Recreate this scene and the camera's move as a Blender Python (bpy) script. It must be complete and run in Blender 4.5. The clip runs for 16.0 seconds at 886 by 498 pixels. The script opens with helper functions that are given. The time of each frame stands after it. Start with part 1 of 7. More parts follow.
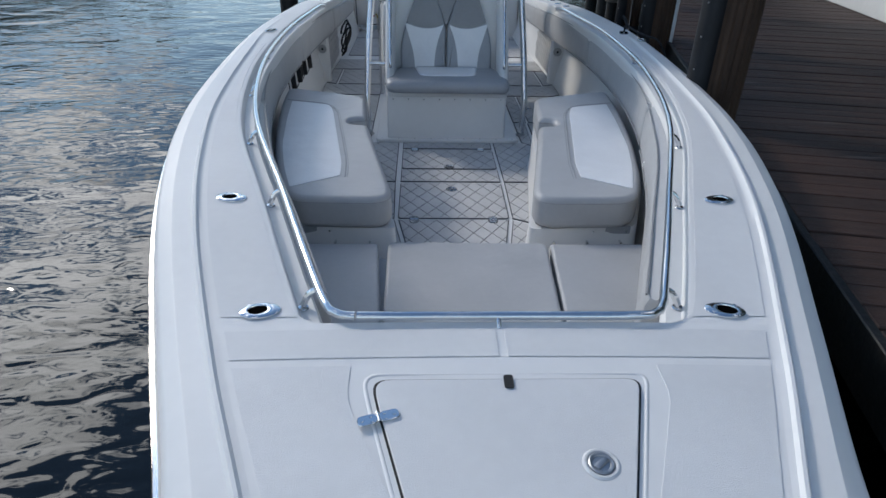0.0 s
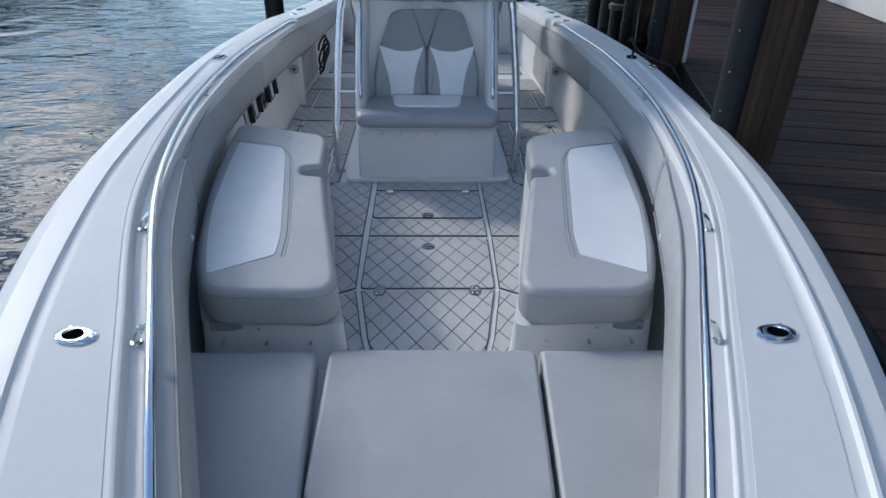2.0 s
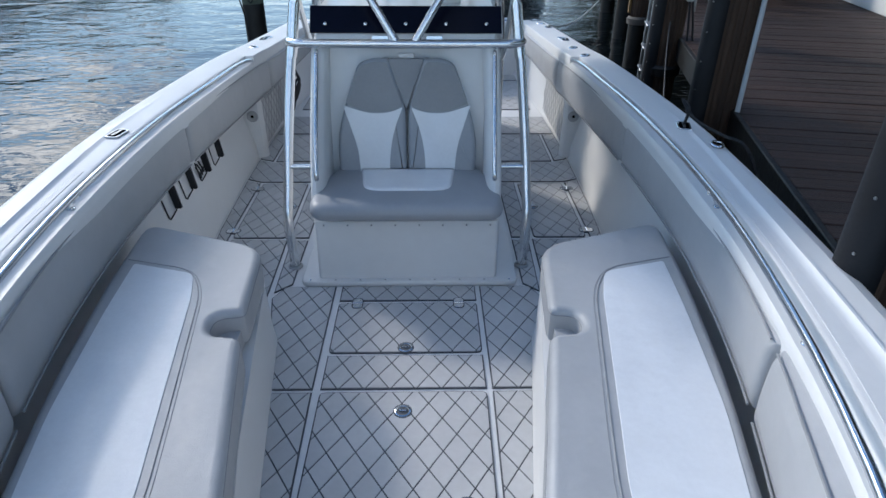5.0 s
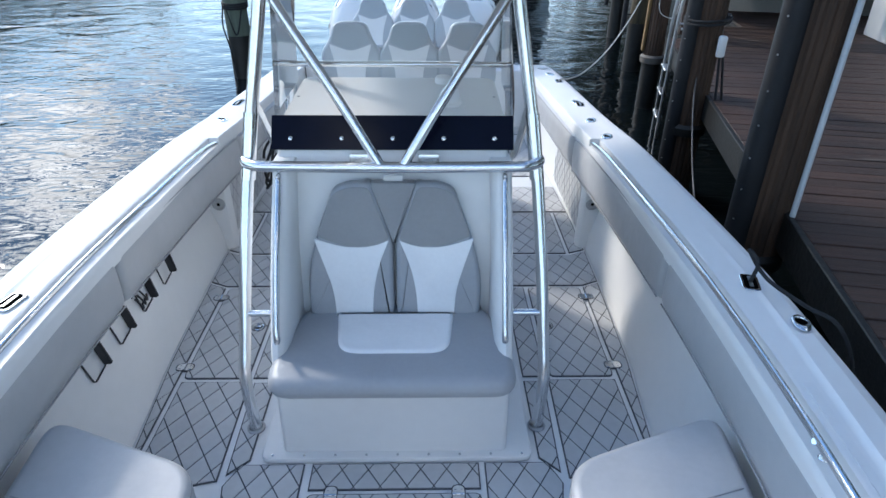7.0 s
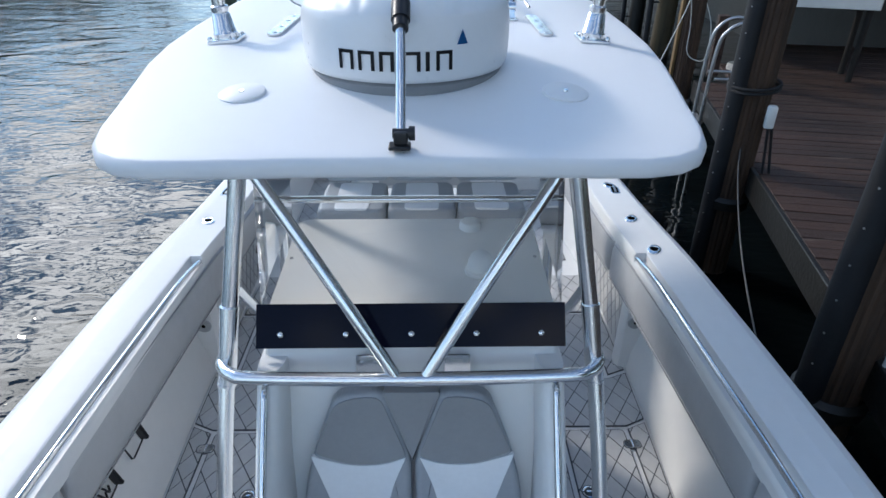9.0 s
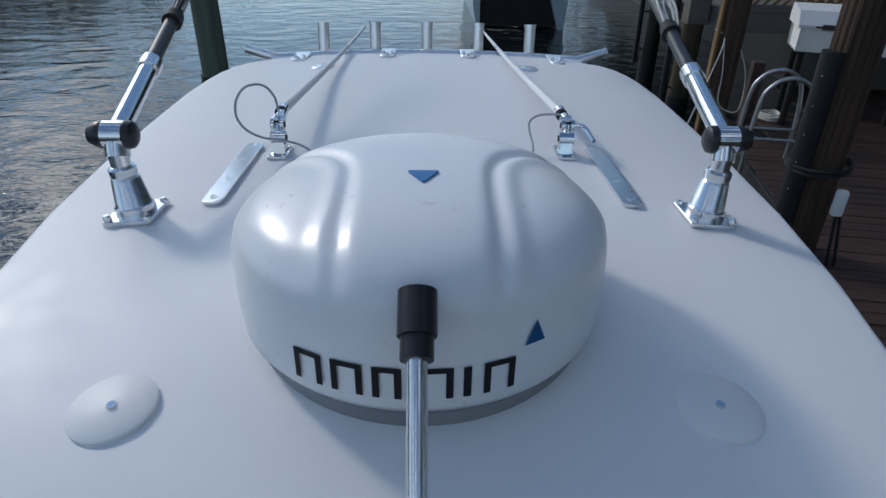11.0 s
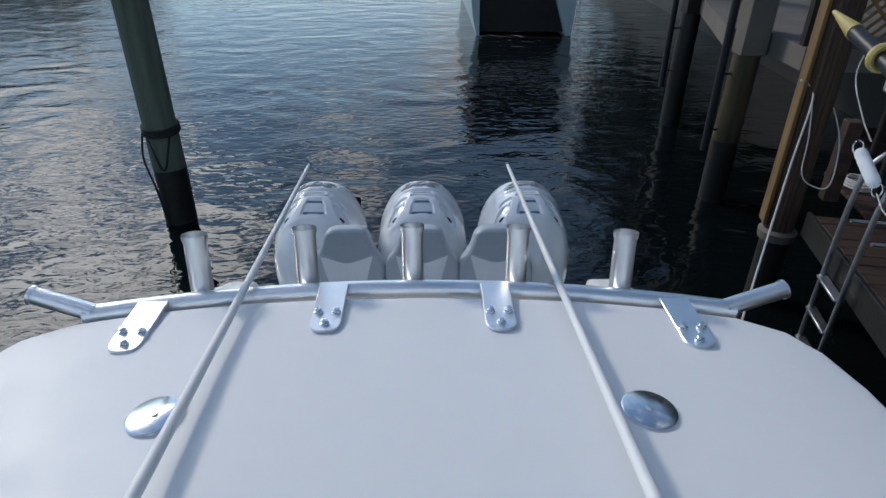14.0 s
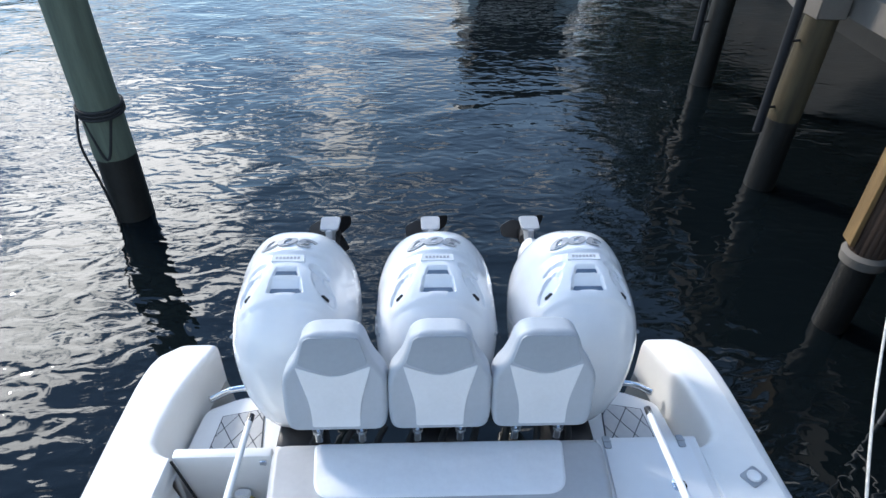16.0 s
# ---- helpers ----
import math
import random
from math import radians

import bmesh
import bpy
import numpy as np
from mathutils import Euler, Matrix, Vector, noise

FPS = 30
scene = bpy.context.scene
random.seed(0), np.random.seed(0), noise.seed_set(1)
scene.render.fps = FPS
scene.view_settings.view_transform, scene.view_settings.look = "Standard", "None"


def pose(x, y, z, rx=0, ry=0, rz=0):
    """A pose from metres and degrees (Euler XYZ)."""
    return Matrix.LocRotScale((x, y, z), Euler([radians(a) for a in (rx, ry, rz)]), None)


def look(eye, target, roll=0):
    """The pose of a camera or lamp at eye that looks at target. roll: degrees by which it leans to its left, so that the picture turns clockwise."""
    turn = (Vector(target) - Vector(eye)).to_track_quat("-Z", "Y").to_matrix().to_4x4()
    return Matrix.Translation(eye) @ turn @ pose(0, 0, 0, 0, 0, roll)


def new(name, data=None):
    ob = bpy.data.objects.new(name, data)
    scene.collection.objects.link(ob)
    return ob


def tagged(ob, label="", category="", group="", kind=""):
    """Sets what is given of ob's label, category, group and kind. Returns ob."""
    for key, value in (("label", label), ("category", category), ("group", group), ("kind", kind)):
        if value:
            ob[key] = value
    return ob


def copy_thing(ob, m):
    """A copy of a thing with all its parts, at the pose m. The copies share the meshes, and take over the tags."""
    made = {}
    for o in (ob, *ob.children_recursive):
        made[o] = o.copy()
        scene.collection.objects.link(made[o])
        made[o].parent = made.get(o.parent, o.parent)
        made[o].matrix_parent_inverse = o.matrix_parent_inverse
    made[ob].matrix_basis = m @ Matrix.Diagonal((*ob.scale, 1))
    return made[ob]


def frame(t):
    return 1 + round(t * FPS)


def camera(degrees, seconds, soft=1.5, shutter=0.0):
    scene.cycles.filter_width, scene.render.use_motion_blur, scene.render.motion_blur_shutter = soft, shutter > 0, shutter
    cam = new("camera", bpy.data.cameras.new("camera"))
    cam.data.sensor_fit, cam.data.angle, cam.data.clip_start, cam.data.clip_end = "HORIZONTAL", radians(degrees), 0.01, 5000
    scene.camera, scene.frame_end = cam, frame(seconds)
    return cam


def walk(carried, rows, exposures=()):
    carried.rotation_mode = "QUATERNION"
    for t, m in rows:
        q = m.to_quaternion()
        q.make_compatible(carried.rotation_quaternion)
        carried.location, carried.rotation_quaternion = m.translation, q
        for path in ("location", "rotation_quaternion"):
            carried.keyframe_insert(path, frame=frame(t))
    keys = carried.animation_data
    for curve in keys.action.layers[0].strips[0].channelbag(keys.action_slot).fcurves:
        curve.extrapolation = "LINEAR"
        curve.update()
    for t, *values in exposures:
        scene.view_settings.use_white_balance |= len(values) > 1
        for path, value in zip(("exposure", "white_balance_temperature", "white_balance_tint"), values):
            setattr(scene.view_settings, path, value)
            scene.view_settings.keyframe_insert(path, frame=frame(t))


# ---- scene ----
cam = camera(71.6, 16.0)
PATH = [
    (0, (-0.22, -0.279, 1.872), (-0.148, 1.456, 0.88), 1.3),
    (0.5, (-0.193, -0.082, 1.891), (-0.123, 1.653, 0.899), 1.2),
    (1, (-0.149, 0.12, 1.893), (-0.08, 1.856, 0.902), 1.2),
    (1.5, (-0.083, 0.328, 1.892), (-0.018, 2.065, 0.902), 1.1),
    (2, (-0.02, 0.539, 1.886), (0.041, 2.276, 0.897), 1.0),
    (2.5, (0.037, 0.763, 1.878), (0.093, 2.501, 0.889), 0.8),
    (3, (0.079, 0.983, 1.864), (0.132, 2.723, 0.88), 0.9),
    (3.2, (0.083, 1.07, 1.872), (0.139, 2.808, 0.884), 0.9),
    (5.3, (0.128, 2.027, 1.961), (0.171, 3.761, 0.966), 0.4),
    (5.5, (0.122, 2.117, 1.965), (0.169, 3.857, 0.981), 0.5),
    (6, (0.137, 2.358, 2.038), (0.185, 4.1, 1.055), 0.6),
    (6.5, (0.153, 2.619, 2.139), (0.2, 4.36, 1.155), 0.6),
    (7, (0.159, 2.886, 2.252), (0.204, 4.627, 1.268), 0.6),
    (7.5, (0.15, 3.119, 2.356), (0.193, 4.858, 1.37), 0.6),
    (8, (0.129, 3.33, 2.447), (0.168, 5.07, 1.463), 0.5),
    (8.5, (0.101, 3.55, 2.537), (0.136, 5.291, 1.553), 0.3),
    (9, (0.075, 3.787, 2.638), (0.109, 5.528, 1.655), 0.2),
    (9.2, (0.069, 3.886, 2.678), (0.103, 5.628, 1.696), 0.2),
    (11.3, (0.01, 4.991, 2.829), (0.055, 6.75, 1.879), 1.0),
    (11.5, (0.009, 5.13, 2.84), (0.055, 6.889, 1.889), 1.0),
    (12, (0.008, 5.433, 2.866), (0.063, 7.191, 1.914), 1.3),
    (12.5, (0.019, 5.759, 2.909), (0.071, 7.516, 1.956), 1.1),
    (13, (0.032, 6.098, 2.954), (0.08, 7.853, 1.997), 0.7),
    (13.5, (0.031, 6.448, 3.004), (0.081, 8.203, 2.046), 0.6),
    (14, (0.034, 6.807, 3.045), (0.085, 8.548, 2.062), 0.5),
    (14.5, (0.021, 7.179, 3.071), (0.075, 8.893, 2.041), 0.7),
    (15, (-0.012, 7.539, 3.085), (0.05, 9.223, 2.007), 0.8),
    (15.5, (-0.049, 7.893, 3.094), (0.025, 9.545, 1.971), 1.2),
    (16, (-0.098, 8.233, 3.109), (-0.013, 9.848, 1.933), 1.4),
]
# the clip camera's own exposure and white balance on the way: seconds, stops, kelvin
LIGHT = [(0, 0.3, 6400), (2, 0.42, 6210), (3, 0.56, 6180), (5.5, 0.77, 6160), (6.5, 1.08, 6160), (7.2, 1.34, 6160), (8, 1.32, 6200), (9, 0.88, 6230), (11.3, -0.1, 6180), (12.5, -0.14, 6200), (13.5, 0.03, 6360), (14.3, 0.34, 6420), (15, 1.04, 6400), (16, 1.40, 6400)]
walk(cam, [(t, look(eye, target, roll)) for t, eye, target, roll in PATH], exposures=[(t, e, k, 10) for t, e, k in LIGHT])

# ---- world, sun and exposure ----
CLOUD, GLARE, COVER_SUN, COVER_TOP = 11.2, 34.0, 0.07, -0.04
COVER_BANK, COVER_HIGH, HAZE = 0.11, -3.0, 0.65      # the bank breaks up above; thin haze towards the horizon
COVER_BOW = -0.06      # more cloud towards the bow
SUN_AZ, SUN_EL = -48.0, 30.5      # degrees from the stern direction (+y), towards port is negative
world = bpy.data.worlds.new("sky")
scene.world = world
world.use_nodes = True
wn = world.node_tree
wn.nodes.clear()
w_out = wn.nodes.new("ShaderNodeOutputWorld")
w_bg = wn.nodes.new("ShaderNodeBackground")
w_sky = wn.nodes.new("ShaderNodeTexSky")
w_sky.sky_type = "NISHITA"
w_sky.sun_disc = False
w_sky.sun_elevation = radians(SUN_EL)
w_sky.sun_rotation = radians(SUN_AZ)
w_sky.air_density, w_sky.dust_density, w_sky.ozone_density = 1.2, 0.0, 3.0
w_co = wn.nodes.new("ShaderNodeTexCoord")
w_map = wn.nodes.new("ShaderNodeMapping")
w_map.inputs["Scale"].default_value = (1.0, 1.0, 2.2)
w_noise = wn.nodes.new("ShaderNodeTexNoise")
w_noise.inputs["Scale"].default_value = 4.6
w_noise.inputs["Detail"].default_value = 7.0
w_noise.inputs["Roughness"].default_value = 0.58
w_ramp = wn.nodes.new("ShaderNodeValToRGB")
w_ramp.color_ramp.elements[0].position, w_ramp.color_ramp.elements[1].position = 0.575, 0.625
w_mix = wn.nodes.new("ShaderNodeMix")
w_mix.data_type = "RGBA"
w_cloud = wn.nodes.new("ShaderNodeVectorMath")
w_cloud.operation = "SCALE"
w_cloud.inputs[0].default_value = (0.97, 0.98, 0.98)
wn.links.new(w_co.outputs["Generated"], w_map.inputs["Vector"])
wn.links.new(w_map.outputs["Vector"], w_noise.inputs["Vector"])
# the cover thickens towards a cloud bank beside the sun and overhead


def sky_math(op, a, b):
    n = wn.nodes.new("ShaderNodeMath")
    n.operation = op
    for i, v in enumerate((a, b)):
        if isinstance(v, float):
            n.inputs[i].default_value = v
        else:
            wn.links.new(v, n.inputs[i])
    return n.outputs[0]


w_dot = wn.nodes.new("ShaderNodeVectorMath")
w_dot.operation = "DOT_PRODUCT"
w_dot.inputs[1].default_value = (math.sin(radians(-38)) * math.cos(radians(26)), math.cos(radians(-38)) * math.cos(radians(26)), math.sin(radians(26)))      # the middle of the cloud bank
wn.links.new(w_co.outputs["Generated"], w_dot.inputs[0])
w_sep = wn.nodes.new("ShaderNodeSeparateXYZ")
wn.links.new(w_co.outputs["Generated"], w_sep.inputs[0])
near_sun = sky_math("MAXIMUM", sky_math("DIVIDE", sky_math("SUBTRACT", w_dot.outputs["Value"], 0.83), 0.17), 0.0)
risen = sky_math("MINIMUM", sky_math("MAXIMUM", sky_math("DIVIDE", sky_math("SUBTRACT", w_sep.outputs["Z"], 0.22), 0.28), 0.0), 1.0)
cover = sky_math("ADD", w_noise.outputs["Fac"], sky_math("ADD", sky_math("MULTIPLY", sky_math("MULTIPLY", near_sun, sky_math("ADD", sky_math("MULTIPLY", risen, 0.5), 0.5)), COVER_SUN), sky_math("ADD", sky_math("MULTIPLY", w_sep.outputs["Z"], COVER_TOP), sky_math("MULTIPLY", sky_math("MINIMUM", w_sep.outputs["Y"], 0.0), COVER_BOW))))
w_bank = wn.nodes.new("ShaderNodeVectorMath")
w_bank.operation = "DOT_PRODUCT"
w_bank.inputs[1].default_value = (math.sin(radians(-33)) * math.cos(radians(31)), math.cos(radians(-33)) * math.cos(radians(31)), math.sin(radians(31)))      # a denser bank astern
wn.links.new(w_co.outputs["Generated"], w_bank.inputs[0])
bank = sky_math("MINIMUM", sky_math("MAXIMUM", sky_math("DIVIDE", sky_math("SUBTRACT", w_bank.outputs["Value"], 0.955), 0.025), 0.0), 1.0)
high = sky_math("MINIMUM", sky_math("MAXIMUM", sky_math("SUBTRACT", w_sep.outputs["Z"], 0.65), 0.0), 0.12)
cover = sky_math("ADD", cover, sky_math("ADD", sky_math("MULTIPLY", bank, COVER_BANK), sky_math("MULTIPLY", sky_math("MULTIPLY", high, near_sun), COVER_HIGH)))
haze = sky_math("MULTIPLY", sky_math("POWER", sky_math("SUBTRACT", 1.0, sky_math("MAXIMUM", w_sep.outputs["Z"], 0.0)), 3.0), HAZE)
glare = sky_math("MULTIPLY_ADD", sky_math("MULTIPLY", sky_math("POWER", near_sun, 1.2), risen), GLARE)
wn.links.new(sky_math("MULTIPLY", sky_math("ADD", sky_math("MULTIPLY", w_sep.outputs["Z"], 1.25), 0.27), CLOUD), glare.node.inputs[2])      # brighter overhead, as cloudy skies are
wn.links.new(cover, w_ramp.inputs["Fac"])
wn.links.new(glare, w_cloud.inputs["Scale"])
w_haze = wn.nodes.new("ShaderNodeMix")
w_haze.data_type = "RGBA"
w_haze.inputs["B"].default_value = (5.0, 7.2, 9.8, 1.0)
wn.links.new(haze, w_haze.inputs["Factor"])
wn.links.new(w_sky.outputs["Color"], w_haze.inputs["A"])
wn.links.new(w_ramp.outputs["Color"], w_mix.inputs["Factor"])
wn.links.new(w_haze.outputs["Result"], w_mix.inputs["A"])
wn.links.new(w_cloud.outputs["Vector"], w_mix.inputs["B"])
wn.links.new(w_mix.outputs["Result"], w_bg.inputs["Color"])
w_bg.inputs["Strength"].default_value = 0.12
wn.links.new(w_bg.outputs["Background"], w_out.inputs["Surface"])

sun_data = bpy.data.lights.new("sun", "SUN")
sun_data.energy, sun_data.angle, sun_data.color = 1.4, radians(7.0), (1.0, 0.92, 0.82)
sun = new("sun", sun_data)
az, el = radians(SUN_AZ), radians(SUN_EL)
sun.matrix_world = look((20 * math.sin(az) * math.cos(el), 20 * math.cos(az) * math.cos(el) + 5, 20 * math.sin(el)), (0, 5, 0))
scene.view_settings.exposure = 0.0

# ---- materials ----
def material(name, color, rough=0.5, metal=0.0, vary=0.06, scale=3.0, bump=0.0, bump_scale=60.0, soft=0.0, soft_scale=9.0, coat=0.0, dirt=None, ior=1.45, island=0.0, stretch=(1, 1, 1)):
    """Principled surface with large-scale tint variation, roughness wear and fine relief."""
    m = bpy.data.materials.new(name)
    m.use_nodes = True
    nt = m.node_tree
    p = nt.nodes["Principled BSDF"]
    p.inputs["Metallic"].default_value = metal
    p.inputs["IOR"].default_value = ior
    p.inputs["Coat Weight"].default_value = coat
    p.inputs["Coat Roughness"].default_value = 0.04
    co = nt.nodes.new("ShaderNodeTexCoord")
    mp = nt.nodes.new("ShaderNodeMapping")
    mp.inputs["Scale"].default_value = stretch
    nt.links.new(co.outputs["Object"], mp.inputs["Vector"])
    n1 = nt.nodes.new("ShaderNodeTexNoise")
    n1.inputs["Scale"].default_value, n1.inputs["Detail"].default_value = scale, 5.0
    n2 = nt.nodes.new("ShaderNodeTexNoise")
    n2.inputs["Scale"].default_value, n2.inputs["Detail"].default_value = scale * 14, 3.0
    for n in (n1, n2):
        nt.links.new(mp.outputs["Vector"], n.inputs["Vector"])
    ramp = nt.nodes.new("ShaderNodeValToRGB")
    c = Vector(color)
    d = Vector(dirt) if dirt else c * (1 - 2.2 * vary)
    ramp.color_ramp.elements[0].position, ramp.color_ramp.elements[0].color = 0.28, (*d, 1)
    ramp.color_ramp.elements[1].position, ramp.color_ramp.elements[1].color = 0.72, (*(c * (1 + vary)), 1)
    mixf = nt.nodes.new("ShaderNodeMath")
    mixf.operation = "MULTIPLY_ADD"
    mixf.inputs[1].default_value = 0.7
    add = nt.nodes.new("ShaderNodeMath")
    add.operation = "MULTIPLY"
    add.inputs[1].default_value = 0.3
    nt.links.new(n2.outputs["Fac"], add.inputs[0])
    nt.links.new(n1.outputs["Fac"], mixf.inputs[0])
    nt.links.new(add.outputs[0], mixf.inputs[2])
    nt.links.new(mixf.outputs[0], ramp.inputs["Fac"])
    last = ramp.outputs["Color"]
    if island:
        geo = nt.nodes.new("ShaderNodeNewGeometry")
        oi = nt.nodes.new("ShaderNodeObjectInfo")
        sm = nt.nodes.new("ShaderNodeMath")
        sm.operation = "ADD"
        fr = nt.nodes.new("ShaderNodeMath")
        fr.operation = "FRACT"
        nt.links.new(geo.outputs["Random Per Island"], sm.inputs[0])
        nt.links.new(oi.outputs["Random"], sm.inputs[1])
        nt.links.new(sm.outputs[0], fr.inputs[0])
        mr = nt.nodes.new("ShaderNodeMapRange")
        mr.inputs["To Min"].default_value, mr.inputs["To Max"].default_value = 1 - island, 1 + island
        nt.links.new(fr.outputs[0], mr.inputs["Value"])
        vm = nt.nodes.new("ShaderNodeVectorMath")
        vm.operation = "SCALE"
        nt.links.new(last, vm.inputs[0])
        nt.links.new(mr.outputs[0], vm.inputs["Scale"])
        last = vm.outputs["Vector"]
    nt.links.new(last, p.inputs["Base Color"])
    rr = nt.nodes.new("ShaderNodeMapRange")
    rr.inputs["To Min"].default_value, rr.inputs["To Max"].default_value = max(0.02, rough * 0.75), min(1.0, rough * 1.3)
    nt.links.new(n2.outputs["Fac"], rr.inputs["Value"])
    nt.links.new(rr.outputs[0], p.inputs["Roughness"])
    normal = None
    if soft:
        n4 = nt.nodes.new("ShaderNodeTexNoise")
        n4.inputs["Scale"].default_value, n4.inputs["Detail"].default_value = soft_scale, 2.0
        nt.links.new(co.outputs["Object"], n4.inputs["Vector"])
        b4 = nt.nodes.new("ShaderNodeBump")
        b4.inputs["Strength"].default_value, b4.inputs["Distance"].default_value = 1.0, soft
        nt.links.new(n4.outputs["Fac"], b4.inputs["Height"])
        normal = b4.outputs["Normal"]
        nt.links.new(normal, p.inputs["Normal"])
    if bump:
        n3 = nt.nodes.new("ShaderNodeTexNoise")
        n3.inputs["Scale"].default_value, n3.inputs["Detail"].default_value = bump_scale, 4.0
        nt.links.new(mp.outputs["Vector"], n3.inputs["Vector"])
        b = nt.nodes.new("ShaderNodeBump")
        b.inputs["Strength"].default_value, b.inputs["Distance"].default_value = min(1.0, bump * 4), 0.004
        nt.links.new(n3.outputs["Fac"], b.inputs["Height"])
        if normal is not None:
            nt.links.new(normal, b.inputs["Normal"])
        nt.links.new(b.outputs["Normal"], p.inputs["Normal"])
    return m


GEL = material("white_gelcoat", (0.74, 0.74, 0.73), 0.47, vary=0.03, scale=1.3, ior=1.38)
DASH = material("glossy_dash", (0.80, 0.80, 0.79), 0.10, vary=0.02, scale=2.0)
PVC = material("pale_pvc", (0.50, 0.53, 0.55), 0.45, vary=0.08, scale=4.0)
ROOF = material("white_roof_gelcoat", (0.74, 0.745, 0.75), 0.46, vary=0.02, scale=1.1, ior=1.33)
NONSKID = material("nonskid_gelcoat", (0.71, 0.712, 0.71), 0.55, vary=0.04, scale=2.0, bump=0.12, bump_scale=420)
DOME = material("white_dome_plastic", (0.75, 0.755, 0.76), 0.30, vary=0.02, scale=3.0)
VINYL = material("grey_vinyl", (0.325, 0.340, 0.360), 0.42, vary=0.05, scale=4.0, bump=0.05, bump_scale=260, soft=0.008, soft_scale=7)
VINYL_LIGHT = material("pale_grey_vinyl", (0.42, 0.425, 0.43), 0.42, vary=0.05, scale=3.0, bump=0.05, bump_scale=260, soft=0.008, soft_scale=7)
VINYL_WHITE = material("white_vinyl", (0.74, 0.755, 0.77), 0.40, vary=0.04, scale=4.0, bump=0.05, bump_scale=260, soft=0.008, soft_scale=7)
SEAT_GREY = material("blue_grey_vinyl", (0.42, 0.455, 0.495), 0.42, vary=0.05, scale=3.0, bump=0.05, bump_scale=260, soft=0.008, soft_scale=7)
SEAT_PANEL = material("slate_vinyl", (0.335, 0.375, 0.415), 0.42, vary=0.05, scale=3.0, bump=0.05, bump_scale=260, soft=0.008, soft_scale=7)
VINYL_DARK = material("dark_grey_vinyl", (0.25, 0.255, 0.265), 0.45, vary=0.06, scale=4.0, bump=0.06, bump_scale=240, soft=0.006, soft_scale=8)
PIPING = material("grey_seam", (0.30, 0.305, 0.31), 0.5, vary=0.08, scale=20)
STEEL = material("polished_stainless", (0.72, 0.73, 0.74), 0.10, metal=1.0, vary=0.04, scale=9.0)
ALU = material("brushed_aluminium", (0.76, 0.77, 0.78), 0.20, metal=1.0, vary=0.06, scale=12.0, stretch=(1, 1, 0.2))
SATIN = material("satin_aluminium", (0.86, 0.87, 0.88), 0.34, metal=1.0, vary=0.05, scale=12.0, stretch=(1, 1, 0.2))
MAT = material("foam_mat", (0.52, 0.522, 0.52), 0.85, vary=0.07, scale=2.5, bump=0.06, bump_scale=500, island=0.02)
MATLINE = material("foam_mat_groove", (0.10, 0.105, 0.115), 0.9, vary=0.15, scale=15)
BLACK = material("black_plastic", (0.018, 0.018, 0.02), 0.38, vary=0.2, scale=12)
VOID = material("open_bore", (0.003, 0.003, 0.003), 1.0, ior=1.0)
ALU_DULL = material("dull_aluminium", (0.42, 0.43, 0.44), 0.42, metal=1.0, vary=0.15, scale=9.0)
PILEWOOD = material("brown_pile_wood", (0.062, 0.036, 0.022), 0.8, vary=0.35, scale=2.0, bump=0.35, bump_scale=30, stretch=(6, 6, 0.5))
ROPE_GREY = material("grey_line", (0.10, 0.10, 0.10), 0.85, vary=0.2, scale=40)
RUBBER = material("black_rubber", (0.02, 0.02, 0.02), 0.7, vary=0.2, scale=10)
RUBSTRIP = material("black_rub_strip", (0.007, 0.008, 0.011), 0.55, vary=0.2, scale=6)
BRASS = material("yellow_plastic", (0.42, 0.33, 0.10), 0.45, vary=0.1, scale=15)
REDLABEL = material("red_label", (0.35, 0.05, 0.03), 0.5, vary=0.1, scale=15)
NAVY = material("smoked_panel", (0.004, 0.005, 0.014), 0.12, vary=0.15, scale=5, ior=1.22)
ENGINE = material("white_engine_paint", (0.76, 0.77, 0.78), 0.20, vary=0.02, scale=2.0, coat=0.5)
FIGURE = material("pale_silver_decal", (0.36, 0.365, 0.375), 0.45, vary=0.08, scale=20)
# blue reflected in the engine intakes, put in as a plain colour
INTAKE = material("intake_reflection", (0.13, 0.18, 0.25), 0.45, vary=0.15, scale=12)
DECAL = material("silver_decal", (0.30, 0.31, 0.32), 0.4, vary=0.08, scale=20)
BLUE = material("blue_mark", (0.015, 0.15, 0.38), 0.4, vary=0.08, scale=20)
ROPE = material("white_rope", (0.55, 0.54, 0.50), 0.85, vary=0.15, scale=40, bump=0.3, bump_scale=180)
ROPE_DARK = material("black_rope", (0.02, 0.021, 0.023), 0.85, vary=0.3, scale=40, bump=0.3, bump_scale=180)
DECKWOOD = material("stained_dock_wood", (0.045, 0.023, 0.0157), 0.60, vary=0.42, scale=2.2, bump=0.25, bump_scale=40, island=0.28, stretch=(0.5, 6, 6))
nt = DECKWOOD.node_tree      # pale scuffs where the stain has worn off along the boards
dw_p = nt.nodes["Principled BSDF"]
dw_geo = nt.nodes.new("ShaderNodeNewGeometry")
dw_map = nt.nodes.new("ShaderNodeMapping")
dw_map.inputs["Rotation"].default_value = (0, 0, math.atan(0.21))
dw_map.inputs["Scale"].default_value = (1.6, 14.0, 1.0)
dw_noise = nt.nodes.new("ShaderNodeTexNoise")
dw_noise.inputs["Scale"].default_value, dw_noise.inputs["Detail"].default_value = 1.0, 6.0
dw_range = nt.nodes.new("ShaderNodeMapRange")
dw_range.inputs["From Min"].default_value, dw_range.inputs["From Max"].default_value = 0.64, 0.74
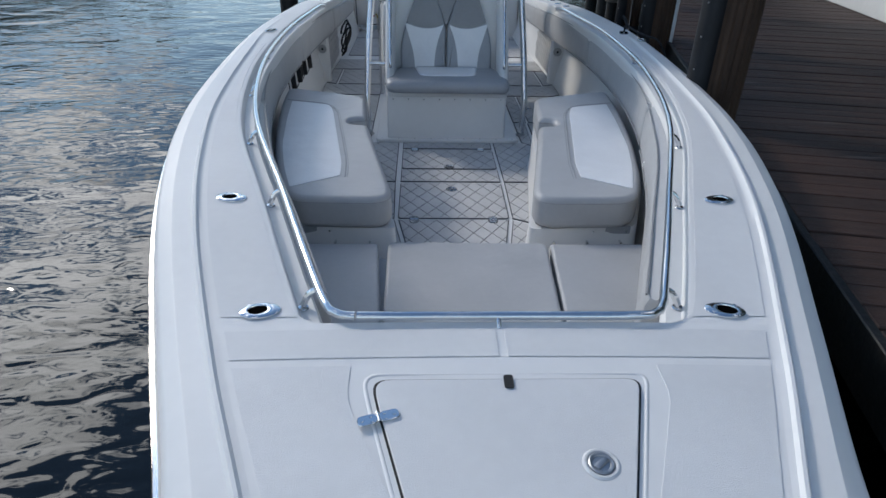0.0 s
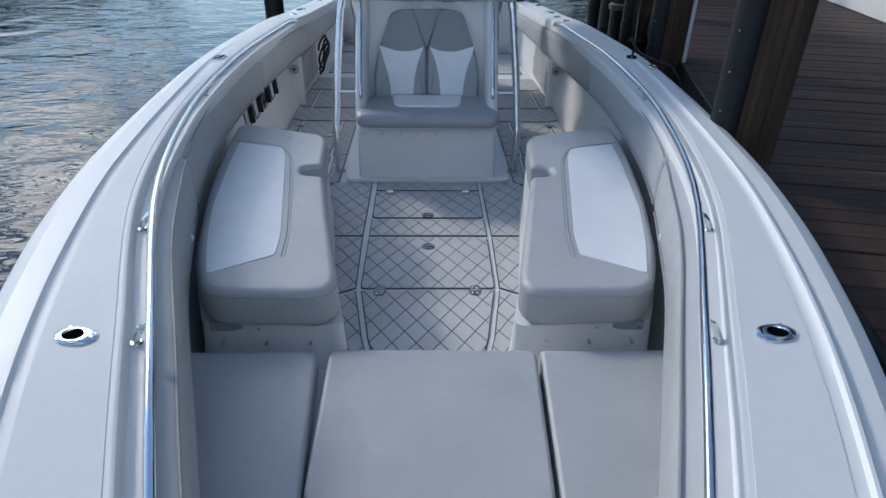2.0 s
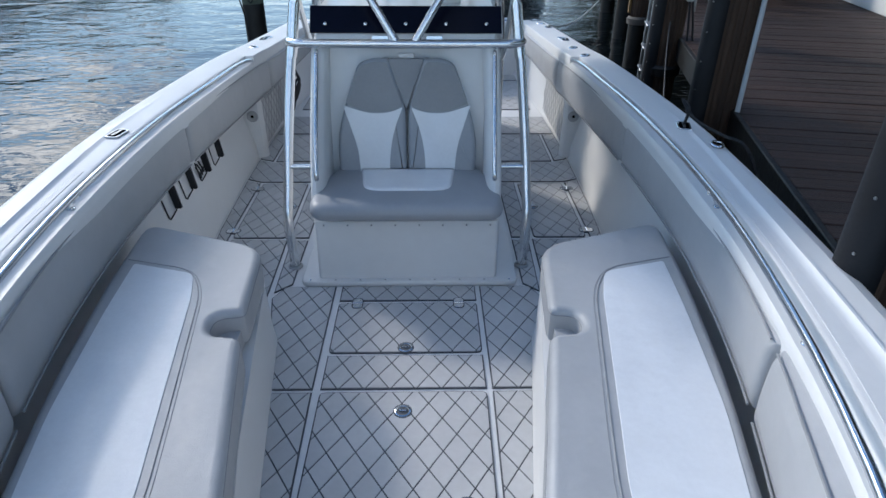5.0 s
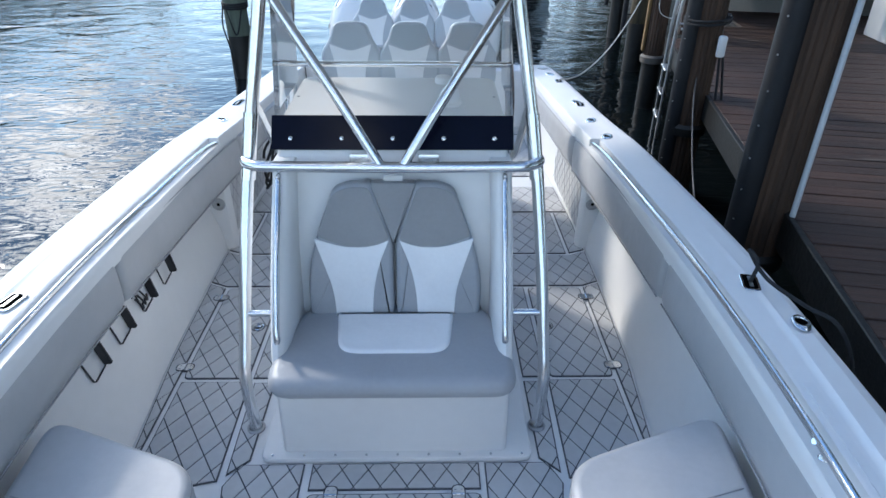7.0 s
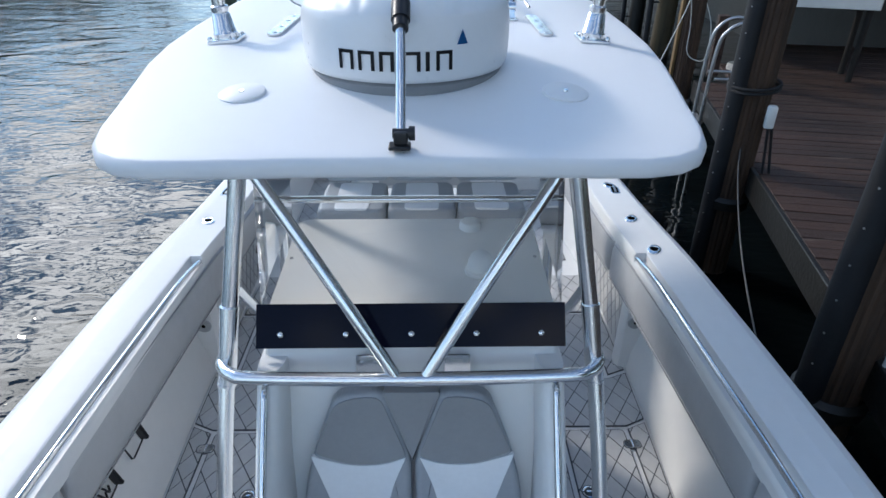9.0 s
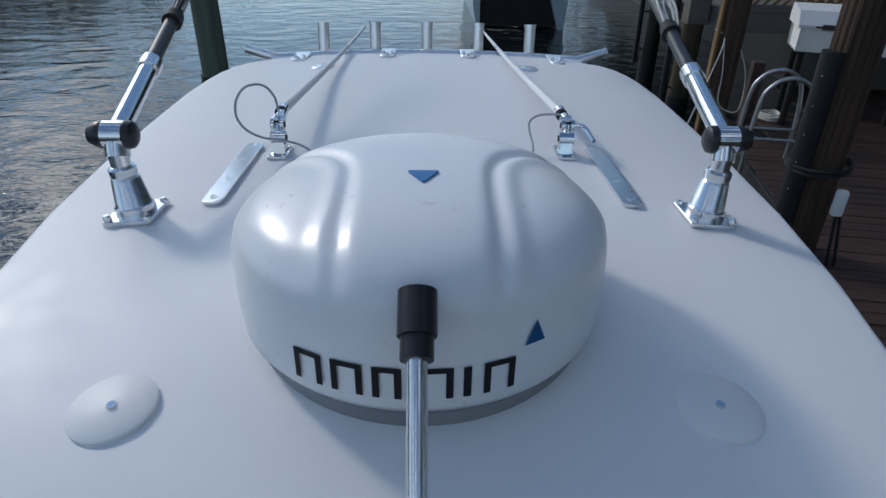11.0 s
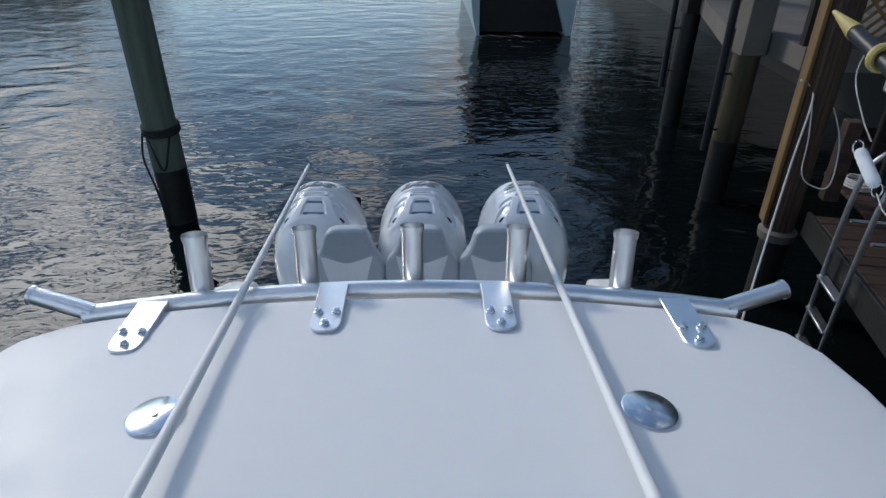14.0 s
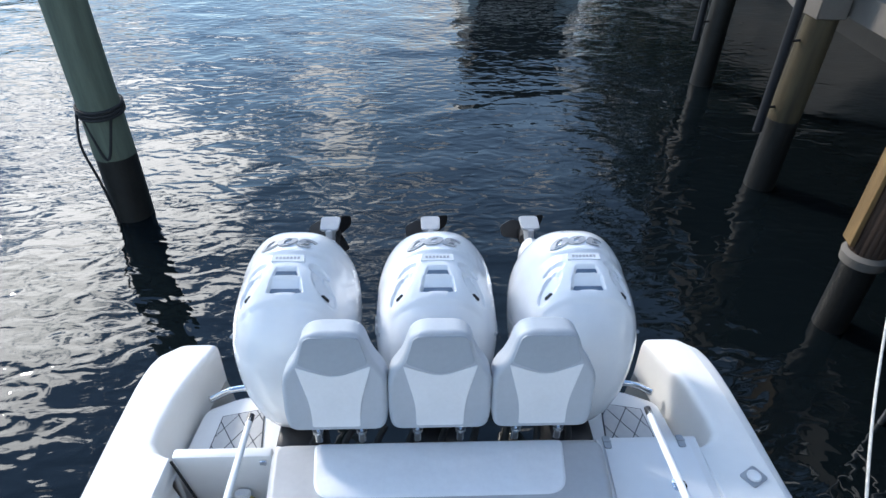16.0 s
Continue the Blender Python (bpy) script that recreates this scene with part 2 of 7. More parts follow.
dw_range.inputs["To Max"].default_value = 0.55
dw_mix = nt.nodes.new("ShaderNodeMix")
dw_mix.data_type = "RGBA"
dw_mix.inputs["B"].default_value = (0.15, 0.125, 0.105, 1)
nt.links.new(dw_geo.outputs["Position"], dw_map.inputs["Vector"])
nt.links.new(dw_map.outputs["Vector"], dw_noise.inputs["Vector"])
nt.links.new(dw_noise.outputs["Fac"], dw_range.inputs["Value"])
nt.links.new(dw_range.outputs["Result"], dw_mix.inputs["Factor"])
nt.links.new(dw_p.inputs["Base Color"].links[0].from_socket, dw_mix.inputs["A"])
nt.links.new(dw_mix.outputs["Result"], dw_p.inputs["Base Color"])
# weathered wood, near-black since the dark round the raised deck is put in
POSTWOOD = material("weathered_shaded_wood", (0.013, 0.010, 0.008), 0.8, vary=0.35, scale=2.0, bump=0.35, bump_scale=30, stretch=(6, 6, 0.5))
GOLDWOOD = material("treated_pine", (0.18, 0.11, 0.042), 0.75, vary=0.25, scale=2.0, bump=0.3, bump_scale=30, island=0.1, stretch=(6, 6, 0.5))
# treated pine darkened for the shade under the raised deck
GOLDDARK = material("shaded_treated_pine", (0.060, 0.047, 0.024), 0.8, vary=0.35, scale=2.0, bump=0.3, bump_scale=30, stretch=(6, 6, 0.5))
PILEGREEN = material("green_treated_pile", (0.10, 0.125, 0.095), 0.8, vary=0.25, scale=2.5, bump=0.35, bump_scale=25, stretch=(5, 5, 0.4))
# near-black for wet pile feet; also stands for shade under the raised deck
WETSHADE = material("wet_and_shade_black", (0.012, 0.012, 0.011), 0.5, vary=0.3, scale=6, bump=0.4, bump_scale=30)
CONCRETE = material("grey_concrete", (0.135, 0.121, 0.105), 0.85, vary=0.15, scale=2.0, bump=0.2, bump_scale=60)
WHITEWALL = material("white_painted_wall", (0.72, 0.72, 0.70), 0.6, vary=0.05, scale=1.0, bump=0.05, bump_scale=90)
BARK = material("bark", (0.07, 0.05, 0.035), 0.9, vary=0.3, scale=5, bump=0.5, bump_scale=25)
LEAF = material("leaf", (0.020, 0.034, 0.012), 0.6, vary=0.3, scale=1.2, island=0.5)
SOIL = material("bank_soil", (0.06, 0.055, 0.035), 0.95, vary=0.3, scale=0.6, bump=0.4, bump_scale=8)
BOATBLUE = material("pale_blue_hull", (0.42, 0.52, 0.56), 0.3, vary=0.05, scale=1.0)
# near-black that stands for the shade in the catamaran's tunnel and cabin
TUNNEL = material("tunnel_cabin_shade", (0.012, 0.012, 0.014), 0.6, vary=0.2, scale=2.0)

CLEAR = bpy.data.materials.new("clear_acrylic")
CLEAR.use_nodes = True
nt = CLEAR.node_tree
nt.nodes.clear()
c_out = nt.nodes.new("ShaderNodeOutputMaterial")
c_mix = nt.nodes.new("ShaderNodeMixShader")
c_fr = nt.nodes.new("ShaderNodeFresnel")
c_fr.inputs["IOR"].default_value = 1.49
c_tr = nt.nodes.new("ShaderNodeBsdfTransparent")
c_tr.inputs["Color"].default_value = (0.965, 0.975, 0.98, 1)
c_gl = nt.nodes.new("ShaderNodeBsdfGlossy")
c_gl.inputs["Roughness"].default_value = 0.03
nt.links.new(c_fr.outputs["Fac"], c_mix.inputs["Fac"])
nt.links.new(c_tr.outputs["BSDF"], c_mix.inputs[1])
nt.links.new(c_gl.outputs["BSDF"], c_mix.inputs[2])
nt.links.new(c_mix.outputs["Shader"], c_out.inputs["Surface"])

WATER = bpy.data.materials.new("canal_water")
WATER.use_nodes = True
nt = WATER.node_tree
wp = nt.nodes["Principled BSDF"]
wp.inputs["Base Color"].default_value = (0.003, 0.005, 0.006, 1)
wp.inputs["Roughness"].default_value = 0.03
wp.inputs["IOR"].default_value = 1.333
w_c = nt.nodes.new("ShaderNodeTexCoord")
heights = []
for sc, st, det, rz in ((0.7, (1.0, 1.4, 1), 0.0, 20), (3.2, (1.0, 1.9, 1), 0.5, -12), (8.0, (1.0, 1.7, 1), 0.5, 25)):
    mp = nt.nodes.new("ShaderNodeMapping")
    mp.inputs["Scale"].default_value = st
    mp.inputs["Rotation"].default_value = (0, 0, radians(rz))
    tx = nt.nodes.new("ShaderNodeTexNoise")
    tx.inputs["Scale"].default_value, tx.inputs["Detail"].default_value = sc, det
    tx.inputs["Distortion"].default_value = 1.0
    nt.links.new(w_c.outputs["Object"], mp.inputs["Vector"])
    nt.links.new(mp.outputs["Vector"], tx.inputs["Vector"])
    heights.append(tx)
prev = None
for tx, dist in zip(heights, (0.036, 0.0105, 0.0012)):
    b = nt.nodes.new("ShaderNodeBump")
    b.inputs["Strength"].default_value, b.inputs["Distance"].default_value = 1.0, dist
    nt.links.new(tx.outputs["Fac"], b.inputs["Height"])
    if prev:
        nt.links.new(prev.outputs["Normal"], b.inputs["Normal"])
    prev = b
nt.links.new(prev.outputs["Normal"], wp.inputs["Normal"])

# ---- helpers ----
def thing(name, label, category, group="", kind="", at=(0, 0, 0)):
    ob = new(name)
    ob.empty_display_size = 0.1
    ob.location = at
    return tagged(ob, label, category, group, kind)


def finish(bm, name, mats, smooth=38.0):
    bmesh.ops.recalc_face_normals(bm, faces=bm.faces[:])
    me = bpy.data.meshes.new(name)
    bm.to_mesh(me)
    bm.free()
    for m in (mats if isinstance(mats, (list, tuple)) else [mats]):
        me.materials.append(m)
    if smooth:
        for p in me.polygons:
            p.use_smooth = True
        me.set_sharp_from_angle(angle=radians(smooth))
    return me


def part(name, bm, mat, parent=None, label="", smooth=38.0):
    """Links a bmesh, given in world metres, as one mesh object under a thing or a part."""
    ob = new(name, finish(bm, name, mat, smooth))
    if smooth and any(p.loop_total > 8 for p in ob.data.polygons):
        wnm = ob.modifiers.new("weighted_normals", "WEIGHTED_NORMAL")
        wnm.keep_sharp = True
    if parent is not None:
        ob.parent = parent
        origin = Vector(parent.location)
        if parent.parent is not None:
            origin = origin + Vector(parent.parent.location)
        ob.data.transform(Matrix.Translation(-origin))
    if label:
        ob["label"] = label
    return ob


def solo(name, bm, mat, label, category, group="", kind="", smooth=38.0):
    return tagged(part(name, bm, mat, None, "", smooth), label, category, group, kind)


def curve(pairs):
    """A smooth function through (x, y) pairs (monotone cubic)."""
    xs, ys = np.array([p[0] for p in pairs], float), np.array([p[1] for p in pairs], float)
    h = np.diff(xs)
    d = np.diff(ys) / h
    m = np.zeros(len(xs))
    m[0], m[-1] = d[0], d[-1]
    for i in range(1, len(xs) - 1):
        m[i] = 0 if d[i - 1] * d[i] <= 0 else 2 * d[i - 1] * d[i] / (d[i - 1] + d[i])

    def fn(x):
        x = min(max(x, xs[0]), xs[-1])
        i = int(min(np.searchsorted(xs, x, "right") - 1, len(h) - 1))
        t = (x - xs[i]) / h[i]
        return float((2 * t**3 - 3 * t**2 + 1) * ys[i] + (t**3 - 2 * t**2 + t) * h[i] * m[i] + (-2 * t**3 + 3 * t**2) * ys[i + 1] + (t**3 - t**2) * h[i] * m[i + 1])
    return fn


def box(bm, c, s, m=None, bevel=0.0, seg=2):
    g = bmesh.ops.create_cube(bm, size=1.0)
    vs = g["verts"]
    bmesh.ops.scale(bm, vec=s, verts=vs)
    if bevel:
        es = list({e for v in vs for e in v.link_edges})
        r = bmesh.ops.bevel(bm, geom=es, offset=bevel, segments=seg, affect="EDGES", profile=0.5)
        vs = list({v for f in r["faces"] for v in f.verts} | {v for v in vs if v.is_valid})
    t = Matrix.Translation(c) @ (m if m is not None else Matrix.Identity(4))
    bmesh.ops.transform(bm, matrix=t, verts=vs)
    return vs


def cyl(bm, a, b, r, r2=None, n=20, cap=True):
    """A straight, possibly tapered round bar from a to b."""
    a, b = Vector(a), Vector(b)
    d = b - a
    q = d.to_track_quat("Z", "Y").to_matrix().to_4x4()
    g = bmesh.ops.create_cone(bm, cap_ends=cap, cap_tris=False, segments=n, radius1=r, radius2=r if r2 is None else r2, depth=d.length)
    bmesh.ops.transform(bm, matrix=Matrix.Translation((a + b) / 2) @ q, verts=g["verts"])
    return g["verts"]


def smooth_line(pts, n=8):
    """Catmull-Rom line through points."""
    p = [Vector(v) for v in pts]
    p = [p[0] * 2 - p[1]] + p + [p[-1] * 2 - p[-2]]
    out = []
    for i in range(1, len(p) - 2):
        for k in range(n):
            t = k / n
            a, b, c, d = p[i - 1:i + 3]
            out.append(0.5 * ((2 * b) + (c - a) * t + (2 * a - 5 * b + 4 * c - d) * t * t + (3 * b - a - 3 * c + d) * t**3))
    out.append(p[-2])
    return out


def tube(bm, pts, r, n=12, cap=True):
    """A round tube swept along points; r is one radius or one for each point."""
    pts = [Vector(p) for p in pts]
    rs = r if isinstance(r, (list, tuple)) else [r] * len(pts)
    up = Vector((0, 0, 1))
    rings = []
    prev_x = None
    for i, p in enumerate(pts):
        d = (pts[min(i + 1, len(pts) - 1)] - pts[max(i - 1, 0)]).normalized()
        if prev_x is None:
            x = d.cross(up if abs(d.z) < 0.95 else Vector((1, 0, 0))).normalized()
        else:
            x = (prev_x - d * prev_x.dot(d)).normalized()
        y = d.cross(x)
        prev_x = x
        rings.append([bm.verts.new(p + (x * math.cos(a) + y * math.sin(a)) * rs[i]) for a in [2 * math.pi * k / n for k in range(n)]])
    for a, b in zip(rings, rings[1:]):
        for k in range(n):
            bm.faces.new((a[k], a[(k + 1) % n], b[(k + 1) % n], b[k]))
    if cap:
        bm.faces.new(rings[0][::-1])
        bm.faces.new(rings[-1])


def lathe(bm, profile, centre=(0, 0, 0), n=32, m=None):
    """Turns (radius, height) pairs round the z axis."""
    c = Vector(centre)
    rings = []
    for r, z in profile:
        if r < 1e-5:
            rings.append([bm.verts.new((0, 0, z))])
        else:
            rings.append([bm.verts.new((r * math.cos(2 * math.pi * k / n), r * math.sin(2 * math.pi * k / n), z)) for k in range(n)])
    for a, b in zip(rings, rings[1:]):
        for k in range(n):
            k2 = (k + 1) % n
            if len(a) == 1 and len(b) == 1:
                continue
            if len(a) == 1:
                bm.faces.new((a[0], b[k], b[k2]))
            elif len(b) == 1:
                bm.faces.new((a[k], a[k2], b[0]))
            else:
                bm.faces.new((a[k], a[k2], b[k2], b[k]))
    vs = [v for ring in rings for v in ring]
    bmesh.ops.transform(bm, matrix=Matrix.Translation(c) @ (m if m is not None else Matrix.Identity(4)), verts=vs)
    return vs


def prism(bm, poly, lo, hi, bevel=0.0, seg=3, m=None, top_only=False, bulge=0.0):
    """A polygon (x, y) drawn out from z = lo to z = hi, with rounded edges."""
    bot = [bm.verts.new((x, y, lo)) for x, y in poly]
    top = [bm.verts.new((x, y, hi)) for x, y in poly]
    n = len(poly)
    faces = [bm.faces.new(bot[::-1]), bm.faces.new(top)]
    for i in range(n):
        faces.append(bm.faces.new((bot[i], bot[(i + 1) % n], top[(i + 1) % n], top[i])))
    bmesh.ops.recalc_face_normals(bm, faces=faces)
    vs = bot + top
    if bevel:
        es = [e for e in {e for v in vs for e in v.link_edges} if not top_only or all(v in top for v in e.verts)]
        r = bmesh.ops.bevel(bm, geom=es, offset=bevel, segments=seg, affect="EDGES", profile=0.5)
        vs = list({v for f in r["faces"] for v in f.verts} | {v for v in vs if v.is_valid})
    if m is not None:
        bmesh.ops.transform(bm, matrix=m, verts=vs)
    return vs


def pad(bm, poly, lo, hi, r, m=None, crown=0.0, seg=5, n=90):
    """A soft upholstered block: an even outline, rounded top and bottom edges and a crowned top."""
    pts = [Vector(p) for p in poly]
    seg_l = [(pts[(i + 1) % len(pts)] - pts[i]).length for i in range(len(pts))]
    total, even, i, gone = sum(seg_l), [], 0, 0.0
    for k in range(n):
        want = total * k / n
        while gone + seg_l[i] < want:
            gone += seg_l[i]
            i += 1
        even.append(pts[i].lerp(pts[(i + 1) % len(pts)], (want - gone) / max(seg_l[i], 1e-9)))
    area = sum(even[k - 1].x * even[k].y - even[k].x * even[k - 1].y for k in range(n))
    side = 1.0 if area > 0 else -1.0
    norm = []
    for k in range(n):
        t = even[(k + 2) % n] - even[k - 2]
        norm.append(Vector((-t.y, t.x)).normalized() * side)
    mid = sum(even, Vector((0, 0))) / n
    rings = []

    def ring(inset, z):
        rings.append([(even[k].x + norm[k].x * inset, even[k].y + norm[k].y * inset, z) for k in range(n)])
    for j in range(seg + 1):
        a = math.pi / 2 * j / seg
        ring(r * (1 - math.sin(a)), lo + r * (1 - math.cos(a)))
    for j in range(seg + 1):
        a = math.pi / 2 * j / seg
        ring(r * (1 - math.cos(a)), hi - r * (1 - math.sin(a)))
    last = rings[-1]
    for s in (0.88, 0.7, 0.5, 0.28) if crown else ():
        rings.append([(mid.x + (p[0] - mid.x) * s, mid.y + (p[1] - mid.y) * s, hi + crown * (1 - s * s)) for p in last])
    loft(bm, rings)
    vs = bm.verts[:]
    if m is not None:
        bmesh.ops.transform(bm, matrix=m, verts=vs)
    return vs


def round_poly(poly, r, n=5):
    """A polygon with rounded corners; r is one radius or one for each corner."""
    out = []
    k = len(poly)
    rs = r if isinstance(r, (list, tuple)) else [r] * k
    for i in range(k):
        p, a, b = Vector(poly[i]), Vector(poly[i - 1]), Vector(poly[(i + 1) % k])
        u, v = (a - p), (b - p)
        rr = min(rs[i], u.length * 0.48, v.length * 0.48)
        if rr < 1e-4:
            out.append((p.x, p.y))
            continue
        u.normalize()
        v.normalize()
        for j in range(n + 1):
            t = j / n
            q = p + u * rr * (1 - t)**2 + v * rr * t**2
            out.append((q.x, q.y))
    return out


def loft(bm, sections, closed=True, cap=True):
    rings = [[bm.verts.new(p) for p in s] for s in sections]
    n = len(rings[0])
    for a, b in zip(rings, rings[1:]):
        for k in range(n if closed else n - 1):
            bm.faces.new((a[k], a[(k + 1) % n], b[(k + 1) % n], b[k]))
    if closed and cap:
        bm.faces.new(rings[0][::-1])
        bm.faces.new(rings[-1])
    return rings


def grid(a, b, n):
    return [a + (b - a) * i / (n - 1) for i in range(n)]


# Placement on a leaning panel: local x across, local y up the panel, local z out of it.
def panel_frame(origin, up, out):
    up, out = Vector(up).normalized(), Vector(out).normalized()
    x = up.cross(out).normalized()
    out = x.cross(up)
    m = Matrix((x, up, out)).transposed().to_4x4()
    m.translation = origin
    return m

# ---- the boat's lines: y runs from bow to stern, z = 0 is the cockpit sole ----
WATER_Z = -0.42
beam = curve([(-0.80, 0.02), (-0.70, 0.20), (-0.45, 0.40), (-0.1, 0.54), (0.25, 0.67), (0.62, 0.79), (1.13, 0.985), (1.63, 1.165), (2.10, 1.31), (2.6, 1.43), (3.2, 1.52), (4.0, 1.575), (4.8, 1.605), (5.6, 1.62), (6.6, 1.62), (8.0, 1.60), (9.7, 1.605), (10.3, 1.64), (10.75, 1.675), (10.86, 1.665), (10.92, 1.63), (10.95, 1.58)])
sheer = curve([(-0.80, 0.72), (0.6, 0.795), (1.19, 0.82), (1.85, 0.872), (3.2, 0.91), (4.8, 0.935), (6.0, 0.90), (6.92, 0.855), (7.4, 0.815), (8.6, 0.73), (9.75, 0.645), (10.3, 0.57), (10.95, 0.42)])
inner = curve([(1.13, 0.40), (1.145, 0.452), (1.18, 0.498), (1.24, 0.522), (1.83, 0.737), (2.72, 1.043), (3.3, 1.158), (3.9, 1.228), (4.6, 1.258), (5.3, 1.265), (6.8, 1.255), (7.5, 1.25), (9.0, 1.25), (10.02, 1.25), (10.95, 1.30)])
foot = curve([(1.13, 0.40), (1.145, 0.455), (1.18, 0.505), (1.24, 0.535), (1.83, 0.775), (2.72, 1.085), (3.3, 1.20), (3.9, 1.27), (4.6, 1.30), (5.3, 1.305), (6.8, 1.275), (7.5, 1.26), (9.0, 1.25), (10.02, 1.25), (10.95, 1.30)])      # the liner's line under the lip
hem = curve([(1.13, 0.345), (1.24, 0.48), (1.83, 0.72), (2.72, 1.03), (3.3, 1.145), (3.9, 1.205), (4.6, 1.225), (5.15, 1.250), (5.58, 1.290), (6.05, 1.306), (6.4, 1.318), (6.85, 1.322), (7.5, 1.318), (8.2, 1.285), (9.0, 1.215), (10.02, 1.195), (10.95, 1.24)])      # where the liner meets the sole
ridge = curve([(-0.6, 0.12), (0.2, 0.44), (0.58, 0.60), (0.96, 0.76), (1.7, 1.025), (2.3, 1.185), (3.0, 1.315), (4.0, 1.40), (5.2, 1.46), (10.95, 1.46)])
STEP_Y = 6.87


def outboard(y, s):
    """From the ridge of the deck over the gunwale's edge and down the topside to below the water."""
    b, d, r = beam(y) - 0.010 * min(1, max(0, y + 0.3)), sheer(y), ridge(y)
    r = min(r, b - 0.10) if b > 0.14 else b * 0.4
    k = min(1.0, b / 0.8)
    fl = max(0.0, 1 - max(0, y + 0.8) / 5.5)
    wl = b * (1 - 0.55 * fl) - 0.06
    u = 1 - min(1.0, max(0.0, (y - 4.3) / 1.2))
    pts = [(r - 0.03 * k, 0.0), (r - 0.014 * k, 0.002 * u), (r - 0.005 * k, 0.013 * u), (r + 0.005 * k, 0.013 * u), (r + 0.016 * k, -0.004 * u), (r + 0.53 * (b - r), -0.005), (r + 0.56 * (b - r), -0.0075), (b - 0.024 * k, -0.030), (b - 0.010 * k, -0.040), (b - 0.002, -0.058), (b, -0.085), (b - 0.012 * k, -0.13)]
    out = [(s * x, y, d + z) for x, z in pts]
    for t in (0.25, 0.55, 0.85, 1.0):
        out.append((s * (b - 0.012 + (wl - b) * t**1.5), y, (d - 0.13) + (WATER_Z + 0.02 - d + 0.13) * t))
    out.append((s * wl * 0.8, y, WATER_Z - 0.35))
    return out


boat = thing("boat_hull", "white fibreglass centre console boat hull with rolled gunwales", "boat")
bm = bmesh.new()
for s in (1, -1):
    ys = grid(1.13, 1.30, 14) + grid(1.36, 4.0, 34) + grid(4.12, 6.86, 20) + [6.868, 6.876] + grid(7.0, 10.02, 20)
    secs = []
    for y in ys:
        g, d = inner(y), sheer(y)
        k = 0.045 if y < STEP_Y else 0.0
        i = [(s * (g + 0.004), y, d - 0.13), (s * g, y, d - 0.07 - 0.2 * k), (s * g, y, d - k - 0.012), (s * (g + 0.010), y, d - k), (s * (g + 0.058), y, d - k), (s * (g + 0.066), y, d - k + 0.2 * k), (s * (g + 0.070), y, d - 0.15 * k), (s * (g + 0.080), y, d)]
        secs.append(i + outboard(y, s))
    loft(bm, secs, closed=False)
    # foredeck ahead of the opening
    secs = []
    for y in grid(-0.80, 1.13, 30):
        r, d = ridge(y), sheer(y)
        b = beam(y)
        r = min(r, b - 0.10) if b > 0.14 else b * 0.4
        crown = 0.012 * min(1, b)
        i = [(s * r * t * 0.95, y, d + crown * (1 - t * t)) for t in grid(0, 1, 8)]
        secs.append(i + outboard(y, s))
    loft(bm, secs, closed=False)
    # stern quarter: the gunwale runs on past the transom as a sloping wing
    secs = []
    for y in [10.02, 10.06, 10.12, 10.22, 10.34, 10.46, 10.58, 10.70, 10.80, 10.88, 10.93, 10.95]:
        d = sheer(y)
        g = 1.25 + 0.125 * (1 - math.exp(-((y - 10.02) / 0.045))) - 0.065 * max(0, (y - 10.45) / 0.5)**1.4
        i = [(s * g, y, 0.12), (s * g, y, 0.28), (s * g, y, d - 0.07), (s * (g + 0.003), y, d - 0.03), (s * (g + 0.012), y, d - 0.010), (s * (g + 0.028), y, d - 0.002), (s * (g + 0.045), y, d), (s * (g + 0.06), y, d)]
        secs.append(i + outboard(y, s))
    r_ = loft(bm, secs, closed=False)
    bm.faces.new(r_[-1])
# front rim of the opening and its coaming
loft(bm, [[(x, 1.13, sheer(1.13) + 0.012 * (1 - (abs(x) / 0.7)**2)), (x, 1.14, sheer(1.13) - 0.006), (x, 1.143, sheer(1.13) - 0.05), (x, 1.147, 0.30)] for x in grid(-0.47, 0.47, 14)], closed=False)
bmesh.ops.remove_doubles(bm, verts=bm.verts[:], dist=0.0005)
part("gunwale_shell", bm, GEL, boat, smooth=45)

# inner liner walls under the lip
bm = bmesh.new()
for s in (1, -1):
    secs = []
    for y in grid(1.19, 1.30, 6) + grid(1.36, 10.02, 60):
        g, d = foot(y), sheer(y)
        k = min(1, max(0, (y - 1.2) / 1.5))
        w = min(1, max(0, (y - 5.6) / 1.1))
        w = 0.085 * w * w * (3 - 2 * w) if y < 7.0 else 0.0
        secs.append([(s * (inner(y) + 0.006), y, d - 0.10), (s * (g + 0.04 * k + w), y, d - 0.20), (s * max(g + 0.045 * k + w, hem(y) + 0.02), y, 0.38), (s * max(g + 0.25 * w, hem(y) + 0.014), y, 0.12), (s * (hem(y) + 0.008), y, 0.03), (s * hem(y), y, 0.004)])
    loft(bm, secs, closed=False)
part("cockpit_liner", bm, GEL, boat, "white gelcoat inner side walls")

# rub rail along the sheer
for s in (1, -1):
    bm = bmesh.new()
    tube(bm, [(s * (beam(y) + 0.004), y, sheer(y) - 0.125) for y in grid(-0.79, 10.9, 70)], 0.017, 8)
    part("rub_rail", bm, ALU, boat, "metal-capped rub rail")

# registration marks on the port bow: plain bars
for i in range(7):
    bm = bmesh.new()
    y = 1.55 + i * 0.085
    p = outboard(y + 0.03, -1)
    box(bm, (p[12][0] - 0.010, y, p[12][2] - 0.10), (0.012, 0.055, 0.09), Matrix.Rotation(radians(-18), 4, "Y"))
    part("registration_bar", bm, RUBBER, boat)

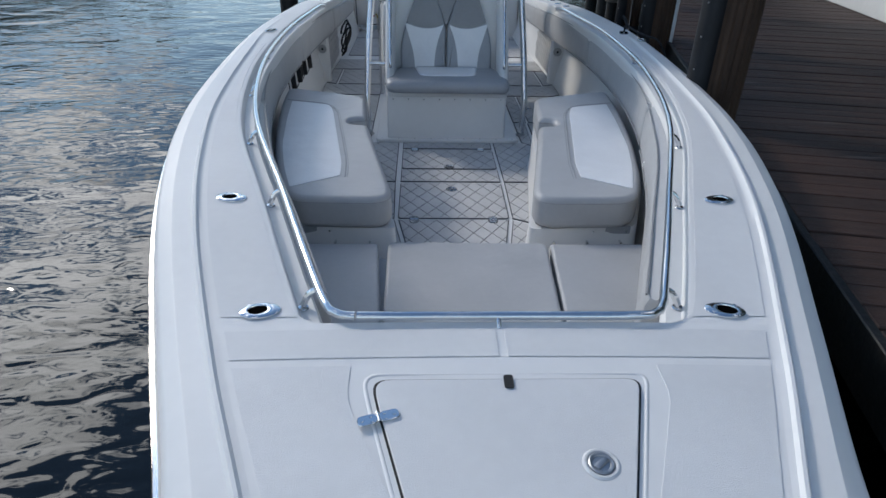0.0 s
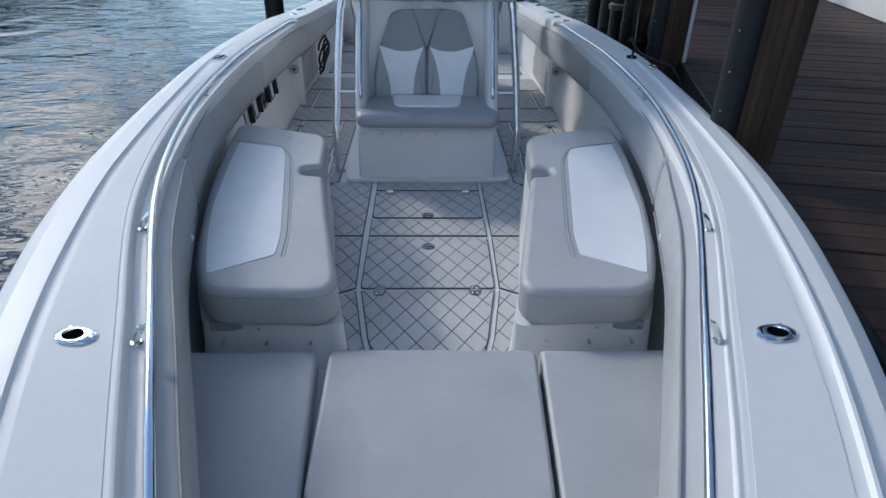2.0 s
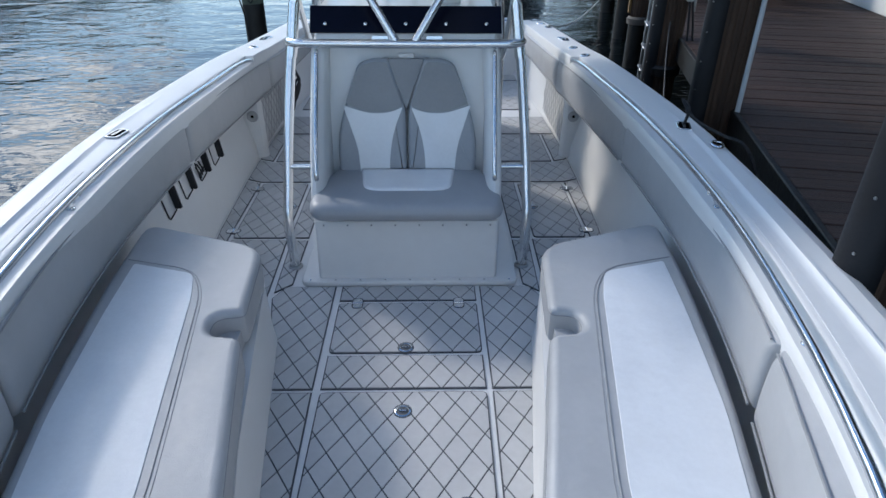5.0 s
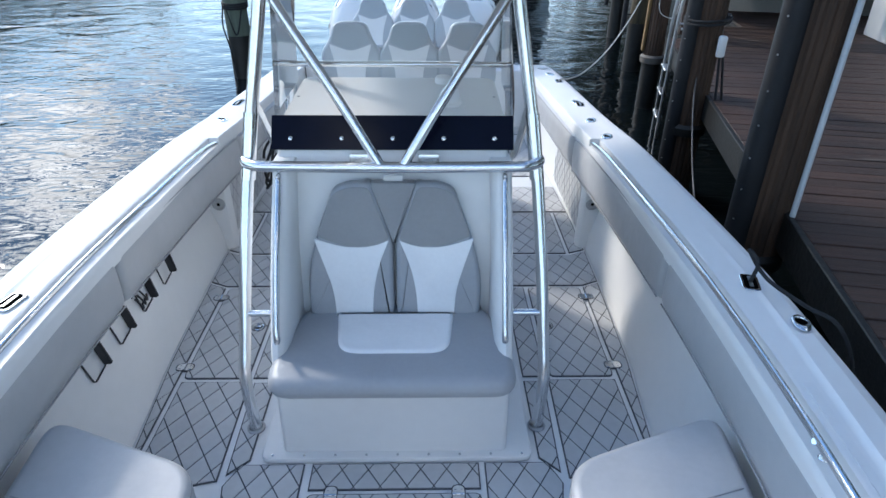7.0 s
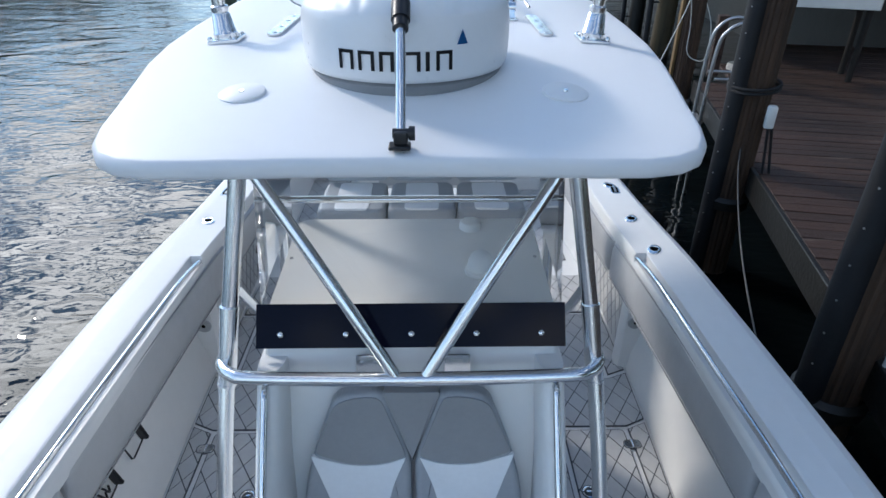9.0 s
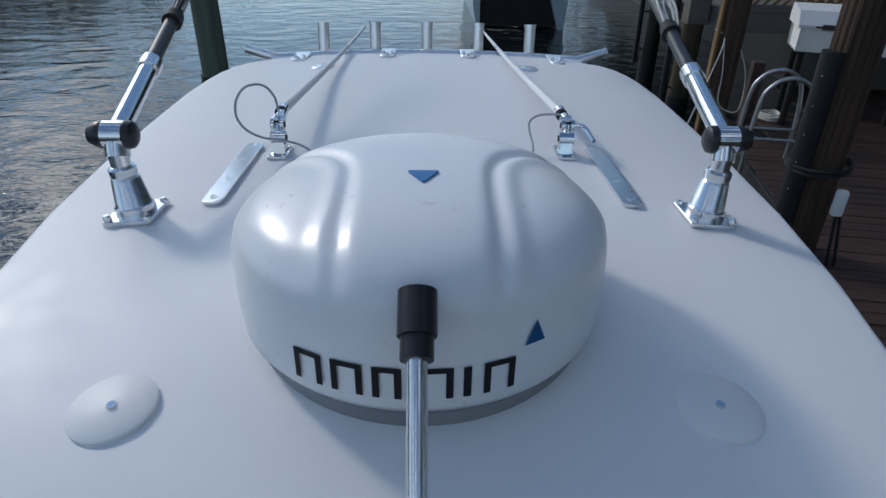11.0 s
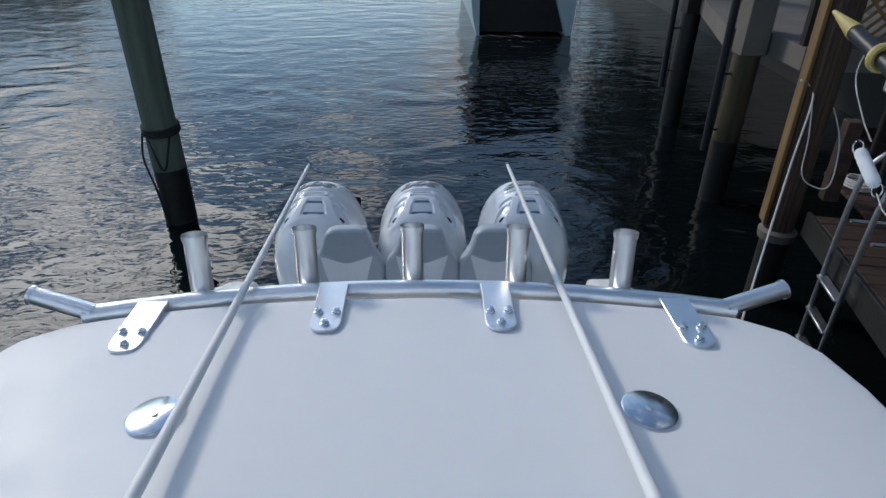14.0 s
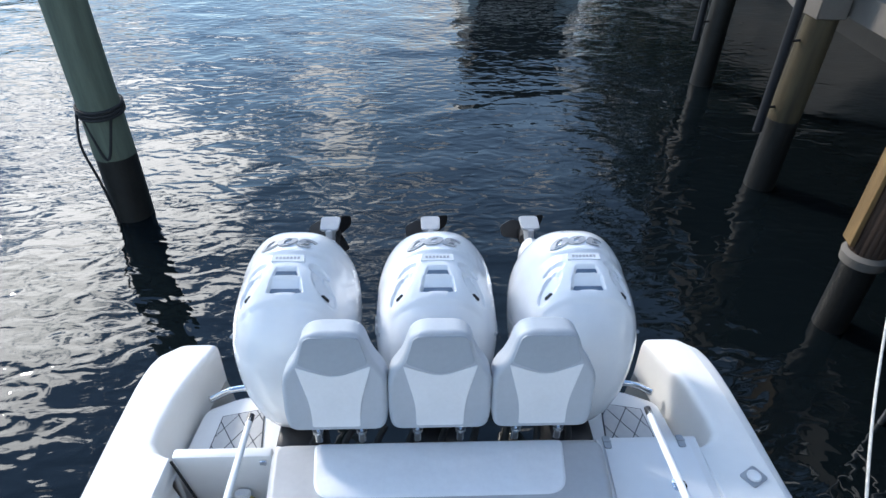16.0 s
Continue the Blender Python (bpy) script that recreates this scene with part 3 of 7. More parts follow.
# ---- cockpit sole with routed foam mats ----
sole = thing("floor", "white cockpit sole with pale grey diamond-routed foam mats", "floor", kind="structure")
bm = bmesh.new()
loft(bm, [[(-hem(y) - 0.012, y, 0.0), (hem(y) + 0.012, y, 0.0)] for y in grid(1.25, 10.20, 60)], closed=False)
part("sole_deck", bm, GEL, sole)


def clip(poly, a, b, c):
    """Keeps the part of a polygon where a*x + b*y <= c."""
    out = []
    for i in range(len(poly)):
        p, q = poly[i - 1], poly[i]
        dp, dq = a * p[0] + b * p[1] - c, a * q[0] + b * q[1] - c
        if (dp <= 0) != (dq <= 0):
            t = dp / (dp - dq)
            out.append((p[0] + (q[0] - p[0]) * t, p[1] + (q[1] - p[1]) * t))
        if dq <= 0:
            out.append(q)
    return out


def halfplanes(poly, inset):
    area = sum(poly[i - 1][0] * poly[i][1] - poly[i][0] * poly[i - 1][1] for i in range(len(poly)))
    hp = []
    for i in range(len(poly)):
        p, q = poly[i - 1], poly[i]
        dx, dy = q[0] - p[0], q[1] - p[1]
        n = math.hypot(dx, dy)
        a, b = (dy / n, -dx / n) if area > 0 else (-dy / n, dx / n)
        hp.append((a, b, a * p[0] + b * p[1] - inset))
    return hp


DW, DH, LINE = 0.118, 0.182, 0.0075


def mat_panel(poly, z=0.0, parent=None, name="mat_panel", joined=()):
    """A foam mat: a dark routed base with diamond islands standing 3 mm proud, cut to a convex outline."""
    bm = bmesh.new()
    prism(bm, poly, z + 0.001, z + 0.007)
    base_faces = len(bm.faces)
    edge = [(a_, b_, c_ + (0.0065 if i_ in joined else 0)) for i_, (a_, b_, c_) in enumerate(halfplanes(poly, 0.0065))]
    x0, x1 = min(p[0] for p in poly), max(p[0] for p in poly)
    y0, y1 = min(p[1] for p in poly), max(p[1] for p in poly)
    k = LINE / math.sqrt((DW / 2)**2 + (DH / 2)**2)
    hx, hy = DW / 2 * (1 - k * 0.9), DH / 2 * (1 - k * 0.9)
    for j in range(int(math.floor(y0 / DH * 2)) - 1, int(math.ceil(y1 / DH * 2)) + 2):
        for i in range(int(math.floor(x0 / DW)) - 1, int(math.ceil(x1 / DW)) + 2):
            cx, cy = (i + 0.5 * (j % 2)) * DW, j * DH / 2
            cell = [(cx - hx, cy), (cx, cy - hy), (cx + hx, cy), (cx, cy + hy)]
            for a, b, c in edge:
                cell = clip(cell, a, b, c)
                if len(cell) < 3:
                    break
            if len(cell) < 3:
                continue
            top = [bm.verts.new((x, y, z + 0.0105)) for x, y in cell]
            low = [bm.verts.new((x, y, z + 0.006)) for x, y in cell]
            bm.faces.new(top).material_index = 1
            for q in range(len(cell)):
                bm.faces.new((low[q], low[(q + 1) % len(cell)], top[(q + 1) % len(cell)], top[q])).material_index = 1
    return part(name, bm, [MATLINE, MAT], parent or sole, smooth=0)


def mirror(poly):
    return [(-x, y) for x, y in poly]


mat_panel([(-0.375, 4.715), (0.385, 4.715), (0.385, 4.86), (-0.375, 4.86)])
mat_panel(round_poly([(-0.375, 4.265), (0.385, 4.265), (0.385, 4.695), (-0.375, 4.695)], 0.03, 3), name="hatch_mat")
mat_panel([(-0.375, 4.01), (0.385, 4.01), (0.385, 4.245), (-0.375, 4.245)])
mat_panel(round_poly([(-0.375, 3.395), (0.375, 3.395), (0.385, 3.99), (-0.375, 3.99)], 0.03, 3), name="hatch_mat")
mat_panel([(-0.20, 2.55), (0.20, 2.55), (0.30, 2.95), (0.37, 3.375), (-0.37, 3.375), (-0.30, 2.95)])
for f_ in (lambda p: p, mirror):
    mat_panel(f_([(0.41, 4.01), (0.615, 4.01), (0.755, 4.74), (0.70, 4.86), (0.41, 4.86)]))
    mat_panel(f_([(0.225, 2.55), (0.36, 2.60), (0.44, 2.95), (0.325, 2.95)]), joined=(3,))
    mat_panel(f_([(0.325, 2.95), (0.44, 2.95), (0.52, 3.30), (0.395, 3.375)]), joined=(1,))
    mat_panel(f_([(0.397, 3.40), (0.52, 3.33), (0.60, 3.99), (0.41, 3.99)]))
    mat_panel(f_([(0.665, 4.885), (0.755, 4.80), (0.775, 5.41), (0.665, 5.41)]))
    mat_panel(f_([(0.785, 4.77), (1.0, 4.72), (1.165, 4.815), (1.165, 5.420), (0.80, 5.420)]))
    mat_panel(f_([(1.190, 4.825), (1.213, 4.84), (1.240, 5.15), (1.277, 5.58), (1.294, 6.05), (1.303, 6.385), (1.190, 6.333)]))
    mat_panel(round_poly(f_([(0.815, 5.445), (1.165, 5.445), (1.165, 6.330), (0.815, 6.330)]), 0.03, 3), name="hatch_mat")
    mat_panel(f_([(0.665, 5.445), (0.79, 5.445), (0.79, 6.330), (0.665, 6.330)]))
    mat_panel(f_([(0.665, 6.355), (1.190, 6.355), (1.190, 6.765), (0.665, 6.765)]), joined=(2,))
    mat_panel(f_([(1.190, 6.355), (1.305, 6.410), (1.310, 6.815), (1.190, 6.765)]), joined=(0,))
    mat_panel(f_([(0.62, 6.790), (1.165, 6.790), (1.165, 7.460), (0.62, 7.460)]))
    mat_panel(f_([(1.190, 6.795), (1.308, 6.845), (1.306, 7.460), (1.190, 7.460)]))
    mat_panel(f_([(0.62, 7.485), (1.303, 7.485), (1.282, 8.0), (0.62, 8.0)]))
    mat_panel(f_([(0.02, 8.25), (1.20, 8.25), (1.195, 9.40), (0.02, 9.40)]))
    mat_panel(f_([(0.80, 9.44), (1.21, 9.44), (1.22, 10.11), (0.80, 10.11)]))


def floor_fitting(kind, x, y, turn=0):
    """Stainless lift ring or hinge let into the sole."""
    m = pose(x, y, 0.0, 0, 0, turn)
    bezel = bmesh.new()
    if kind == "lift_ring":
        lathe(bezel, [(0.0, 0.0125), (0.041, 0.0125), (0.042, 0.002)], (0, 0, 0), 20, m)
    else:
        prism(bezel, round_poly([(-0.031, -0.050), (0.031, -0.050), (0.031, 0.050), (-0.031, 0.050)], 0.028, 4), 0.002, 0.0125, m=m)
    part("bezel", bezel, MATLINE, sole, smooth=30)
    bm = bmesh.new()
    if kind == "lift_ring":
        lathe(bm, [(0.036, 0.004), (0.036, 0.014), (0.030, 0.016), (0.026, 0.012), (0.0, 0.011)], (0, 0, 0), 20, m)
        box(bm, m @ Vector((0, 0.0, 0.016)), (0.034, 0.012, 0.006), m.to_3x3().to_4x4(), 0.002)
    else:
        prism(bm, round_poly([(-0.026, -0.045), (0.026, -0.045), (0.026, 0.045), (-0.026, 0.045)], 0.024, 4), 0.004, 0.015, 0.002, 1, m)
        cyl(bm, m @ Vector((-0.028, 0, 0.015)), m @ Vector((0.028, 0, 0.015)), 0.006, n=8)
        for a, b in ((-1, -1), (1, -1), (-1, 1), (1, 1)):
            cyl(bm, m @ Vector((a * 0.013, b * 0.026, 0.014)), m @ Vector((a * 0.013, b * 0.026, 0.017)), 0.005, n=8)
    return part(kind, bm, STEEL, sole)


for x, y in ((0.005, 4.30), (0.005, 3.865)):
    floor_fitting("lift_ring", x, y)
for x, y in ((-0.272, 4.685), (0.285, 4.685), (-0.265, 3.37), (0.262, 3.37)):
    floor_fitting("hinge", x, y)
for s in (1, -1):
    floor_fitting("lift_ring", s * 0.872, 5.90)
    for y in (5.535, 6.215):
        floor_fitting("hinge", s * 1.183, y, 90)

# vertical mat panels on the side walls aft of the pillar
for s in (1, -1):
    bm = bmesh.new()
    loft(bm, [[(s * 1.46, 6.855, z), (s * (x + 0.06), 6.865, z), (s * (x + 0.02), 6.88, z), (s * x, 6.915, z), (s * (x + 0.005), 6.97, z), (s * 1.46, 7.03, z)] for z, x in ((0.005, 1.255), (0.10, 1.258), (0.3, 1.262), (0.5, 1.266), (0.72, 1.268))])
    part("liner_pillar", bm, GEL, boat)
    m = panel_frame((s * 1.328, 6.857, 0.376), (0, 0, 1), (0, -1, 0))
    bm = bmesh.new()
    lathe(bm, [(0.047, 0.0), (0.047, 0.006), (0.043, 0.010), (0.034, 0.010), (0.031, 0.006), (0.024, 0.007), (0.012, 0.009)], (0, 0, 0), 28, m)
    part("washdown_fitting", bm, VINYL_LIGHT, boat, "round pale plastic washdown fitting")
    bm = bmesh.new()
    lathe(bm, [(0.0125, 0.0), (0.0125, 0.0095), (0, 0.0095)], (0, 0, 0), 12, m)
    part("washdown_bore", bm, VOID, boat)
    bm = bmesh.new()
    m = panel_frame((s * 1.318, 7.64, 0.31), (s * 0.03, 0, 1), (-s, 0.0, 0.03))
    prism(bm, [(-0.70, -0.26), (0.70, -0.26), (0.70, 0.22), (-0.70, 0.22)], 0.0, 0.008, m=m)
    side_mat = part("side_mat", bm, MAT, boat, "pale mat panel with dark lines and a row of bars", smooth=0)
    for sgn in (1, -1):
        for i in range(-6, 8):
            a = Vector((i * 0.105 - 0.25 * 0.66 * sgn, -0.255, 0.009))
            b = Vector((i * 0.105 + 0.22 * 0.66 * sgn, 0.215, 0.009))
            if max(abs(a.x), abs(b.x)) < 0.69:
                d = (b - a)
                bm = bmesh.new()
                box(bm, (a + b) / 2, (0.006, d.length, 0.003), Matrix.Rotation(-math.atan2(d.x, d.y), 4, "Z"))
                bmesh.ops.transform(bm, matrix=m, verts=bm.verts[:])
                part("groove", bm, DECAL, side_mat, smooth=0)
    # brand lettering drawn as plain bars
    for i in range(8):
        bm = bmesh.new()
        box(bm, (-0.36 + i * 0.075, 0.12, 0.010), (0.05, 0.07, 0.004))
        bmesh.ops.transform(bm, matrix=m, verts=bm.verts[:])
        part("letter_bar", bm, DECAL, side_mat, smooth=0)

# ---- foredeck fittings ----
def deck_z(x, y):
    b = min(1, beam(y))
    return sheer(y) + 0.012 * b * max(0, 1 - (abs(x) / max(0.05, ridge(y) * 0.95))**2)


hatch_poly = [(-0.338, 0.895), (0.335, 0.895), (0.312, 0.82), (0.145, 0.30), (0.09, 0.22), (-0.12, 0.22), (-0.182, 0.30), (-0.318, 0.80)]


def on_deck(bm, vs):
    for v in vs:
        v.co.z += deck_z(v.co.x, v.co.y)


hatch = thing("anchor_locker_hatch", "white non-skid anchor locker hatch set in the foredeck", "hatch", at=(0, 0.6, 0.80))
bm = bmesh.new()
on_deck(bm, prism(bm, round_poly([(x * 1.022, 0.6 + (y - 0.6) * 1.022) for x, y in hatch_poly], 0.05, 5), -0.004, 0.0025))
part("gasket", bm, RUBBER, hatch, "dark rubber gap round the lid", smooth=0)
bead = round_poly([(x * 1.085, 0.58 + (y - 0.58) * 1.085) for x, y in hatch_poly], 0.06, 6)
bm = bmesh.new()
tube(bm, [(x, y, deck_z(x, y) - 0.0042) for x, y in bead + bead[:1]], 0.0070, 10, cap=False)
part("coaming_bead", bm, GEL, hatch, "low rounded bead moulded round the lid")
bm = bmesh.new()
on_deck(bm, prism(bm, round_poly(hatch_poly, 0.05, 5), 0.0, 0.010, 0.004, 2, top_only=True))
part("lid", bm, NONSKID, hatch)
bm = bmesh.new()
for side in (-1, 1):
    vs = prism(bm, round_poly([(side * 0.003, -0.015), (side * 0.050, -0.015), (side * 0.050, 0.015), (side * 0.003, 0.015)], 0.012, 4), 0.0, 0.006, 0.0015, 1, pose(-0.318, 0.768, 0.009, 0, 0, 17))
    for q, w in ((0.016, 0.008), (0.016, -0.008), (0.038, 0.0)):
        vs += cyl(bm, pose(-0.318, 0.768, 0.009, 0, 0, 17) @ Vector((side * q, w, 0.005)), pose(-0.318, 0.768, 0.009, 0, 0, 17) @ Vector((side * q, w, 0.008)), 0.0045, n=8)
    on_deck(bm, vs)
on_deck(bm, cyl(bm, pose(-0.318, 0.768, 0.009, 0, 0, 17) @ Vector((0, -0.015, 0.006)), pose(-0.318, 0.768, 0.009, 0, 0, 17) @ Vector((0, 0.015, 0.006)), 0.004, n=8))
part("hinge", bm, STEEL, hatch, "stainless hinge with screws")
bm = bmesh.new()
on_deck(bm, lathe(bm, [(0.029, 0.008), (0.029, 0.012), (0.026, 0.014), (0.021, 0.013), (0.019, 0.010), (0.0, 0.010)], (0.172, 0.634, 0), 28))
on_deck(bm, box(bm, (0.172, 0.634, 0.012), (0.038, 0.015, 0.006), Matrix.Rotation(radians(40), 4, "Z"), 0.003))
rim_bm = bmesh.new()
on_deck(rim_bm, lathe(rim_bm, [(0.030, 0.009), (0.033, 0.0122), (0.037, 0.0125), (0.042, 0.009)], (0.172, 0.634, 0), 28))
part("latch_rim", rim_bm, NONSKID, hatch, "moulded white rim round the latch")
part("latch", bm, ALU_DULL, hatch, "round chrome turning latch")
bm = bmesh.new()
on_deck(bm, prism(bm, round_poly([(-0.012, 0.860), (0.012, 0.860), (0.012, 0.905), (-0.012, 0.905)], 0.008, 3), 0.009, 0.012))
part("finger_notch", bm, RUBBER, hatch, smooth=0)

# non-skid fields of the deck, 2 mm proud
def strip_field(name, ya, yb, x0, x1, n=24):
    """Non-skid between two half-breadth functions on one side; sign is carried by the functions."""
    bm = bmesh.new()
    secs = []
    for y in grid(ya, yb, n):
        a, b = x0(y), x1(y)
        zz = [sheer(y) + (0.012 * min(1, beam(y)) * max(0, 1 - (abs(x) / (ridge(y) * 0.95))**2) if y < 1.13 else 0.0) for x in grid(a, b, 6)]
        secs.append([(a, y, zz[0] - 0.003)] + [(x, y, z + 0.0022) for x, z in zip(grid(a, b, 6), zz)] + [(b, y, zz[-1] - 0.003)])
    loft(bm, secs, closed=False)
    part(name, bm, NONSKID, boat, smooth=30)


for s in (1, -1):
    strip_field("nonskid_field", 1.165, 4.35, lambda y: s * (inner(y) + 0.092), lambda y: s * max(inner(y) + 0.095, ridge(y) - 0.045), 40)
    strip_field("nonskid_field", 0.985, 1.10, lambda y: s * 0.012, lambda y: s * (ridge(y) - 0.05), 6)
    strip_field("nonskid_field", -0.1, 0.955, lambda y: s * (0.0 if y < 0.12 else min(0.40, 0.13 + max(0, y - 0.2) * 0.42)), lambda y: s * max(0.02, ridge(y) - 0.05), 24)


def rod_holder(x, y, lean_x=0.0, turn=0.0, dark=True, size=1.0):
    """Flush rod holder: oval chrome plate with a dark bore and three screws."""
    z = sheer(y) + 0.002
    ob = thing("flush_rod_holder", "oval stainless flush rod holder let into the white gunwale", "rod holder", "rod holders along the gunwales", at=(x, y, z))
    m = pose(x, y, z, 0, 0, turn) @ Matrix.Scale(size, 4)
    bm = bmesh.new()
    n = 28
    rim = [(0.072 * math.cos(2 * math.pi * k / n), 0.045 * math.sin(2 * math.pi * k / n)) for k in range(n)]
    bore = [(0.008 + 0.031 * math.cos(2 * math.pi * k / n), 0.025 * math.sin(2 * math.pi * k / n)) for k in range(n)]
    secs = [[(a, b, -0.002) for a, b in rim], [(a * 0.99, b * 0.99, 0.004) for a, b in rim], [(a * 0.94, b * 0.92, 0.007) for a, b in rim], [(0.008 + (a - 0.008) * 1.25, b * 1.28, 0.009) for a, b in bore], [(0.008 + (a - 0.008) * 1.12, b * 1.12, 0.008) for a, b in bore], [(a, b, 0.0) for a, b in bore], [(a, b, -0.012) for a, b in bore]]
    rings = loft(bm, secs, cap=False)
    bmesh.ops.transform(bm, matrix=m, verts=bm.verts[:])
    part("plate", bm, STEEL, ob)
    bm = bmesh.new()
    prism(bm, [(a * 1.02, b * 1.02) for a, b in bore], -0.010, 0.0035, m=m)
    part("bore", bm, VOID, ob, "dark open bore", smooth=0)
    for a, b in ((-0.055, 0.0), (0.04, 0.030), (0.04, -0.030)):
        bm = bmesh.new()
        cyl(bm, m @ Vector((a, b, 0.004)), m @ Vector((a, b, 0.009)), 0.005 * size, n=8)
        part("screw", bm, STEEL, ob)


for s in (1, -1):
    for y, x, turn in ((1.192, 0.685, -8), (1.853, 0.935, 12), (6.915, 1.38, 60), (7.40, 1.388, 60)):
        if s == -1 and y == 6.915:
            continue
        rod_holder(s * x, y, turn=s * turn if s == 1 else 180 - turn, size=0.85 if y > 6 else 0.84)
rod_holder(1.505, 4.662, turn=75, size=0.72)
for s in (1, -1):
    rod_holder(s * 1.42, 8.05, turn=90 + s * 20, size=0.9)
    rod_holder(s * 1.44, 9.42, turn=90 + s * 20, size=0.95)


def cleat(x, y, turn):
    z = sheer(y) + 0.002
    ob = thing("pop_up_cleat", "stainless pop-up mooring cleat on the gunwale", "cleat", "cleats", at=(x, y, z))
    m = pose(x, y, z, 0, 0, turn)
    bm = bmesh.new()
    prism(bm, round_poly([(-0.06, -0.035), (0.06, -0.035), (0.06, 0.035), (-0.06, 0.035)], 0.02, 4), 0.0, 0.007, 0.002, 1, m)
    part("base_plate", bm, STEEL, ob)
    bm = bmesh.new()
    prism(bm, round_poly([(-0.049, -0.024), (0.049, -0.024), (0.049, 0.024), (-0.049, 0.024)], 0.014, 4), 0.006, 0.0085, m=m)
    part("well", bm, VOID, ob, "dark recessed well", smooth=0)
    bm = bmesh.new()
    prism(bm, round_poly([(-0.040, -0.007), (0.040, -0.007), (0.040, 0.007), (-0.040, 0.007)], 0.006, 3), 0.008, 0.0105, m=m)
    part("horn", bm, ALU_DULL, ob)
    return ob


cleat(-1.401, 4.813, 80)
cleat(1.44, 4.93, 75)
cleat(1.43, 7.95, 85)
cleat(-1.43, 7.95, 85)
cleat(1.455, 9.02, 88)

# bow grab rail in the recess of the coaming
for s in (1, -1):
    rail = thing("bow_grab_rail", "polished stainless grab rail round the bow cockpit opening", "rail", "bow rails", at=(s * 0.9, 2.0, 0.85))
    pts = []
    if s == 1:
        pts += [(x, 1.136, sheer(1.13) + 0.028) for x in (-0.40, -0.2, 0.0, 0.2, 0.36)]
    else:
        pts += [(-0.405, 1.136, sheer(1.13) + 0.028)]
    pts += [(s * 0.440, 1.140, sheer(1.13) + 0.028), (s * 0.475, 1.162, sheer(1.15) + 0.027), (s * 0.500, 1.205, sheer(1.2) + 0.026)]
    for y in [1.26, 1.33] + grid(1.45, 6.86, 30):
        pts.append((s * (inner(y) - 0.008 + 0.022 * min(1, max(0, (y - 2.5) / 1.5))), y, sheer(y) + 0.022 - 0.02 * min(1, max(0, (y - 3) / 3)) - 0.03 * max(0, (y - 6.6) / 0.26)))
    bm = bmesh.new()
    tube(bm, pts, 0.0135, 12)
    part("rail_tube", bm, STEEL, rail)
    for y in (1.275, 1.888, 2.508, 3.25, 4.1):
        bm = bmesh.new()
        x = inner(y)
        tube(bm, smooth_line([(s * (x + 0.000), y, sheer(y) + 0.016), (s * (x + 0.024), y, sheer(y) - 0.002), (s * (x + 0.042), y - 0.008, sheer(y) - 0.036)], 4), 0.0105, 8)
        lathe(bm, [(0.0, 0.004), (0.015, 0.004), (0.018, 0.0)], (s * (x + 0.042), y - 0.008, sheer(y) - 0.044), 12)
        part("stanchion", bm, STEEL, rail)
    if s == 1:
        bm = bmesh.new()
        tube(bm, smooth_line([(0.0, 1.106, sheer(1.11) + 0.004), (0.0, 1.116, sheer(1.11) + 0.018), (0.0, 1.134, sheer(1.13) + 0.028)], 4), 0.008, 10)
        part("stanchion", bm, STEEL, rail)

# coaming bolsters
def pad_line(y):
    t = min(1, max(0, (y - 3.0) / 1.2))
    return inner(y) + (foot(y) - inner(y)) * t


def bolster(s, ya, yb, depth_a, depth_b):
    bm = bmesh.new()
    secs = []
    ys = [ya, ya + 0.006, ya + 0.02, ya + 0.045] + grid(ya + 0.09, yb - 0.09, max(6, int((yb - ya) / 0.09))) + [yb - 0.045, yb - 0.02, yb - 0.006, yb]
    for i, y in enumerate(ys):
        e = min(1.0, min(y - ya, yb - y) / 0.045)
        puff = math.sqrt(max(0, 1 - (1 - e)**2))
        g, d = pad_line(y), sheer(y)
        dep = depth_a + (depth_b - depth_a) * (y - ya) / (yb - ya)
        sec = []
        for a in grid(0, 1, 11):
            w = min(1.0, 7 * a, 7 * (1 - a))**0.5 if 0 < a < 1 else 0.0
            sec.append((s * (g + 0.028 - (0.018 + (0.045 + 0.022 * min(1, max(0, (3.4 - y) / 0.6))) * puff) * w - 0.008 * math.sin(math.pi * a)), y, d - 0.062 - dep * a))
        sec += [(s * (g + 0.034), y, d - 0.062 - dep), (s * (g + 0.034), y, d - 0.062)]
        secs.append(sec)
    loft(bm, secs)
    welt = bmesh.new()
    tube(welt, [(s * (pad_line(y) - 0.030 - 0.022 * min(1, max(0, (3.4 - y) / 0.6))), y, sheer(y) - 0.058 - 0.03) for y in grid(ya + 0.03, yb - 0.03, 24)], 0.0045, 6)
    low = bmesh.new()
    tube(low, [(s * (pad_line(y) - 0.034 - 0.022 * min(1, max(0, (3.4 - y) / 0.6))), y, sheer(y) - 0.062 - (depth_a + (depth_b - depth_a) * (y - ya) / (yb - ya)) * 0.90) for y in grid(ya + 0.03, yb - 0.03, 24)], 0.0045, 6)
    ob = bolster_body(bm)
    part("welt", welt, PIPING, ob)
    part("welt", low, PIPING, ob)
    return ob


def bolster_body(bm):
    return solo("coaming_bolster", bm, VINYL_LIGHT, "pale grey padded vinyl bolster along the cockpit coaming", "cushion", "coaming bolsters")


for s in (1, -1):
    bolster(s, 1.36, 3.28, 0.33, 0.33)
    bolster(s, 3.29, 5.33, 0.32, 0.315)
    bolster(s, 5.34, 7.22, 0.315, 0.30)
    bolster(s, 7.23, 9.35, 0.28, 0.22)

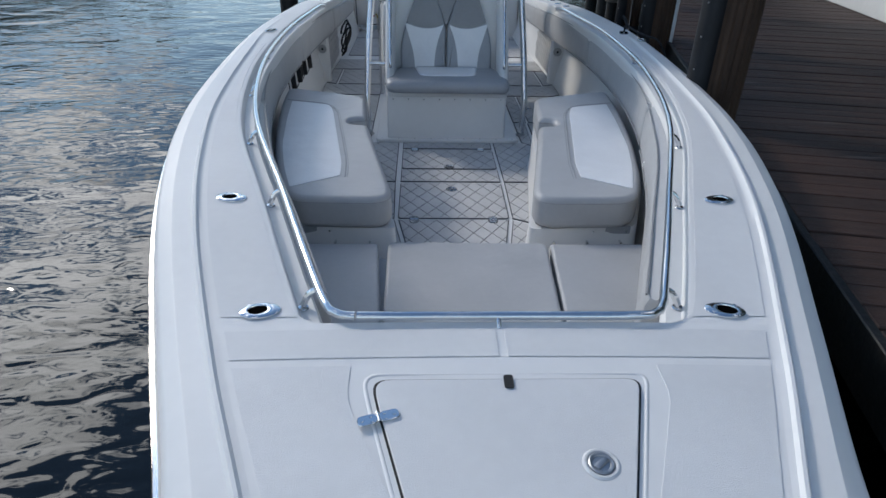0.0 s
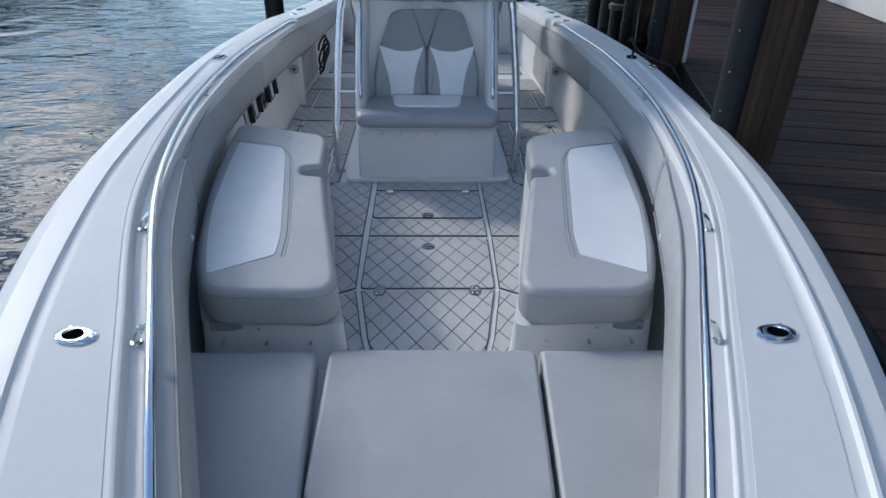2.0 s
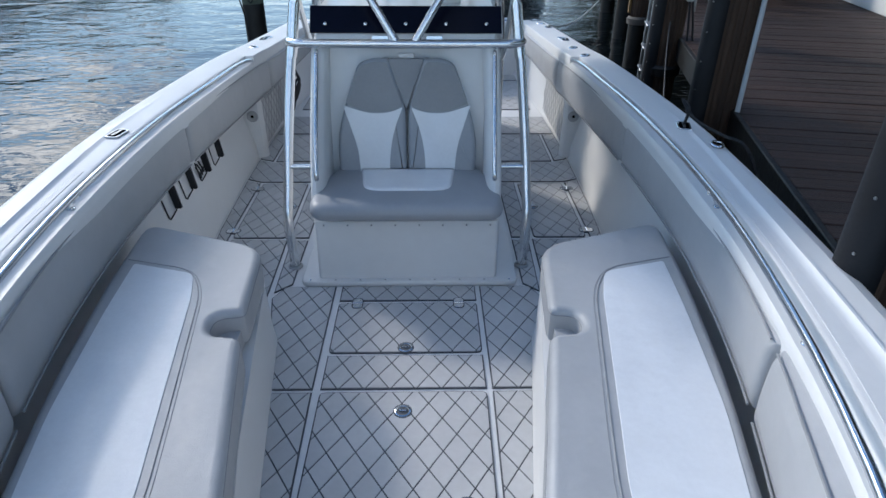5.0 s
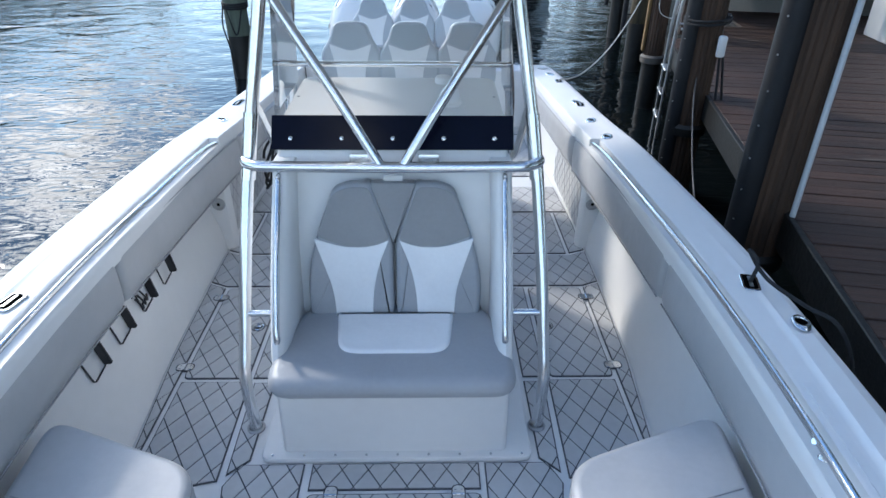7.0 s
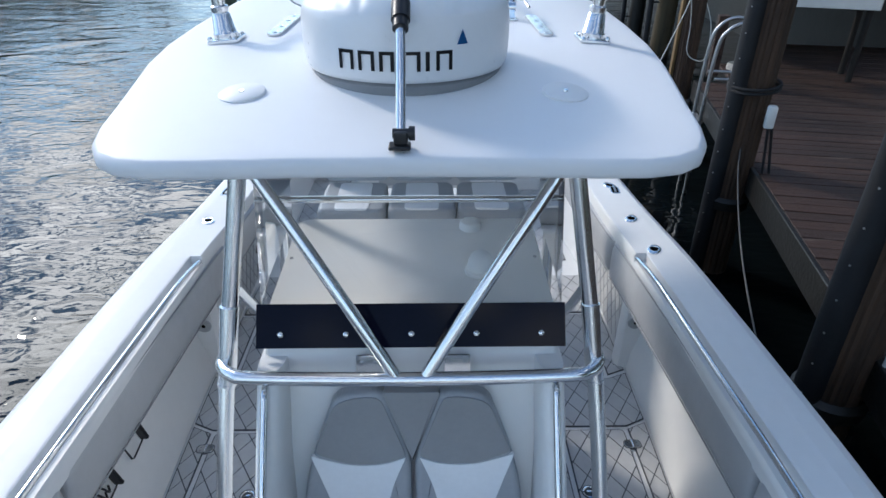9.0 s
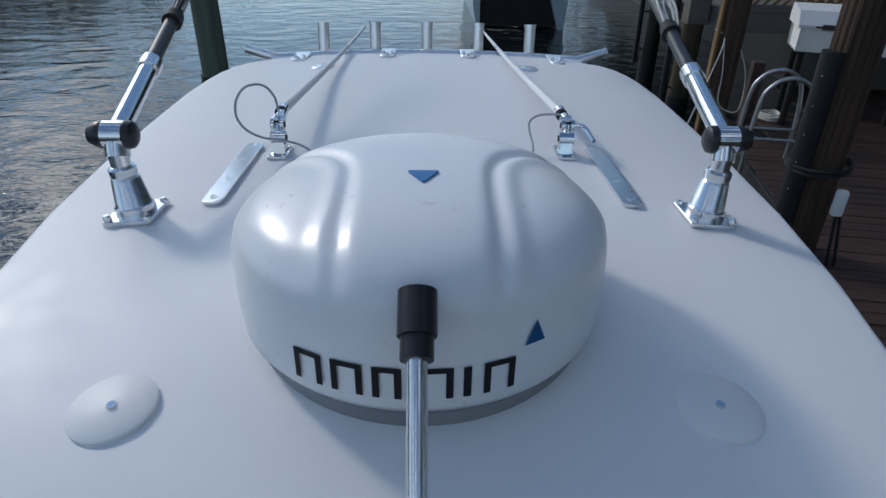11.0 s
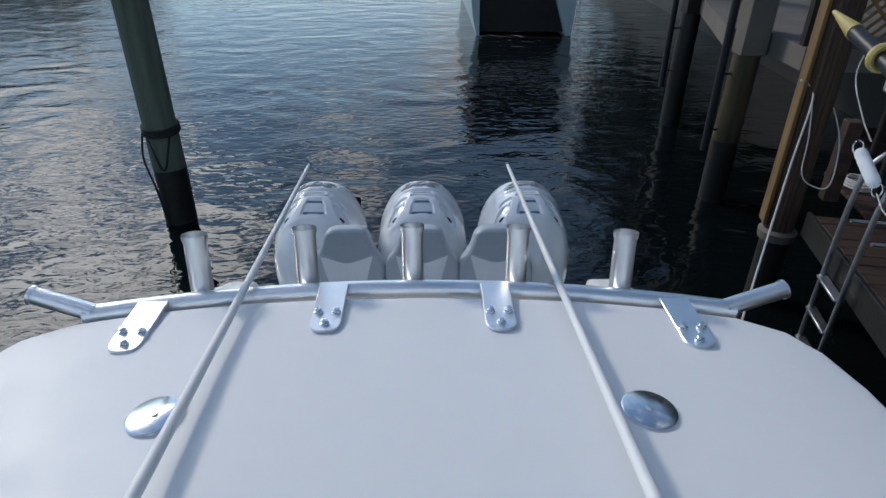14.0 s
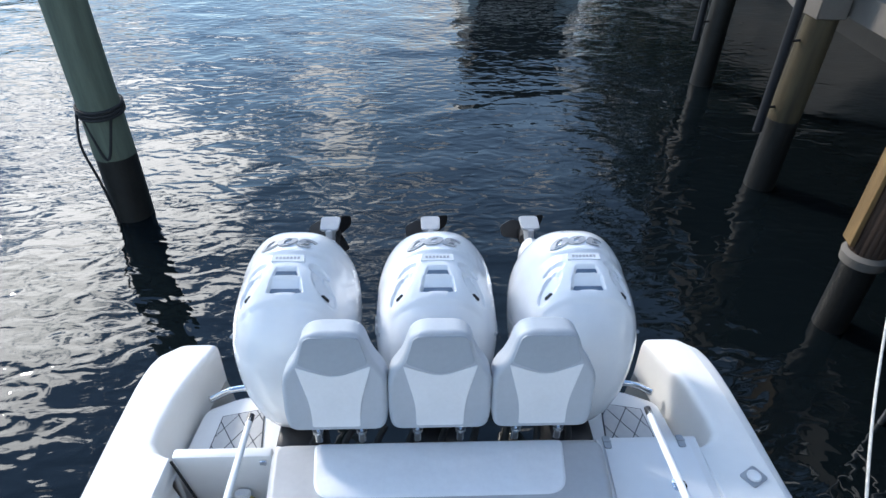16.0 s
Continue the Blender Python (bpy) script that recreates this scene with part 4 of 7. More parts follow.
# ---- bow lounge ----
bm = bmesh.new()
base = [(-0.40, 1.19), (0.40, 1.19), (0.50, 1.30), (0.76, 1.86), (0.95, 2.42), (-0.95, 2.42), (-0.76, 1.86), (-0.50, 1.30)]
prism(bm, base, 0.0, 0.275, 0.015, 2)
part("bow_lounge_base", bm, GEL, boat, "white moulded lounge base")


def seam(bm, pts, r=0.003):
    tube(bm, pts, r, 6)


def cushion(name, poly, lo, hi, mat, label, rnd=0.05, bevel=0.025, group="", m=None):
    bm = bmesh.new()
    prism(bm, round_poly(poly, rnd, 5), lo, hi, bevel, 4, m)
    return solo(name, bm, mat, label, "cushion", group)


cushion("lounge_cushion", [(-0.375, 1.72), (0.365, 1.70), (0.415, 2.41), (-0.385, 2.42)], 0.28, 0.375, VINYL_LIGHT, "grey vinyl centre cushion of the bow lounge", 0.05, 0.018, "bow lounge cushions")


def rounded_row(xa, xb, y, lo, hi, r, drop=0.0):
    """One rounded cross-section of a pad from xa to xb."""
    s_ = 1 if xb > xa else -1
    top = hi - drop
    pts = [(xa, lo)]
    pts += [(xa + s_ * r * (1 - math.cos(q)), top - r * (1 - math.sin(q))) for q in grid(0, math.pi / 2, 5)]
    pts += [(xa + (xb - xa) * k, top) for k in (0.3, 0.5, 0.7)]
    pts += [(xb - s_ * r * (1 - math.cos(q)), top - r * (1 - math.sin(q))) for q in grid(math.pi / 2, 0, 5)]
    pts += [(xb, lo)]
    return [(x, y, z) for x, z in pts]


lounge_out = curve([(1.25, 0.44), (1.29, 0.48), (1.33, 0.505), (1.86, 0.735), (2.42, 0.925)])
for s in (1, -1):
    bm = bmesh.new()
    secs = []
    for y in [1.27, 1.275, 1.285, 1.30, 1.34, 1.45, 1.55, 1.64, 1.66, 1.675, 1.69, 1.75, 1.9, 2.05, 2.2, 2.33, 2.39, 2.405, 2.415, 2.42]:
        k = min(1.0, max(0.0, (y - 1.655) / 0.03))
        xa = 0.200 + (0.178 + 0.055 * (y - 1.68) / 0.74) * k
        e = min(y - 1.27, 2.42 - y)
        drop = 0.018 * (1 - math.sqrt(max(0.0, 1 - (1 - min(1, e / 0.018))**2)))
        secs.append(rounded_row(s * xa, s * (lounge_out(y) + 0.03 * min(1, (y - 1.27) / 0.4)), y, 0.28, 0.365, 0.018, drop))
    loft(bm, secs)
    solo("lounge_cushion", bm, VINYL_LIGHT, "grey vinyl side cushion of the bow lounge", "cushion", "bow lounge cushions")
cushion("lounge_cushion", [(-0.225, 1.665), (0.18, 1.655), (0.19, 1.24), (-0.21, 1.24)], 0.28, 0.36, VINYL_WHITE, "white vinyl foot cushion at the head of the bow lounge", 0.02, 0.015, "bow lounge cushions")

# ---- facing bow seats ----
for s in (1, -1):
    bm = bmesh.new()
    low = [(s * 0.29, 2.475), (s * 0.95, 2.50), (s * 1.12, 3.1), (s * 1.25, 4.0), (s * 1.26, 4.62), (s * 0.65, 4.42), (s * 0.585, 3.95), (s * 0.50, 3.35), (s * 0.395, 2.90)]
    top = [(s * 0.345, 2.575), (s * 0.93, 2.60), (s * 1.12, 3.1), (s * 1.24, 4.0), (s * 1.25, 4.60), (s * 0.66, 4.39), (s * 0.600, 3.95), (s * 0.515, 3.35), (s * 0.42, 2.90)]
    lp, tp = round_poly(low, 0.06, 4), round_poly(top, 0.06, 4)
    mid = [((a[0] * 0.35 + b[0] * 0.65), (a[1] * 0.35 + b[1] * 0.65)) for a, b in zip(lp, tp)]
    secs = [[(x, y, 0.0) for x, y in lp], [(x, y, 0.10) for x, y in mid], [(x, y, 0.34) for x, y in tp], [(x, y, 0.362) for x, y in tp]]
    loft(bm, secs)
    part("bow_seat_base", bm, GEL, boat, "white moulded seat base")
    seat = thing("bow_seat_cushion", "grey and white vinyl bow seat cushion with a drink recess", "seat cushion", "facing bow seats", at=(s * 0.85, 3.6, 0.39))
    bm = bmesh.new()
    # the outline with a drink recess cut into its inner edge
    outline = [(s * 0.350, 2.545), (s * 0.895, 2.555), (s * 1.01, 2.86), (s * 1.14, 3.45), (s * 1.235, 4.1), (s * 1.275, 4.63), (s * 0.645, 4.385), (s * 0.598, 3.865), (s * 0.710, 3.855), (s * 0.710, 3.730), (s * 0.575, 3.715), (s * 0.492, 3.27)]
    pad(bm, round_poly(outline, [0.15, 0.12, 0.2, 0.2, 0.2, 0.12, 0.12, 0.035, 0.06, 0.06, 0.035, 0.3], 9), 0.372, 0.550, 0.036, n=220)
    part("seat_pad", bm, VINYL_LIGHT, seat)
    bm = bmesh.new()
    ins = [(s * 0.660, 2.835), (s * 0.905, 2.680), (s * 0.985, 2.95), (s * 1.065, 3.31), (s * 1.135, 3.85), (s * 1.170, 4.225), (s * 0.885, 4.140), (s * 0.838, 3.98), (s * 0.718, 3.28), (s * 0.672, 3.02)]
    prism(bm, round_poly(ins, [0.02, 0.02, 0.1, 0.1, 0.1, 0.02, 0.04, 0.1, 0.15, 0.06], 4), 0.53, 0.5535, 0.0012, 1)
    part("seat_insert", bm, VINYL_WHITE, seat, "white vinyl insert panel")
    bm = bmesh.new()
    rp = round_poly([(s * 0.632, 2.82), (s * 0.646, 3.02), (s * 0.688, 3.28), (s * 0.812, 4.0), (s * 0.905, 4.175), (s * 1.21, 4.262)], [0, 0.06, 0.15, 0.1, 0.08, 0], 4)
    seam(bm, [(x, y, 0.5510) for x, y in rp], 0.0028)
    part("piping", bm, PIPING, seat)
    bm = bmesh.new()
    prism(bm, [(s * 0.625, 3.705), (s * 0.75, 3.705), (s * 0.75, 3.875), (s * 0.625, 3.875)], 0.375, 0.455)
    part("drink_recess", bm, VINYL_LIGHT, seat, "floor of the drink recess")
    bm = bmesh.new()
    seam(bm, [(s * (abs(x) - 0.014), y - 0.004, 0.5504) for x, y in rp], 0.0016)
    part("stitching", bm, PIPING, seat)
    bm = bmesh.new()
    rim_ = round_poly(outline, [0.15, 0.12, 0.2, 0.2, 0.2, 0.12, 0.12, 0.035, 0.06, 0.06, 0.035, 0.3], 6)
    mid_ = Vector((s * 0.80, 3.5))
    tube(bm, [(*(Vector(q) + (mid_ - Vector(q)).normalized() * 0.002), 0.520) for q in rim_ + rim_[:1]], 0.0022, 5)
    part("edge_seam", bm, PIPING, seat)
    # routed mat on the base, showing round the cushion's rounded inner corner
    mat_panel(round_poly([(s * 0.375, 2.60), (s * 0.80, 2.62), (s * 0.80, 2.85), (s * 0.45, 2.85)], [0.09, 0.01, 0.01, 0.01], 5), 0.360, boat, "base_mat")
    bm = bmesh.new()
    lathe(bm, [(0.0, 0.028), (0.014, 0.026), (0.021, 0.018), (0.022, 0.008), (0.012, 0.0), (0.010, -0.03)], (0, 0, 0), 18, panel_frame((s * 1.045, 2.90, 0.60), (0, 0, 1), (-s * 0.9, -0.4, 0)))
    part("knob", bm, GEL, boat, "round white plastic knob on the side wall")
    # stainless edge strip and screws on the front of the base
    bm = bmesh.new()
    box(bm, (s * 0.695, 2.597, 0.348), (0.41, 0.008, 0.045), None, 0.002, 1)
    part("hinge_strip", bm, VINYL, boat, "grey hinge strip under the cushion")
    for x in (0.52, 0.70, 0.88):
        bm = bmesh.new()
        cyl(bm, (s * x, 2.588, 0.340), (s * x, 2.596, 0.340), 0.006, n=8)
        part("screw", bm, STEEL, boat)
        bm = bmesh.new()
        cyl(bm, (s * (x - 0.03), 2.560, 0.285), (s * (x - 0.03), 2.60, 0.285), 0.007, n=8)
        part("screw", bm, STEEL, boat)

# ---- centre console with its forward seat ----
console = thing("console", "white moulded centre console with forward seat and windscreen", "console", at=(0, 5.6, 0))
bm = bmesh.new()
prism(bm, round_poly([(-0.615, 4.865), (0.635, 4.865), (0.64, 6.6), (-0.62, 6.6)], 0.05, 4), 0.0, 0.035, 0.012, 2)
part("base_flange", bm, GEL, console)
for i in range(9):
    bm = bmesh.new()
    x = -0.56 + i * 0.143
    lathe(bm, [(0, 0.004), (0.006, 0.003), (0.007, 0.0)], (x, 4.886, 0.035), 8)
    part("screw", bm, STEEL, console)


def across(bm, prof, x0, x1, bevel=0.0, seg=3):
    """A side profile (y, z) drawn out from x0 to x1."""
    m = Matrix(((0, 0, 1, 0), (1, 0, 0, 0), (0, 1, 0, 0), (0, 0, 0, 1)))
    return prism(bm, prof, x0, x1, bevel, seg, m)


bm = bmesh.new()
across(bm, [(4.905, 0.02), (4.925, 0.30), (4.925, 0.43), (5.34, 0.43), (5.462, 1.16), (5.468, 1.24), (5.490, 1.295), (5.545, 1.375), (5.60, 1.385), (6.17, 1.425), (6.215, 1.41), (6.42, 0.95), (6.55, 0.90), (6.55, 0.02)], -0.515, 0.515, 0.022, 3)
part("console_body", bm, GEL, console)
# side cheeks beside the forward seat
for s in (1, -1):
    bm = bmesh.new()
    secs = []
    for t in grid(0, 1, 14):
        z = 0.40 + t * 0.86
        yf = 4.93 + 0.03 * t + max(0, t - 0.12)**1.25 * 0.50
        yb = 5.52
        th = 0.075 + 0.045 * max(0, t - 0.55)
        x1 = 0.523
        x0 = x1 - th
        secs.append([(s * x0, yb, z), (s * (x0 + 0.0), yf + 0.10, z), (s * (x0 + 0.012), yf + 0.035, z), (s * (x0 + 0.03), yf + 0.008, z), (s * (x1 - 0.035), yf, z), (s * (x1 - 0.012), yf + 0.010, z), (s * x1, yf + 0.04, z), (s * x1, yb, z)])
    loft(bm, secs)
    part("side_cheek", bm, GEL, console)
    bm = bmesh.new()
    tube(bm, smooth_line([(s * 0.49, 5.42, 1.215), (s * 0.488, 5.345, 1.215), (s * 0.486, 5.295, 1.16), (s * 0.482, 5.13, 0.95), (s * 0.478, 4.975, 0.72), (s * 0.478, 4.945, 0.645), (s * 0.485, 4.99, 0.625)], 6), 0.0125, 10)
    part("grab_handle", bm, STEEL, console, "polished stainless grab handle")
# trim line with screws under the cushion
bm = bmesh.new()
box(bm, (0, 4.922, 0.395), (1.03, 0.008, 0.006), None, 0.002, 1)
part("seat_trim", bm, GEL, console)
for i in range(8):
    bm = bmesh.new()
    cyl(bm, (-0.46 + i * 0.132, 4.921, 0.375), (-0.46 + i * 0.132, 4.914, 0.375), 0.0055, n=8)
    part("screw", bm, STEEL, console)
# smoked band and clear windscreen
bm = bmesh.new()
across(bm, [(5.470, 1.298), (5.477, 1.292), (5.559, 1.420), (5.552, 1.426)], -0.535, 0.535)
part("smoked_band", bm, NAVY, console, "black smoked acrylic band", smooth=0)
for i in range(5):
    bm = bmesh.new()
    x = -0.45 + i * 0.225
    m = panel_frame((x, 5.492, 1.340), (0, 0.54, 0.84), (0, -0.84, 0.54))
    lathe(bm, [(0.010, 0.0), (0.010, 0.003), (0.006, 0.006), (0.0, 0.007)], (0, 0, 0), 14, m)
    part("band_bolt", bm, STEEL, console)
bm = bmesh.new()
secs = []
for z in grid(1.39, 2.06, 8):
    t = (z - 1.39) / 0.67
    yf = 5.55 + 0.10 * t
    ye = 6.30 + 0.0 * t
    sec = [(-0.56 + 0.03 * t, ye, z), (-0.55 + 0.03 * t, yf + 0.25, z), (-0.535 + 0.03 * t, yf + 0.05, z), (-0.50 + 0.03 * t, yf, z)]
    sec += [(x, yf, z) for x in grid(-0.45 + 0.03 * t, 0.45 - 0.03 * t, 5)]
    sec += [(-p[0], p[1], p[2]) for p in sec[:4][::-1]]
    secs.append(sec)
loft(bm, secs, closed=False)
ws = part("windscreen", bm, CLEAR, console, "clear acrylic wraparound windscreen")
ws.visible_shadow = False
# wiper bracket plates
for x in (-0.145, 0.158):
    bm = bmesh.new()
    m = panel_frame((x, 5.445, 1.252), (0, 0.22, 0.97), (0, -0.97, 0.22))
    prism(bm, round_poly([(-0.046, -0.032), (0.046, -0.032), (0.046, 0.032), (-0.046, 0.032)], 0.006, 2), 0.0, 0.012, 0.002, 1, m)
    for q in (-0.025, 0.025):
        cyl(bm, m @ Vector((q, 0.004, 0.012)), m @ Vector((q, 0.004, 0.017)), 0.006, n=8)
    box(bm, m @ Vector((0, -0.012, -0.014)), (0.05, 0.03, 0.03), m.to_3x3().to_4x4())
    part("hinge_plate", bm, ALU, console)
# dash shelf, compass and grab bar behind the screen
dm = pose(0, 5.885, 1.4075, math.degrees(math.atan2(0.04, 0.57)), 0, 0)
bm = bmesh.new()
prism(bm, round_poly([(-0.505, -0.315), (0.505, -0.315), (0.500, 0.300), (-0.500, 0.300)], [0.01, 0.01, 0.06, 0.06], 6), 0.0, 0.009, 0.003, 2, dm)
part("dash_panel", bm, DASH, console, "glossy white removable dash panel")
for x, y in ((-0.46, 0.27), (0.0, 0.285), (0.46, 0.27), (-0.48, 0.0), (0.48, 0.0)):
    bm = bmesh.new()
    lathe(bm, [(0.008, 0.009), (0.007, 0.012), (0, 0.013)], (x, y, 0), 10, dm)
    part("screw", bm, ALU_DULL, console)
bm = bmesh.new()
lathe(bm, [(0.060, 0.0), (0.060, 0.012), (0.052, 0.018), (0.050, 0.030)], (0.258, 5.79, 1.408), 24)
part("compass_base", bm, GEL, console, "white round compass base")
bm = bmesh.new()
lathe(bm, [(0.050, 0.0), (0.048, 0.022), (0.036, 0.046), (0.018, 0.058), (0, 0.061)], (0.258, 5.79, 1.436), 24)
part("compass_dome", bm, VINYL_WHITE, console, "pale domed compass glass")
bm = bmesh.new()
lathe(bm, [(0.046, 0.0), (0.046, 0.022), (0.040, 0.034), (0.022, 0.040), (0, 0.041)], (0.236, 6.11, 1.428), 24)
part("antenna_puck", bm, GEL, console, "low white round antenna puck")
bm = bmesh.new()
tube(bm, [(-0.60, 6.33, 1.46), (-0.55, 6.29, 1.482), (0.55, 6.29, 1.482), (0.60, 6.33, 1.46)], 0.016, 10)
part("grab_bar", bm, STEEL, console, "stainless grab bar over the dash")

# forward console seat
cs = thing("console_bench", "grey and white vinyl two-person seat on the console front", "seat", at=(0, 5.1, 0.43))
bm = bmesh.new()
pad(bm, round_poly([(-0.515, 4.780), (0.525, 4.780), (0.525, 4.99), (0.435, 5.36), (-0.43, 5.36), (-0.52, 4.99)], [0.13, 0.13, 0.12, 0.10, 0.10, 0.12], 8), 0.452, 0.556, 0.050, crown=0.006)
part("seat_pad", bm, VINYL, cs)
bm = bmesh.new()
prism(bm, round_poly([(-0.235, 4.965), (0.245, 4.965), (0.275, 5.262), (-0.27, 5.262)], [0.09, 0.09, 0.01, 0.01], 6), 0.52, 0.573, 0.020, 4)
part("seat_insert", bm, VINYL_WHITE, cs, "white vinyl insert panel")
bk = panel_frame((0, 5.345, 0.50), (0, 0.17, 0.985), (0, -0.985, 0.17))
for s in (1, -1):
    bm = bmesh.new()
    out = [(s * 0.006, 0.02), (s * 0.40, 0.02), (s * 0.405, 0.22), (s * 0.355, 0.42), (s * 0.27, 0.645), (s * 0.20, 0.672), (s * 0.095, 0.672), (s * 0.006, 0.40)]
    prism(bm, round_poly(out, [0.02, 0.03, 0.15, 0.2, 0.07, 0.05, 0.02, 0.04], 5), 0.0, 0.085, 0.026, 4, bk)
    part("backrest", bm, VINYL, cs)
    bm = bmesh.new()
    hd = [(s * 0.022, 0.412), (s * 0.10, 0.382), (s * 0.22, 0.377), (s * 0.349, 0.427), (s * 0.268, 0.63), (s * 0.195, 0.655), (s * 0.108, 0.655)]
    prism(bm, round_poly(hd, [0.02, 0.06, 0.08, 0.02, 0.05, 0.05, 0.03], 4), 0.07, 0.0890, 0.0012, 1, bk)
    part("backrest_cap", bm, VINYL_DARK, cs, "darker grey headrest panel")
    bm = bmesh.new()
    wh = [(s * 0.105, 0.03), (s * 0.275, 0.03), (s * 0.285, 0.17), (s * 0.325, 0.30), (s * 0.362, 0.417), (s * 0.22, 0.372), (s * 0.10, 0.377), (s * 0.024, 0.407), (s * 0.075, 0.28), (s * 0.10, 0.15)]
    prism(bm, round_poly(wh, [0.01, 0.01, 0.12, 0.12, 0.006, 0.08, 0.06, 0.006, 0.1, 0.1], 4), 0.07, 0.0886, 0.0012, 1, bk)
    part("backrest_panel", bm, VINYL_WHITE, cs, "white vinyl hourglass panel")
bm = bmesh.new()
prism(bm, round_poly([(0.0, 0.385), (0.103, 0.672), (-0.103, 0.672)], [0.01, 0.015, 0.015], 3), 0.01, 0.083, 0.006, 2, bk)
part("backrest_wedge", bm, VINYL_DARK, cs, "darker grey wedge between the backrests")
bm = bmesh.new()
prism(bm, round_poly([(-0.045, 0.672), (0.045, 0.672), (0.045, 0.70), (-0.045, 0.70)], 0.006, 2), 0.02, 0.05, 0.004, 1, bk)
part("backrest_latch", bm, GEL, cs)


def bucket_seat(x, y, z, back_tilt, name, label, group, pedestal, tall=1.0):
    """One place of a seat row: hourglass backrest with a shaped headrest."""
    ob = thing(name, label, "seat", group, at=(x, y, z))
    fr = panel_frame((x, y, z), (0, math.sin(radians(back_tilt)), math.cos(radians(back_tilt))), (0, -math.cos(radians(back_tilt)), math.sin(radians(back_tilt))))
    fr = fr @ Matrix.Diagonal((1.0, tall, 1.0, 1.0))
    W, Hh = 0.2285, 0.60
    bm = bmesh.new()
    out = [(-0.212, 0.0), (0.212, 0.0), (W, 0.10), (W, 0.34), (0.162, 0.44), (0.122, Hh), (-0.122, Hh), (-0.162, 0.44), (-W, 0.34), (-W, 0.10)]
    pad(bm, round_poly(out, [0.07, 0.07, 0.09, 0.09, 0.07, 0.075, 0.075, 0.07, 0.09, 0.09], 7), -0.06, 0.07, 0.026, fr, n=120)
    part("backrest", bm, SEAT_GREY, ob)
    bm = bmesh.new()
    prism(bm, round_poly([(0.0, 0.345), (0.150, 0.418), (0.112, Hh - 0.026), (-0.112, Hh - 0.026), (-0.150, 0.418)], [0.06, 0.02, 0.03, 0.03, 0.02], 4), 0.055, 0.0745, 0.0012, 1, fr)
    part("headrest_panel", bm, SEAT_PANEL, ob, "darker grey headrest panel")
    bm = bmesh.new()
    wh = [(-0.105, 0.035), (0.105, 0.035), (0.108, 0.17), (0.160, 0.405), (0.0, 0.338), (-0.160, 0.405), (-0.108, 0.17)]
    prism(bm, round_poly(wh, [0.01, 0.01, 0.12, 0.008, 0.06, 0.008, 0.12], 4), 0.055, 0.0745, 0.0012, 1, fr)
    part("backrest_panel", bm, VINYL_WHITE, ob, "white vinyl centre panel")
    if pedestal:
        bm = bmesh.new()
        prism(bm, round_poly([(x - 0.22, y - 0.48), (x + 0.22, y - 0.48), (x + 0.21, y - 0.02), (x - 0.21, y - 0.02)], 0.06, 4), z - 0.14, z - 0.01, 0.03, 4)
        part("seat_pad", bm, VINYL, ob)
        bm = bmesh.new()
        prism(bm, round_poly([(x - 0.11, y - 0.47), (x + 0.11, y - 0.47), (x + 0.11, y - 0.06), (x - 0.11, y - 0.06)], 0.03, 3), z - 0.03, z - 0.004, 0.004, 2)
        part("seat_insert", bm, VINYL_WHITE, ob)
    else:
        for q in (-0.1, 0.1):
            bm = bmesh.new()
            cyl(bm, (x + q, y - 0.005, z - 0.13), (x + q, y + 0.01, z + 0.05), 0.018, n=12)
            cyl(bm, (x + q, y - 0.004, z - 0.065), (x + q, y - 0.003, z - 0.050), 0.027, n=14)
            part("post", bm, STEEL, ob)
    return ob


for i in (-1, 0, 1):
    bucket_seat(0.008 + i * 0.448, 7.77, 0.955, 8, "helm_chair", "grey and white vinyl helm seat with shaped headrest", "helm seats", True, 0.84)
bm = bmesh.new()
prism(bm, round_poly([(-0.66, 7.22), (0.68, 7.22), (0.68, 7.95), (-0.66, 7.95)], 0.06, 4), 0.0, 0.815, 0.03, 3)
solo("seat_box", bm, GEL, "white moulded box under the helm seats", "seat base")

# ---- stern: bench, transom, quarter decks ----
for i in (-1, 0, 1):
    bucket_seat(i * 0.458, 10.055, 0.812, 12, "stern_chair", "grey and white vinyl stern seat back with shaped headrest", "stern seats", False, 0.855)
stern_bench = thing("stern_bench", "white moulded stern bench with grey and white cushion", "bench", at=(0, 9.8, 0))
bm = bmesh.new()
prism(bm, round_poly([(-0.69, 9.53), (0.69, 9.53), (0.74, 9.70), (0.755, 10.05), (-0.755, 10.05), (-0.74, 9.70)], [0.08, 0.08, 0.1, 0.02, 0.02, 0.1], 4), 0.0, 0.62, 0.02, 2)
part("bench_body", bm, GEL, stern_bench)
bm = bmesh.new()
m = panel_frame((0, 9.528, 0.36), (0, 0, 1), (0, -1, 0))
prism(bm, round_poly([(-0.46, -0.22), (0.46, -0.22), (0.46, 0.18), (-0.46, 0.18)], 0.03, 4), 0.0, 0.012, 0.004, 2, m)
part("bench_door", bm, VINYL_LIGHT, stern_bench, "grey padded door in the bench front")
bm = bmesh.new()
pad(bm, round_poly([(-0.70, 9.50), (0.70, 9.50), (0.748, 9.72), (0.765, 10.015), (-0.765, 10.015), (-0.748, 9.72)], [0.22, 0.22, 0.2, 0.07, 0.07, 0.2], 8), 0.60, 0.715, 0.034, n=160)
part("bench_cushion", bm, VINYL_LIGHT, stern_bench, "pale grey vinyl cushion")
bm = bmesh.new()
pad(bm, round_poly([(-0.545, 9.725), (0.545, 9.725), (0.575, 10.005), (-0.575, 10.005)], [0.09, 0.09, 0.03, 0.03], 8), 0.690, 0.723, 0.016, crown=0.006, n=120)
